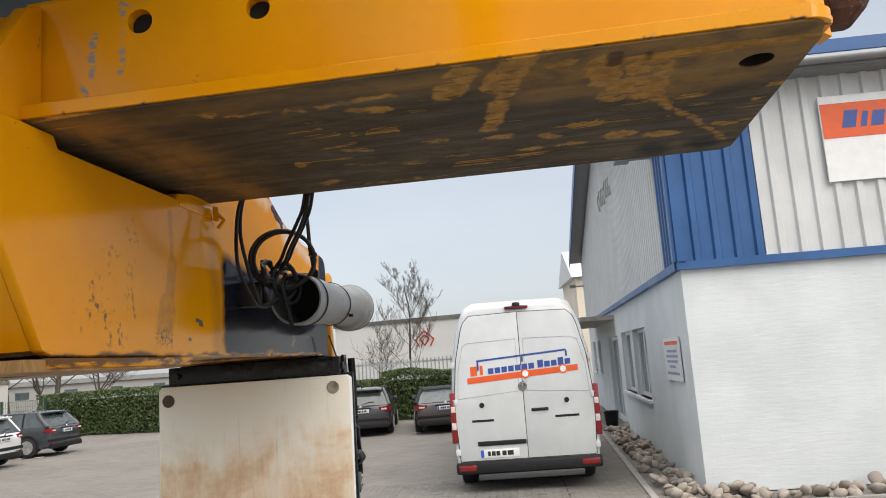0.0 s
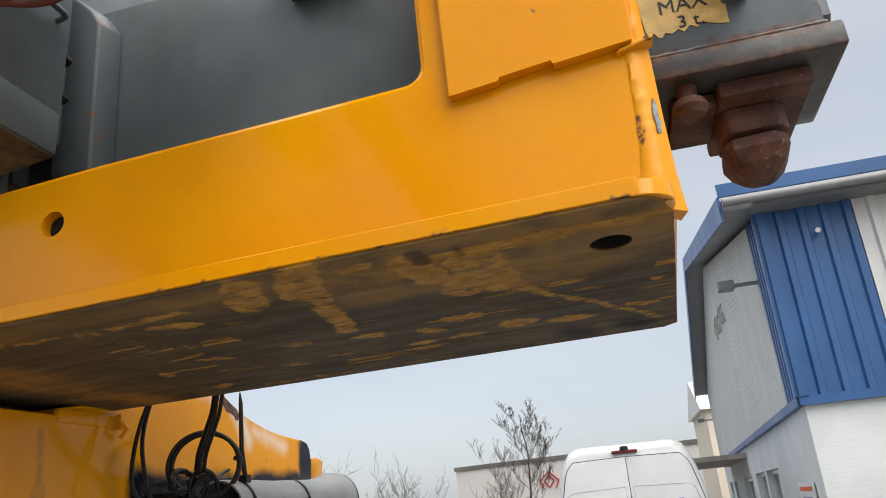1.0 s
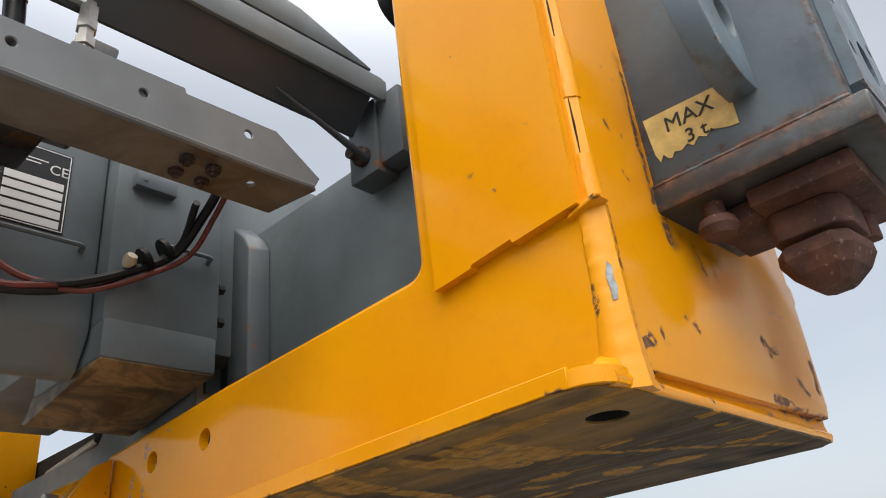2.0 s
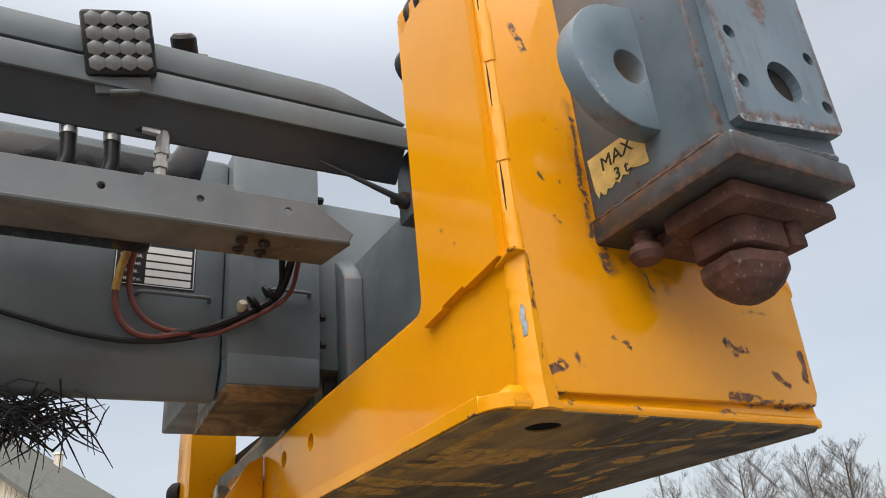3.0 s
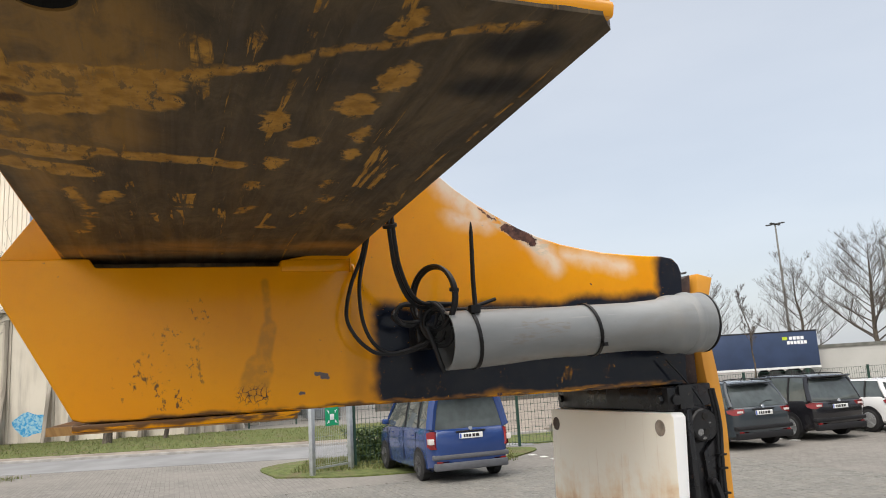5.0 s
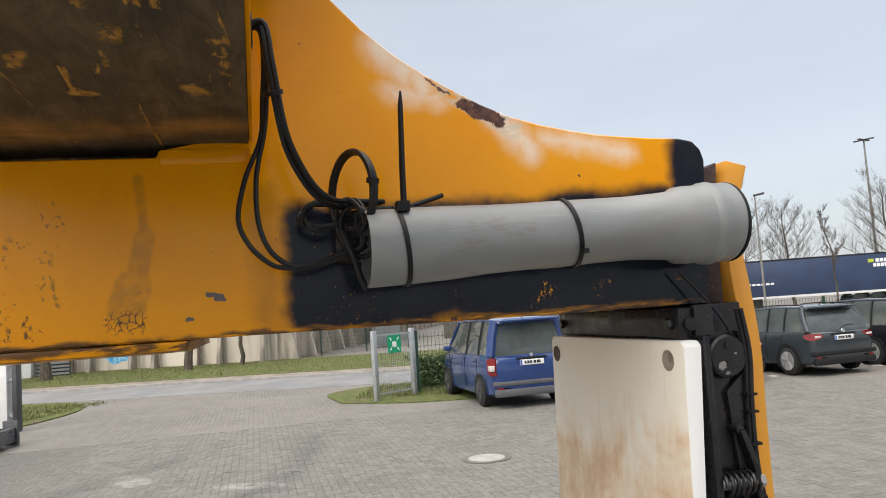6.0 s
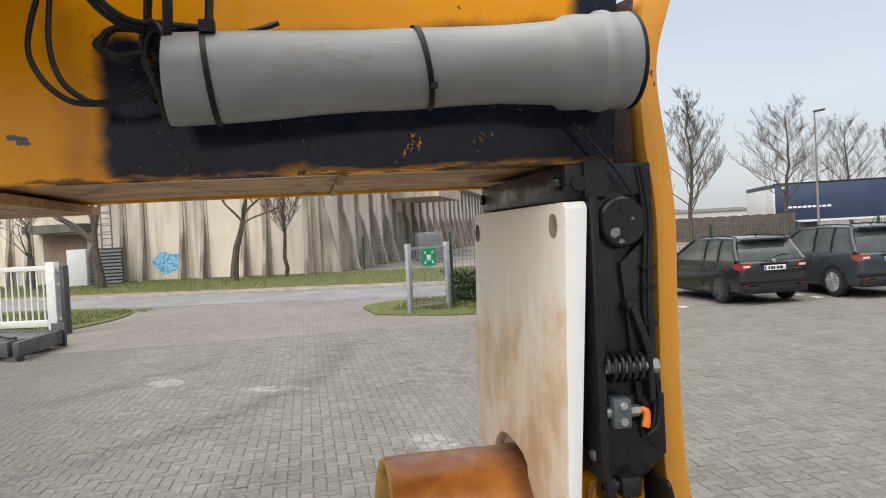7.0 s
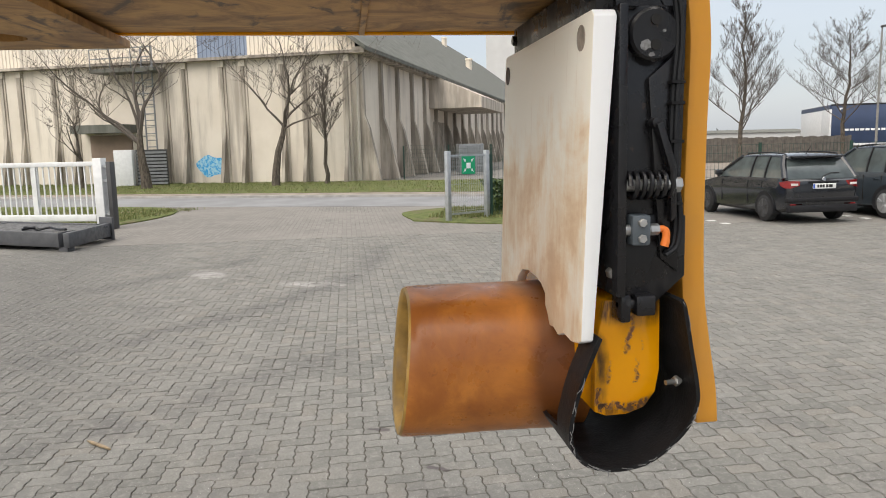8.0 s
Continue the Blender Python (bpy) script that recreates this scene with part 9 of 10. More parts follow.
def stained(name, a, b):
    k = Mat(name)
    p = k.pos
    c = k.mix(k.ramp(k.noise(k.scale(p, (1.5, 1.5, 0.25)), 1.5, 6), 0.35, 0.7), a, b)
    return k.done(c, 0.92, 0.0, k.bump(k.noise(p, 10, 5), 0.2, 0.02), 0.2)


M_HALL, M_BUTT, M_ROOF = hall_mat(), stained("weathered_buttress", (0.22, 0.195, 0.165), (0.50, 0.45, 0.385)), stained("mossy_fibre_roof", (0.11, 0.115, 0.10), (0.17, 0.17, 0.155))
M_PILA = stained("streaked_pilaster", (0.36, 0.32, 0.27), (0.62, 0.56, 0.48))
M_HALLCLAD = plain("cream_sheet", (0.74, 0.665, 0.555), 0.65, vary=0.07, scale=0.5, local=False, bump=0.0)
M_HALLBLUE = plain("blue_grey_sheet", (0.22, 0.27, 0.36), 0.6, vary=0.1, scale=0.8, local=False, bump=0.0)
HC = Vector((-34.5, 2.25, 0))
HU, HV = Vector((-0.353, -0.936, 0)).normalized(), Vector((-0.94, 0.342, 0)).normalized()
hall = thing("storage_hall", "weathered cream concrete hall with buttresses and a fibre cement roof", "building", at=pose(HC.x, HC.y, 0))
FO, SO = -HV, -HU


def hf(s, z, d=0.0):
    p = HC + HU * s + FO * d
    return Vector((p.x, p.y, z))


def hs(s, z, d=0.0):
    p = HC + HV * s + SO * d
    return Vector((p.x, p.y, z))


HE, HW, HL = 5.9, 32.0, 130.0
bm = B()
quadbox(bm, hf, 0, HW, -0.1, HE, -0.4, 0)
hang("wall", bm, M_HALL, hall)
bm = B()
quadbox(bm, hs, 0, HL, -0.1, HE, -0.4, 0.002)
hang("wall", bm, M_HALL, hall)
# buttresses
front_s = [0.47]
while front_s[-1] < HW - 3:
    front_s.append(front_s[-1] + (2.04 if len(front_s) % 2 else 1.10))
front_s = [q for q in front_s if not 11.6 < q < 14.9]
for f, rows_ in ((hf, front_s), (hs, [0.5 + i * 3.0 for i in range(30)])):
    for s_ in rows_:
        bm = B()
        w_ = 0.085 if f is hf else 0.16
        prof_ = [(0.0, 0.0), (0.62 if f is hf else 0.95, 0.0), (0.14 if f is hf else 0.42, 2.5), (0.10 if f is hf else 0.2, 3.1), (0.10 if f is hf else 0.16, HE - 0.05), (0.0, HE - 0.05)]
        a = [bm.verts.new(f(s_ - w_, z, d)) for d, z in prof_]
        b = [bm.verts.new(f(s_ + w_, z, d)) for d, z in prof_]
        bm.faces.new(a)
        bm.faces.new(b[::-1])
        for j in range(len(a)):
            bm.faces.new((a[j], a[(j + 1) % len(a)], b[(j + 1) % len(a)], b[j]))
        hang("buttress", bm, M_BUTT, hall)
        if f is hf:
            bm = B()
            quadbox(bm, f, s_ - 0.2, s_ + 0.2, 0, HE - 0.05, 0.0, 0.05)
            hang("pilaster", bm, M_PILA, hall)
            bm = B()
            quadbox(bm, f, s_ - 0.16, s_ + 0.16, HE - 0.35, HE - 0.05, 0.05, 0.14)
            hang("capital", bm, M_HALL, hall)
bm = B()
quadbox(bm, hf, -0.4, HW, HE - 0.03, HE + 0.10, 0.0, 0.40)
hang("cornice", bm, M_BUTT, hall)
bm = B()
quadbox(bm, hs, -0.4, HL, HE - 0.05, HE + 0.22, 0.0, 0.55)
hang("cornice", bm, M_BUTT, hall)
HR = 18.4


def hall_top(s_):
    return HE + 0.5 + (HR - HE - 0.5) * (1 - abs(s_ - HW / 2) / (HW / 2))


zones = [(0.0, 5.36, M_HALLCLAD, "cream sheet"), (5.36, 7.98, M_HALLBLUE, "blue grey sheet"), (7.98, 15.4, M_HALLCLAD, "cream sheet"), (15.4, HW / 2, M_HALL, "grey sheet"), (HW / 2, 18.1, M_HALL, "grey sheet"), (18.1, HW, M_HALLCLAD, "cream sheet")]
for s0, s1, m_, lb in zones:
    hang("gable_cladding", cladding(hf, s0, s1, 0.22, 0.028, HE + 0.10, hall_top), m_, hall, lb)
# roof slopes
for a, b in ((-0.7, HW / 2), (HW / 2, HW + 0.7)):
    bm = B()
    vs = []
    for dz in (0.0, 0.2):
        for l_ in (-0.7, HL):
            for s_ in (a, b):
                z = HE + 0.55 + (HR - HE - 0.55) * (1 - abs(s_ - HW / 2) / (HW / 2))
                p = HC + HU * s_ + HV * l_
                vs.append(bm.verts.new((p.x, p.y, z + dz)))
    for q in ((0, 2, 3, 1), (4, 5, 7, 6), (0, 1, 5, 4), (2, 6, 7, 3), (0, 4, 6, 2), (1, 3, 7, 5)):
        bm.faces.new([vs[i] for i in q])
    hang("roof", bm, M_ROOF, hall)
for s_, l_ in ((13.5, 42.0), (13.5, 80.0), (6.0, 60.0)):
    p = HC + HU * s_ + HV * l_
    z = HE + 0.55 + (HR - HE - 0.55) * (1 - abs(s_ - HW / 2) / (HW / 2))
    bm = B()
    lathe(bm, [(0, 0.4), (1.2, 0.4), (1.22, 0.5), (1.4, 0.45)], (p.x, p.y, z), (0, 0, 1), 14)
    hang("roof_vent", bm, M_HALLCLAD, hall, "round cream roof vent", smooth=False)
# porch roof on the long side
bm = B()
for s0, s1 in ((14.0, 24.0),):
    vs = []
    for s_ in (s0, s1):
        for d, z in ((0.0, 6.2), (3.4, 4.7), (3.4, 4.0), (0.0, 4.0)):
            vs.append(bm.verts.new(hs(s_, z, d)))
    for q in ((0, 1, 2, 3), (7, 6, 5, 4), (0, 4, 5, 1), (1, 5, 6, 2), (2, 6, 7, 3), (3, 7, 4, 0)):
        bm.faces.new([vs[i] for i in q])
hang("porch", bm, M_PILA, hall, "sheet covered loading porch")
bm = B()
quadbox(bm, hs, 15, 19, 0, 3.2, 0.0, 0.06)
hang("loading_door", bm, M_BUTT, hall)
# gate recess on the front, with ledge and ladder
bm = B()
quadbox(bm, hf, 11.9, 14.3, 0.1, 2.5, 0.0, 0.05)
hang("loading_door", bm, plain("brown_gate", (0.27, 0.20, 0.155), 0.8, vary=0.2, scale=1, local=False), hall, "brown shut loading gate")
bm = B()
quadbox(bm, hf, 11.6, 14.6, 2.6, 3.0, 0.0, 1.1)
hang("gate_ledge", bm, M_ROOF, hall)
bm = B()
for s_ in (10.2, 10.75):
    tube(bm, [hf(s_, 0.3, 0.5), hf(s_, 6.6, 0.5)], 0.04, 6)
for i in range(18):
    tube(bm, [hf(10.2, 0.6 + i * 0.32, 0.5), hf(10.75, 0.6 + i * 0.32, 0.5)], 0.025, 5)
for i in range(9):
    tube(bm, [hf(10.2, 2.4 + i * 0.5, 0.5), hf(10.2, 2.4 + i * 0.5, 1.1), hf(10.475, 2.4 + i * 0.5, 1.3), hf(10.75, 2.4 + i * 0.5, 1.1), hf(10.75, 2.4 + i * 0.5, 0.5)], 0.02, 4)
hang("ladder", bm, M_GUTTER, hall, "caged steel wall ladder")
# landing with its rail at the head of the ladder
bm = B()
quadbox(bm, hf, 9.7, 13.2, 5.45, 5.62, 0.0, 1.15)
hang("landing", bm, M_ROOF, hall, "grey landing slab below the eaves")
bm = B()
for z in (6.1, 6.55):
    tube(bm, [hf(9.75, z, 1.1), hf(13.15, z, 1.1)], 0.03, 5)
for q in (9.75, 10.9, 12.05, 13.15):
    tube(bm, [hf(q, 5.62, 1.1), hf(q, 6.55, 1.1)], 0.03, 5)
hang("landing_rail", bm, M_GUTTER, hall, "steel rail round the landing")
k = Mat("blue_spray_paint")
bm = B()
pts = []
for i in range(22):
    a = 6.283 * i / 22
    pts.append((7.62 + 0.80 * math.cos(a) * (1 + 0.10 * math.sin(3 * a)), 0.88 + 0.50 * math.sin(a) * (1 + 0.15 * math.cos(5 * a))))
a = [bm.verts.new(hf(s_, z, 0.008)) for s_, z in pts]
b = [bm.verts.new(hf(s_, z, 0.001)) for s_, z in pts]
bm.faces.new(a)
for i in range(22):
    bm.faces.new((a[i], b[i], b[(i + 1) % 22], a[(i + 1) % 22]))
hang("sprayed_mark", bm, k.done(k.mix(k.ramp(k.noise(k.pos, 5, 5, 0.6, 1.5), 0.42, 0.58), (0.03, 0.30, 0.62), (0.32, 0.56, 0.68)), 0.8), hall, "blue sprayed paint mark")
# sheds and clutter at the hall's foot
bm = B()
p = hf(10.7, 0, 2.0)
box(bm, p.x - 0.4, p.x + 0.4, p.y - 0.62, p.y + 0.2, 0, 1.75)
tagged(part("white_cabinet", bm, M_FRAME, None, bevel=0.02), "white utility cabinet before the hall", "cabinet")
sl = thing("louvre_screen", "grey slatted louvre screen before the hall", "screen", at=pose(p.x, p.y + 0.95, 0))
for i in range(10):
    bm = B()
    box(bm, -0.06, 0.06, -0.68, 0.70, 0.12 + i * 0.16, 0.22 + i * 0.16)
    part("slat", bm, M_GUTTER, sl)
bm = B()
box(bm, -0.2, -0.1, -0.70, 0.72, 0, 1.75)
part("back_panel", bm, M_STEELRIM, sl)
sk = thing("grey_container", "small grey sheet container beside the hall", "container", at=pose(-41.5, 8.6, 0))
bm = B()
box(bm, -0.6, 0.6, -0.7, 0.7, 0.1, 1.7)
part("container_body", bm, M_GUTTER, sk, bevel=0.03)
bm = B()
for i in range(7):
    box(bm, 0.6, 0.63, -0.62 + i * 0.18, -0.54 + i * 0.18, 0.2, 1.6)
part("container_rib", bm, M_GUTTER, sk)

# ---- fences and gates ----
M_GALV = plain("galvanised_steel", (0.42, 0.44, 0.45), 0.42, 0.5, 0.15, 8)
M_WHITE = plain("white_gate_paint", (0.66, 0.67, 0.67), 0.5, vary=0.08, scale=5)
M_GREENF = plain("dark_green_fence", (0.02, 0.055, 0.04), 0.5, vary=0.15)
sg_ = thing("sliding_gate", "white barred sliding gate on a dark steel base", "gate", at=pose(-16.2, -3.55, 0, 0, 0, math.degrees(math.atan2(-0.85, -0.25))))
bm = B()
box(bm, 0.1, 7.0, -0.04, 0.04, 1.33, 1.43)
part("top_rail", bm, M_WHITE, sg_, bevel=0.01)
bm = B()
box(bm, 0.1, 7.0, -0.06, 0.06, 0.16, 0.30)
part("bottom_rail", bm, M_WHITE, sg_, bevel=0.01)
for i in range(48):
    bm = B()
    x = 0.18 + i * 0.14
    box(bm, x - 0.0125, x + 0.0125, -0.0125, 0.0125, 0.30, 1.33)
    part("bar", bm, M_WHITE, sg_)
for x in (1.5, 4.0, 6.6):
    bm = B()
    box(bm, x - 0.05, x + 0.05, -0.05, 0.05, 0.3, 1.33)
    part("gate_post", bm, M_WHITE, sg_)
gp = thing("gate_pillar", "white square gate pillar with a grey guide post", "gate pillar", at=pose(-16.2, -3.55, 0, 0, 0, math.degrees(math.atan2(-0.85, -0.25))))
bm = B()
box(bm, -0.14, 0.06, -0.10, 0.10, 0, 1.5)
part("pillar", bm, M_WHITE, gp, bevel=0.01)
bm = B()
box(bm, -0.34, -0.24, -0.09, 0.09, 0, 1.42)
part("guide_post", bm, M_STEELRIM, gp, bevel=0.01)
bm = B()
for z in (0.3, 1.0, 1.3):
    box(bm, -0.25, -0.13, -0.05, 0.05, z, z + 0.06)
part("roller_bracket", bm, M_GALV, gp)
bs = thing("steel_base_frame", "dark grey steel frame with black rope before the gate", "steel frame", at=pose(-12.35, -2.9, 0))
M_FRAMEPAINT = grey_paint("dark_frame_paint", (0.062, 0.064, 0.070), 0.70)
FU, FV = Vector((-0.51, -0.86, 0)), Vector((-0.96, 0.10, 0))


def beam(a, b, w, z0, z1):
    """An upright bar from a to b on the plan."""
    bm = B()
    side_ = Vector((-(b - a).y, (b - a).x, 0)).normalized() * w / 2
    lo = [bm.verts.new((p.x, p.y, z)) for z in (z0, z1) for p in (a - side_, b - side_, b + side_, a + side_)]
    for f in ((3, 2, 1, 0), (4, 5, 6, 7), (0, 1, 5, 4), (1, 2, 6, 5), (2, 3, 7, 6), (3, 0, 4, 7)):
        bm.faces.new([lo[i] for i in f])
    return bm


def fp(u, v):
    return FU * u + FV * v


part("long_beam", beam(fp(0.16, 0), fp(4.6, 0), 0.10, 0.07, 0.31), M_FRAMEPAINT, bs, bevel=0.008)
part("long_beam", beam(fp(0.16, 1.5), fp(4.6, 1.5), 0.10, 0.07, 0.31), M_FRAMEPAINT, bs, bevel=0.008)
part("cross_beam", beam(fp(0, -0.06), fp(0, 1.62), 0.10, 0.07, 0.315), M_FRAMEPAINT, bs, bevel=0.008)
part("cross_beam", beam(fp(2.6, 0.06), fp(2.6, 1.44), 0.10, 0.07, 0.30), M_FRAMEPAINT, bs, bevel=0.008)
part("end_plate", beam(fp(-0.10, 1.68), fp(0.22, 1.68), 0.05, 0.0, 0.42), M_FRAMEPAINT, bs, bevel=0.006)
part("foot", beam(fp(-0.02, 0.06), fp(0.18, 0.06), 0.14, 0.0, 0.068), M_FRAMEPAINT, bs)
part("foot", beam(fp(4.3, 0.0), fp(4.5, 0.0), 0.14, 0.0, 0.068), M_FRAMEPAINT, bs)
part("deck", beam(fp(0.18, 0.75), fp(4.5, 0.75), 1.22, 0.255, 0.285), M_FRAMEPAINT, bs, "dusty dark deck plate")
bm = B()
tube(bm, spline([fp(1.3, 0.3) + Vector((0, 0, 0.30)), fp(1.1, 0.5) + Vector((0, 0, 0.33)), fp(0.9, 0.3) + Vector((0, 0, 0.31)), fp(0.7, 0.45) + Vector((0, 0, 0.34)), fp(0.4, 0.3) + Vector((0, 0, 0.33)), fp(0.15, 0.2) + Vector((0, 0, 0.345))], 5), 0.022, 6)
tube(bm, spline([fp(1.35, 0.45) + Vector((0, 0, 0.31)), fp(1.15, 0.25) + Vector((0, 0, 0.35)), fp(1.0, 0.45) + Vector((0, 0, 0.31)), fp(1.25, 0.55) + Vector((0, 0, 0.31))], 5), 0.022, 6)
part("rope", bm, M_HOSE, bs, "black rope lying in loops", smooth=True)
bm = B()
slab(bm, [(-0.115, -0.004), (-0.06, -0.011), (0.05, -0.009), (0.112, -0.003), (0.10, 0.004), (0.0, 0.010), (-0.09, 0.007)], "z", 0.001, 0.012)
tagged(part("wood_splinter", bm, plain("split_pale_wood", (0.24, 0.18, 0.11), 0.8, vary=0.35, scale=40), None, bevel=0.002), "pale wood splinter lying on the paving", "wood splinter").matrix_world = pose(-3.62, 0.305, 0.004, 0, 0, 48)
# small gate with the green sign
eg = thing("side_gate", "galvanised steel side gate with wire mesh infill", "gate", at=pose(-15.2, 3.8, 0, 0, 0, math.degrees(math.atan2(0.95, -0.58))))
GW = 1.10
for x in (0, GW):
    bm = B()
    box(bm, x - 0.05, x + 0.05, -0.05, 0.05, 0, 1.48)
    part("post", bm, M_GALV, eg, bevel=0.008)
for z in (0.12, 1.36):
    bm = B()
    box(bm, 0.06, GW - 0.06, -0.02, 0.02, z, z + 0.04)
    part("rail", bm, M_GALV, eg)
bm = B()
for i in range(19):
    x = 0.08 + i * (GW - 0.16) / 18
    tube(bm, [(x, 0, 0.14), (x, 0, 1.38)], 0.003, 4)
for i in range(7):
    tube(bm, [(0.06, 0, 0.2 + i * 0.19), (GW - 0.06, 0, 0.2 + i * 0.19)], 0.004, 4)
part("wire_mesh", bm, M_GALV, eg)
es = thing("green_sign", "green assembly point sign with white arrows", "sign", at=pose(-15.2, 3.8, 0, 0, 0, math.degrees(math.atan2(0.95, -0.58))))
bm = B()
box(bm, 0.36, 0.74, -0.036, -0.03, 0.98, 1.36)
sb = part("sign_sheet", bm, plain("green_sign_print", (0.005, 0.32, 0.14), 0.4, vary=0.05), es)
for cx, cz, dx, dz in ((0.42, 1.30, 1, -1), (0.68, 1.30, -1, -1), (0.42, 1.04, 1, 1), (0.68, 1.04, -1, 1)):
    bm = B()
    slab(bm, [(cx, cz), (cx + 0.05 * dx, cz), (cx + 0.05 * dx, cz + 0.05 * dz), (cx + 0.025 * dx, cz + 0.06 * dz)], "y", -0.0385, -0.0365)
    slab(bm, [(cx - 0.02 * dx, cz - 0.01 * dz), (cx - 0.01 * dx, cz - 0.02 * dz), (cx + 0.04 * dx, cz + 0.035 * dz), (cx + 0.03 * dx, cz + 0.045 * dz)], "y", -0.038, -0.0365)
    part("white_arrow", bm, M_SIGNW, sb)
bm = B()
box(bm, 0.49, 0.61, -0.0385, -0.0365, 1.10, 1.22)
part("white_field", bm, M_SIGNW, sb, bevel=0.0005)
# green mesh fence along the yard
def mesh_fence(name, a, b, h, label, gap=2.5):
    a, b = Vector((*a, 0)), Vector((*b, 0))
    d = b - a
    ob = thing(name, label, "fence", at=pose(a.x, a.y, 0, 0, 0, math.degrees(math.atan2(d.y, d.x))))
    L_ = d.length
    for i in range(int(L_ / gap) + 1):
        bm = B()
        box(bm, i * gap - 0.03, i * gap + 0.03, -0.03, 0.03, 0, h + 0.05)
        part("post", bm, M_GREENF, ob)
    bm = B()
    n_ = int(L_ / 0.10)
    for i in range(n_):
        box(bm, i * 0.10 - 0.003, i * 0.10 + 0.003, -0.003, 0.003, 0.05, h)
    for i in range(int(h / 0.2) + 1):
        box(bm, 0, L_, -0.004, 0.004, 0.05 + i * 0.2, 0.058 + i * 0.2)
    part("wire_panel", bm, M_GREENF, ob, kind="stuff")
    return ob


mesh_fence("mesh_fence", (-15.85, 4.85), (-17.2, 9.5), 1.35, "dark green wire mesh fence along the yard")
mesh_fence("mesh_fence", (-17.2, 9.5), (-17.4, 30.0), 1.45, "dark green wire mesh fence behind the parked cars")
mesh_fence("mesh_fence", (-36.8, 4.5), (-38.5, 9.5), 1.6, "grey wire fence beside the hall")
bf = thing("board_fence", "weathered dark board fence in the distance", "fence", at=pose(-48, 27, 0, 0, 0, 98))
for i in range(90):
    bm = B()
    box(bm, i * 0.3 - 14, i * 0.3 - 13.72, -0.03, 0.03, 0, 1.72 + 0.03 * math.sin(i * 1.7))
    part("board", bm, plain("weathered_board", (0.13, 0.115, 0.10), 0.9, vary=0.3, scale=3) if i == 0 else bf.children[0].data.materials[0], bf)

# ---- lorry trailer ----
tr = thing("lorry_trailer", "dark blue curtain-sided lorry trailer with a white front", "trailer", at=Matrix.Identity(4))
TL, TR_ = Vector((-50.0, 36.5, 0)), Vector((-45.0, 49.1, 0))
d = (TR_ - TL)
tr.matrix_world = pose(TL.x, TL.y, 0, 0, 0, math.degrees(math.atan2(d.y, d.x)))
TLEN = d.length
M_TARP = plain("dark_blue_tarpaulin", (0.028, 0.048, 0.105), 0.45, vary=0.15, scale=0.8, bump=0.15)
bm = B()
box(bm, 0.02, TLEN, 0, 2.5, 1.15, 3.95)
part("curtain_body", bm, M_TARP, tr, bevel=0.04)
bm = B()
box(bm, -0.10, 0.015, 0.0, 2.5, 1.1, 3.62)
part("front_wall", bm, M_WHITE, tr, bevel=0.02)
bm = B()
box(bm, -0.11, 0.014, 0.0, 2.5, 3.625, 3.92)
part("front_band", bm, M_TARP, tr)
bm = B()
box(bm, -0.08, TLEN + 0.02, -0.02, 0.03, 1.0, 1.16)
part("side_rail", bm, M_WHITE, tr)
bm = B()
box(bm, -0.05, TLEN, -0.015, 0.02, 3.86, 3.97)
part("roof_rail", bm, M_TRIM, tr)
for x in (TLEN - 3.6, TLEN - 2.3, TLEN - 1.0):
    for y in (0.0, 2.15):
        bm = B()
        lathe(bm, [(0, 0.3), (0.02, 0.48), (0.1, 0.5), (0.3, 0.5), (0.35, 0.3)], (x, y, 0.5), (0, 1, 0), 20)
        part("tyre", bm, M_TYRE, tr, smooth=True)
for z, u0, u1 in ((3.25, TLEN - 2.2, TLEN - 1.0), (2.9, TLEN - 2.4, TLEN - 0.8)):
    for i in range(4 if z > 3 else 6):
        w_ = (u1 - u0) / (4 if z > 3 else 6)
        bm = B()
        box(bm, u0 + i * w_, u0 + (i + 0.8) * w_, -0.012, 0.0, z, z + 0.26)
        part("lettering_bar", bm, M_SIGNW, tr)
bm = B()
box(bm, TLEN - 2.75, TLEN - 2.35, -0.012, 0.0, 3.25, 3.5)
part("yellow_mark", bm, plain("yellow_green_print", (0.45, 0.55, 0.03), 0.5), tr)
for i in range(9):
    bm = B()
    box(bm, 0.9 + i * 0.34, 1.16 + i * 0.34, -0.012, 0.0, 2.05, 2.20)
    part("lettering_bar", bm, M_SIGNW, tr)
bm = B()
box(bm, 0.5, 0.6, -0.012, 0, 3.45, 3.7)
box(bm, 0.5, 0.8, -0.012, 0, 3.62, 3.7)
part("corner_mark", bm, M_SIGNW, tr)

wb_ = thing("box_trailer", "white box trailer with a dark blue top band", "trailer", at=pose(TL.x - 0.93 * 2.56, TL.y + 0.37 * 2.56, 0, 0, 0, math.degrees(math.atan2(0.37, -0.93))))
bm = B()
box(bm, 0.0, 7.4, -2.4, 0.05, 1.1, 3.62)
part("box_wall", bm, M_WHITE, wb_, bevel=0.02)
bm = B()
box(bm, -0.01, 7.41, -2.41, 0.06, 3.625, 3.92)
part("top_band", bm, M_TARP, wb_)
bm = B()
box(bm, 0.0, 7.4, -2.4, 0.05, 3.925, 4.0)
part("roof", bm, M_WHITE, wb_, bevel=0.02)
for x in (5.0, 6.2):
    for y in (-2.3, -0.3):
        bm = B()
        lathe(bm, [(0, 0.3), (0.02, 0.48), (0.1, 0.5), (0.3, 0.5), (0.35, 0.3)], (x, y, 0.5), (0, 1, 0), 20)
        part("tyre", bm, M_TYRE, wb_, smooth=True)
bm = B()
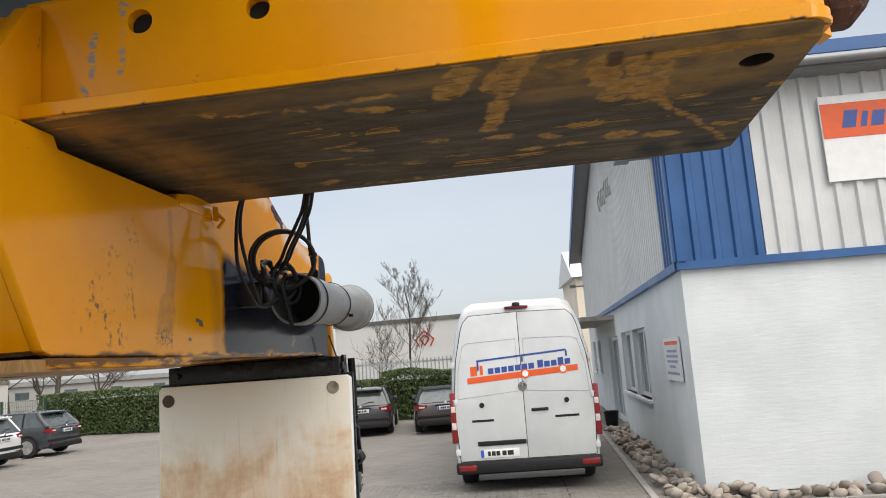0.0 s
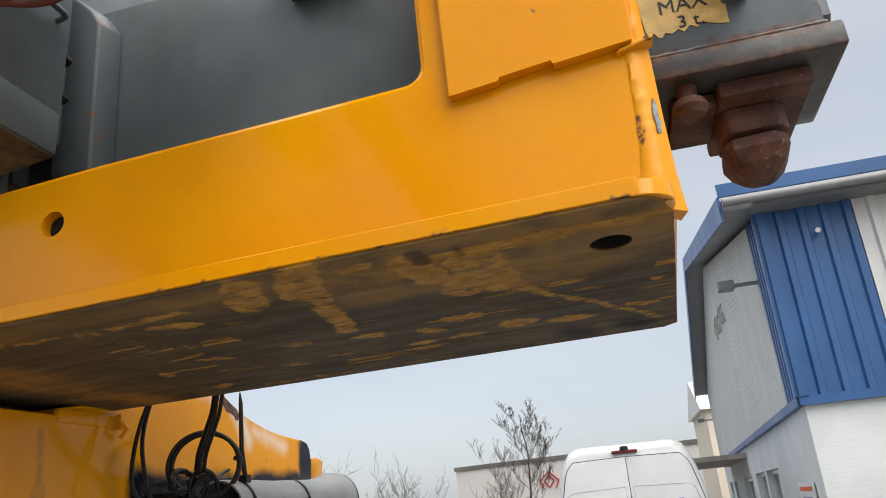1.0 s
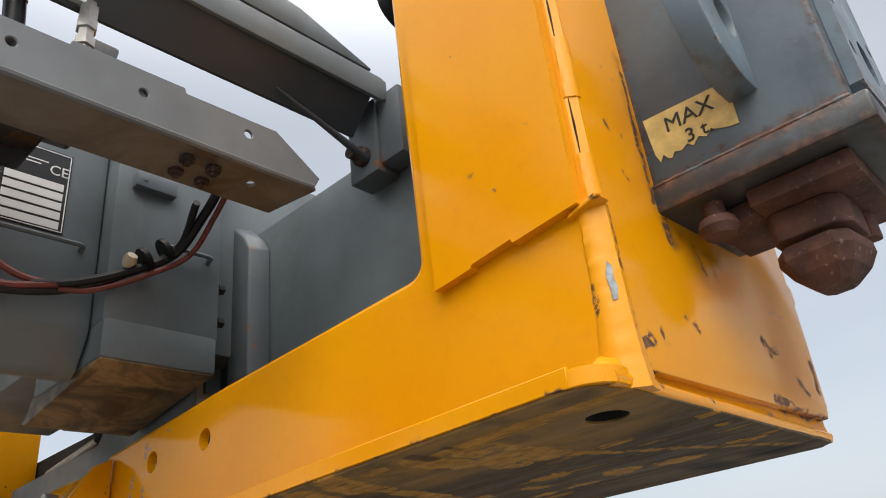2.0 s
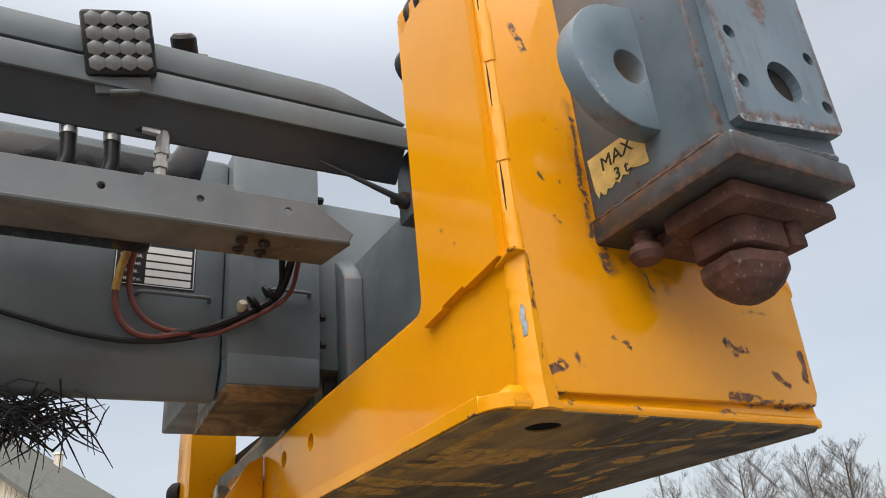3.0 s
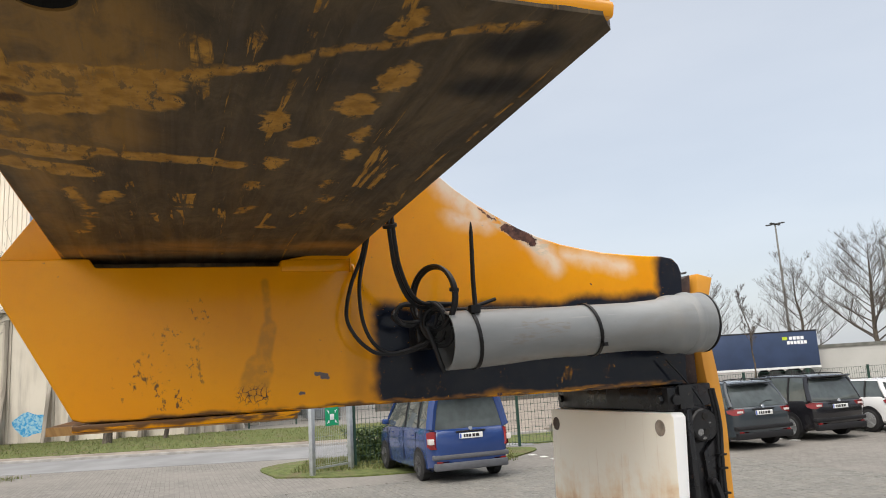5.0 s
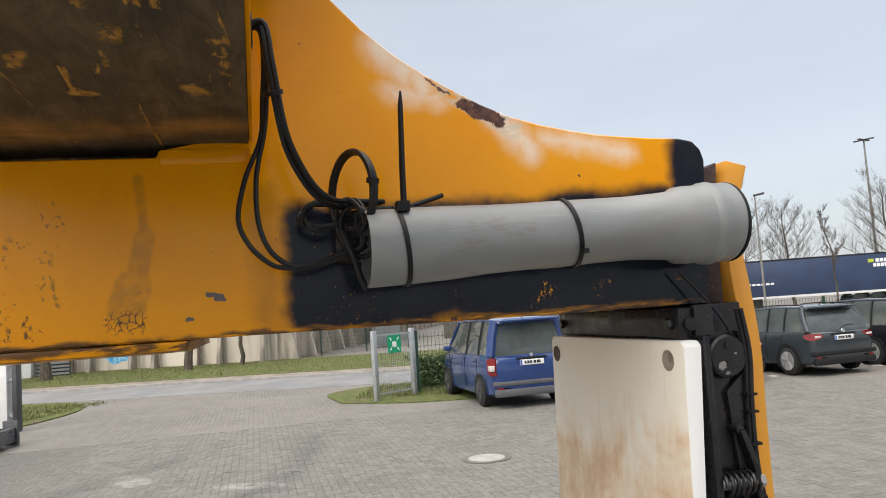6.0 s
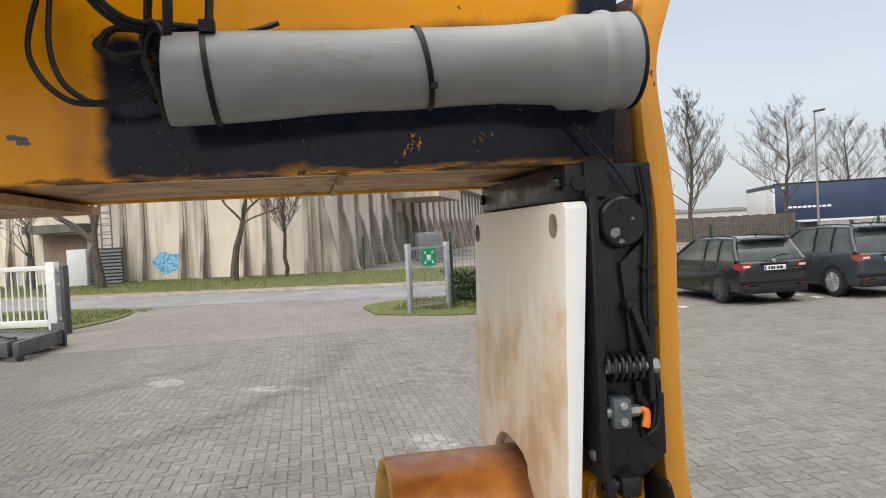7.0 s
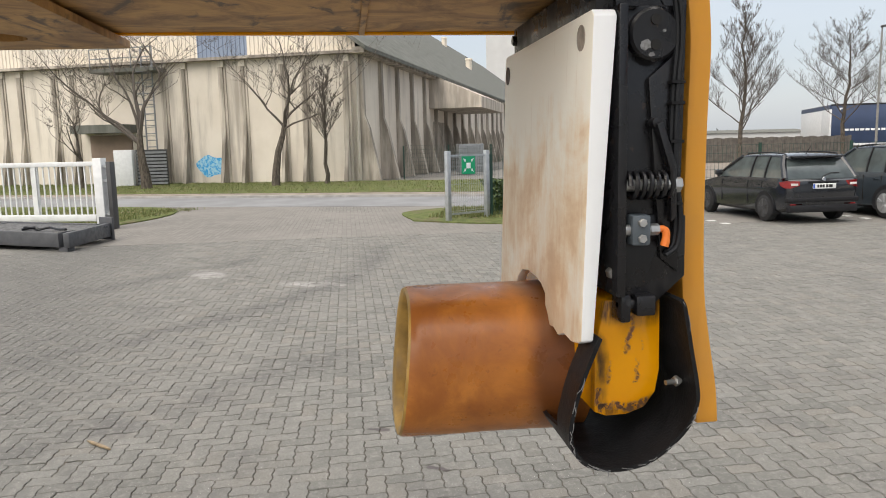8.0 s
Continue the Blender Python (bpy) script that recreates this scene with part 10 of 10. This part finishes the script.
box(bm, 0.3, 7.2, -1.6, -0.8, 0.75, 1.098)
box(bm, 0.6, 0.75, -1.6, -1.45, 0.0, 0.75)
box(bm, 0.6, 0.75, -0.95, -0.8, 0.0, 0.75)
part("chassis", bm, M_STEELRIM, wb_)

# ---- street lamps, mast, crane ----
M_POLE = plain("weathered_lamp_pole", (0.23, 0.225, 0.21), 0.6, 0.2, 0.2, 6)


def lamp_post(x, y, h, label, heads=1, rz=0):
    ob = thing("street_lamp", label, "street lamp", at=pose(x, y, 0, 0, 0, rz))
    bm = B()
    tube(bm, [(0, 0, 0), (0, 0, h * 0.5), (0, 0, h)], [0.08 * h / 8, 0.062 * h / 8, 0.04 * h / 8], 10)
    part("pole", bm, M_POLE, ob, smooth=True)
    for i in range(heads):
        a = 6.283 * i / max(heads, 1)
        bm = B()
        s = 1.0 if heads == 1 else h / 12
        mm = pose(0, 0, h, 0, -8 if heads == 1 else 0, math.degrees(a))
        box(bm, -0.06 * s, (0.44 if heads == 1 else 0.75) * s, -0.10 * s, 0.10 * s, -0.02 * s, 0.07 * s, mm)
        part("lamp_head", bm, M_STEELRIM, ob, bevel=0.03)
    return ob


lamp_post(-29.5, 24.5, 6.2, "slim grey street lamp with one head", 1, 60)
lamp_post(-61.6, 62.85, 16.3, "tall grey floodlight mast with four heads", 4, 20)
cr = thing("harbour_crane", "small grey far crane with a slanting jib", "crane", at=pose(-150, 186.5, 0, 0, 0, 90))
M_CRANE = plain("grey_crane_paint", (0.30, 0.32, 0.34), 0.7, vary=0.1, scale=0.3)
bm = B()
tube(bm, [(0, 0, 0), (0, 0, 14), (0.5, 0, 31)], [0.8, 0.6, 0.3], 6)
part("mast", bm, M_CRANE, cr)
bm = B()
tube(bm, [(0.2, 0, 32.6), (10.7, 0, 24.4)], [0.45, 0.35], 4)
part("jib", bm, M_CRANE, cr)

# ---- bare trees ----
k = Mat("bare_bark")
M_BARK = k.done(k.mix(k.ramp(k.noise(k.scale(k.obj(), (6, 6, 1.5)), 3, 5), 0.35, 0.7), (0.055, 0.046, 0.038), (0.125, 0.107, 0.086)), 0.95, 0.0, k.bump(k.noise(k.obj(), 20, 5), 0.4, 0.02), 0.2)
M_TWIG = plain("fine_twigs", (0.095, 0.080, 0.067), 0.9, vary=0.3, scale=2)


def tree(x, y, h, seed, spread=0.5, levels=5, trunk=0.30, lean=(0, 0), r0=None, label="bare deciduous tree with thin brown branches", up=0.35, name="bare_tree", kids=(2, 4), z0=0.05, wild=1.0):
    h *= 1.18
    r_ = random.Random(seed)
    ob = thing(name, label, "tree", at=pose(x, y, z0))
    tb, cb = B(), B()
    r0 = r0 or h * 0.022

    def grow(bm, p, d, length, rad, lv):
        pts, rs = [p], [rad]
        q, dd = p, d.copy()
        n_ = 4 if lv < 3 else 3
        wig = 0.09 if lv == 0 else wild * (0.14 + 0.02 * lv)
        for i in range(n_):
            dd = (dd + Vector((r_.gauss(0, wig), r_.gauss(0, wig), r_.gauss(0.05, 0.10)))).normalized()
            q = q + dd * (length / n_)
            pts.append(q)
            rs.append(rad * (1 - 0.55 * (i + 1) / n_))
        tube(bm, pts, rs, 7 if lv == 0 else 5 if lv < 3 else 3, caps=False)
        if lv >= levels:
            return
        kid = r_.randint(*kids) + (2 if lv == 0 else 0)
        for i in range(kid):
            t_ = r_.uniform(0.3, 1.0) if lv else r_.uniform(0.82, 1.0)
            if i == 0:
                t_ = 1.0
            idx = min(n_ - 1, int(t_ * n_))
            f_ = t_ * n_ - idx
            b = pts[idx].lerp(pts[idx + 1], f_)
            a = r_.uniform(0, 6.283)
            side_ = Vector((math.cos(a), math.sin(a), 0))
            nd = (dd + side_ * spread * 0.35 + Vector((0, 0, up * 0.6))).normalized() if i == 0 else (dd * 0.45 + side_ * spread * r_.uniform(0.8, 1.7) + Vector((0, 0, up * 0.7))).normalized()
            grow(cb, b, nd, (length * (r_.uniform(0.74, 0.92) if i == 0 else r_.uniform(0.45, 0.75))) if lv else (h * 0.30 * r_.uniform(0.8, 1.1)), max(0.0085, rs[idx] * (r_.uniform(0.70, 0.88) if i == 0 else r_.uniform(0.42, 0.66))), lv + 1)

    grow(tb, Vector((0, 0, -0.1)), Vector((lean[0], lean[1], 1)).normalized(), h * trunk, r0, 0)
    part("trunk", tb, M_BARK, ob, smooth=True)
    part("crown", cb, M_TWIG, ob, smooth=True)
    return ob


def tall_tree(x, y, h, seed, spread=0.5, r0=0.15, limbs=26, first=0.28, rise=1.0, label="bare deciduous tree with a straight leader and rising branches"):
    """A bare tree with one stem to the top and side branches that rise from it."""
    r_ = random.Random(seed)
    ob = thing("bare_tree", label, "tree", at=pose(x, y, 0.05))
    tb, cb = B(), B()
    stem, rs = [], []
    q = Vector((0, 0, -0.1))
    for i in range(11):
        stem.append(q.copy())
        rs.append(r0 * (1 - i / 10.6) ** 0.9 + 0.006)
        q += Vector((r_.gauss(0, 0.012), r_.gauss(0, 0.012), 0.1)) * h
    tube(tb, stem, rs, 7, caps=False)

    def twig(p, d, length, rad, lv):
        pts, rr2, dd, q = [p], [rad], d.copy(), p
        n_ = 5 if lv == 0 else 4
        for i in range(n_):
            dd = (dd + Vector((r_.gauss(0, 0.10), r_.gauss(0, 0.10), 0.09 * rise))).normalized()
            q = q + dd * (length / n_)
            pts.append(q)
            rr2.append(max(0.0042, rad * (1 - 0.75 * (i + 1) / n_)))
        tube(cb, pts, rr2, 4 if lv == 0 else 3, caps=False)
        if lv == 3:
            return
        for i in range((9, 6, 4)[lv]):
            t_ = r_.uniform(0.22, 1.0)
            idx = min(n_ - 1, int(t_ * n_))
            a = r_.uniform(0, 6.283)
            nd = (dd * 0.75 + Vector((math.cos(a), math.sin(a), 0.35)) * 0.62).normalized()
            twig(pts[idx].lerp(pts[idx + 1], t_ * n_ - idx), nd, length * r_.uniform(0.30, 0.52), rr2[idx] * 0.6, lv + 1)

    for i in range(limbs):
        u = first + (0.97 - first) * (i + r_.uniform(-0.3, 0.3)) / limbs
        u = min(0.97, max(first, u))
        idx = min(9, int(u * 10))
        a = i * 2.399 + r_.gauss(0, 0.3)
        out = Vector((math.cos(a), math.sin(a), 0))
        twig(stem[idx].lerp(stem[idx + 1], u * 10 - idx), (out + Vector((0, 0, (0.55 + 0.9 * u) * rise))).normalized(), h * spread * (1.12 - 0.85 * u) * r_.uniform(0.75, 1.1), rs[idx] * 0.34, 0)
    part("trunk", tb, M_BARK, ob, smooth=True)
    part("crown", cb, M_TWIG, ob, smooth=True)
    return ob


tree(-33.0, -6.9, 7.4, 11, 0.58, 5, 0.28, lean=(0.05, -0.10), r0=0.25, kids=(3, 4), wild=1.5)
tree(-32.3, -1.4, 6.0, 12, 0.52, 5, 0.44, lean=(0.0, 0.04), r0=0.20, kids=(3, 4), wild=1.3)
tall_tree(-32.9, 0.75, 4.9, 13, 0.36, 0.10, 22, 0.36)
tree(-35.0, -10.2, 4.0, 14, 0.65, 5, 0.36, r0=0.12, kids=(2, 4), wild=1.3)
tree(-33.6, -17.5, 6.8, 15, 0.6, 5, 0.36, r0=0.15, kids=(2, 3))
tall_tree(-35.5, 21.5, 7.9, 16, 0.42, 0.13, 26, 0.25)
tall_tree(-43.0, 32.5, 8.2, 47, 0.60, 0.15, 22, 0.30, 0.5)
tall_tree(-62.0, 52.9, 9.8, 17, 0.62, 0.18, 22, 0.20, 0.75)
tall_tree(-58.5, 61.5, 11.0, 18, 0.60, 0.22, 26, 0.2, 0.65)
tall_tree(-47.8, 59.4, 11.6, 19, 0.68, 0.26, 32, 0.24, 0.65)
tall_tree(-40.5, 58.0, 10.2, 48, 0.60, 0.2, 28, 0.2, 0.65)
tall_tree(-27.5, 44.0, 8.4, 20, 0.48, 0.18, 26, 0.22, 0.7)
tall_tree(-52.0, 24.0, 9.4, 21, 0.40, 0.14, 24, 0.25)
tall_tree(-29.0, 27.8, 5.6, 22, 0.22, 0.05, 12, 0.4, 1.0, "slim young bare tree with few branches")
tall_tree(-4.0, 30.0, 5.3, 23, 0.50, 0.055, 13, 0.26)
tree(-6.0, 33.0, 3.2, 24, 0.6, 4, 0.3, r0=0.07, kids=(3, 4))
tree(-20.5, 36.0, 4.2, 25, 0.6, 5, 0.3, r0=0.14, kids=(3, 4))
tree(-24.5, 37.5, 4.6, 26, 0.6, 5, 0.3, r0=0.14, kids=(3, 4))
tree(-15.0, 38.0, 3.8, 27, 0.6, 5, 0.3, r0=0.14, kids=(3, 4))
tree(-11.5, 37.0, 3.5, 28, 0.65, 5, 0.3, r0=0.13, kids=(3, 4))
tree(-60.0, 6.0, 7.5, 29, 0.6, 5, 0.3, r0=0.14, kids=(3, 4))
tree(5.5, 40.0, 3.4, 30, 0.6, 5, 0.3, r0=0.12, kids=(3, 4))

# ---- hedge ----
k = Mat("hedge_leaves")
M_LEAF = k.done(k.mix(k.island(), (0.022, 0.045, 0.012), (0.095, 0.13, 0.035)), 0.45, 0.0, None, 0.4)


def hedge(a, b, h, depth, n_, seed, label, name="hedge"):
    r_ = random.Random(seed)
    a, b = Vector((*a, 0)), Vector((*b, 0))
    d = b - a
    L_ = d.length
    ob = thing(name, label, "hedge", at=pose(a.x, a.y, 0, 0, 0, math.degrees(math.atan2(d.y, d.x))))
    # dark box stands in for the shade between the leaves
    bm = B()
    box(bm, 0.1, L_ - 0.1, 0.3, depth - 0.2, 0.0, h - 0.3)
    part("inner_shade", bm, plain("hedge_shade", (0.02, 0.024, 0.012), 0.95, vary=0.4, scale=4), ob)
    vs, fs = [], []
    for _ in range(n_):
        u = r_.uniform(0, L_)
        if r_.random() < 0.65:
            v_, z = abs(r_.gauss(0, 0.18)), r_.uniform(0.02, h)
        else:
            v_, z = r_.uniform(0, depth), h - abs(r_.gauss(0, 0.10))
        bump_ = 0.16 * noise.noise(Vector((u * 0.9, z * 1.3, seed)))
        v_ -= bump_
        z += 0.12 * noise.noise(Vector((u * 0.7, 3.1, seed))) * (z / h)
        s = r_.uniform(0.028, 0.06)
        e1 = Vector((r_.gauss(0, 1), r_.gauss(0, 0.7), r_.gauss(0, 1))).normalized()
        e2 = e1.cross(Vector((r_.gauss(0, 1), -1, r_.gauss(0.4, 1)))).normalized()
        c = Vector((u, v_, z))
        b0 = len(vs)
        vs += [tuple(c - e1 * s), tuple(c + e2 * s * 0.5), tuple(c + e1 * s), tuple(c - e2 * s * 0.5)]
        fs.append((b0, b0 + 1, b0 + 2, b0 + 3))
    me = bpy.data.meshes.new("foliage")
    me.from_pydata(vs, [], fs)
    me.materials.append(M_LEAF)
    o = new("foliage", me)
    o.parent = ob
    tagged(o, kind="stuff")
    return ob


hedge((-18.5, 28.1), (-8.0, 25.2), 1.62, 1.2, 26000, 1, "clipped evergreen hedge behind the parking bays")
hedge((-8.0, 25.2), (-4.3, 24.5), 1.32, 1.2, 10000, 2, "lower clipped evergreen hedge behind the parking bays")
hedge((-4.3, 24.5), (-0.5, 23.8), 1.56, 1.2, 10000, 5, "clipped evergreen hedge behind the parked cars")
hedge((-16.6, 5.0), (-17.0, 6.6), 0.8, 0.7, 3500, 3, "low green shrub by the mesh fence", "shrub")
pf = thing("picket_fence", "pale upright bar fence behind the hedge", "fence", at=pose(-13, 29.3, 0, 0, 0, -14))
for i in range(95):
    bm = B()
    box(bm, i * 0.15, i * 0.15 + 0.04, 0, 0.02, 0.3, 1.95)
    part("bar", bm, M_GALV, pf)
bm = B()
box(bm, 0, 14.2, 0.02, 0.05, 1.80, 1.86)
part("rail", bm, M_GALV, pf)

# ---- far buildings ----
def far_building(x, y, L_, D, H, rz, mat, label, ridge=0.0, name="far_building", windows=0, roof=None):
    ob = thing(name, label, "building", at=pose(x, y, 0, 0, 0, rz))
    bm = B()
    box(bm, 0, L_, 0, D, 0, H)
    part("wall", bm, mat, ob)
    bm = B()
    if ridge:
        a = [bm.verts.new(c) for c in ((-0.2, -0.3, H), (-0.2, D + 0.3, H), (-0.2, D / 2, H + ridge))]
        b = [bm.verts.new(c) for c in ((L_ + 0.2, -0.3, H), (L_ + 0.2, D + 0.3, H), (L_ + 0.2, D / 2, H + ridge))]
        bm.faces.new(a)
        bm.faces.new(b[::-1])
        for i in range(3):
            bm.faces.new((a[i], a[(i + 1) % 3], b[(i + 1) % 3], b[i]))
    else:
        box(bm, -0.1, L_ + 0.1, -0.1, D + 0.1, H, H + 0.25)
    part("roof", bm, roof or M_ROOF, ob)
    for i in range(windows):
        bm = B()
        u = (i + 0.5) * L_ / windows
        box(bm, u - 0.6, u + 0.6, -0.05, 0.02, H * 0.45, H * 0.75)
        part("window", bm, M_GLASS, ob)
        bm = B()
        box(bm, u - 0.6, u + 0.6, D - 0.02, D + 0.05, H * 0.45, H * 0.75)
        part("window", bm, M_GLASS, ob)
    return ob


wall_w = plain("white_far_wall", (0.55, 0.55, 0.54), 0.85, vary=0.06, scale=0.3)
fw = far_building(-12.0, 52.0, 19.0, 14, 4.6, -12, wall_w, "long white warehouse with a red diamond mark")
bm = B()
for (a, b) in (((-1, 0), (0, 0.9)), ((0, 0.9), (1, 0)), ((-1, 0), (-0.6, -0.7)), ((1, 0), (0.6, -0.7)), ((-0.5, 0), (0, 0.45)), ((0, 0.45), (0.5, 0)), ((-0.5, 0), (0, -0.6)), ((0, -0.6), (0.5, 0))):
    tube(bm, [(6.6 + a[0] * 0.66, -0.05, 3.35 + a[1] * 0.66), (6.6 + b[0] * 0.66, -0.05, 3.35 + b[1] * 0.66)], 0.05, 4)
part("red_mark", bm, plain("red_print", (0.42, 0.05, 0.03), 0.6), fw)
far_building(3.2, 33.0, 7.0, 5.0, 5.0, 2, M_HALLCLAD, "pale sheet clad shed with a corrugated roof", 1.5, "shed", roof=M_CLAD)
far_building(-75.0, 78.0, 40.0, 10, 2.5, -45, plain("pale_grey_distant_wall", (0.42, 0.42, 0.40), 0.85, vary=0.1, scale=0.3), "long low white building in the distance", 0, windows=10)
far_building(-110, 25.0, 45.0, 12, 2.6, 80, wall_w, "long low pale hall in the distance", 0.5)
far_building(-56.0, 63.5, 26.0, 8, 2.3, 40, plain("pale_grey_far_wall", (0.31, 0.31, 0.30), 0.85, vary=0.1, scale=0.3), "low white building behind the trees", 0.5, windows=6)
far_building(-186.3, 37.0, 7.7, 7.7, 29.5, 78, wall_w, "tall pale silo building behind the hall")
# distant wood line
r_ = random.Random(31)
vs, fs = [], []
for i in range(12000):
    a = r_.uniform(radians(80), radians(190))
    R_ = r_.uniform(230, 290)
    h_ = 4.5 + 2.5 * noise.noise(Vector((a * 6, 0, 0))) + 2.0 * noise.noise(Vector((a * 25, 1, 0)))
    c = Vector((R_ * math.cos(a), R_ * math.sin(a), r_.uniform(0, max(2, h_))))
    s = r_.uniform(0.25, 0.8)
    e1 = Vector((r_.gauss(0, 1), r_.gauss(0, 1), r_.gauss(0, 1))).normalized()
    e2 = e1.orthogonal().normalized()
    b0 = len(vs)
    vs += [tuple(c - e1 * s), tuple(c + e2 * s * 0.4), tuple(c + e1 * s), tuple(c - e2 * s * 0.4)]
    fs.append((b0, b0 + 1, b0 + 2, b0 + 3))
me = bpy.data.meshes.new("far_woods")
me.from_pydata(vs, [], fs)
# the haze of distance is mixed into the woods' pale grey colour
k = Mat("hazy_far_woods")
me.materials.append(k.done(k.mix(k.island(), (0.10, 0.11, 0.11), (0.20, 0.205, 0.20)), 0.95, 0.0, None, 0.1))
tagged(new("far_woods", me), "hazy line of bare woods on the horizon", "woods", kind="stuff")
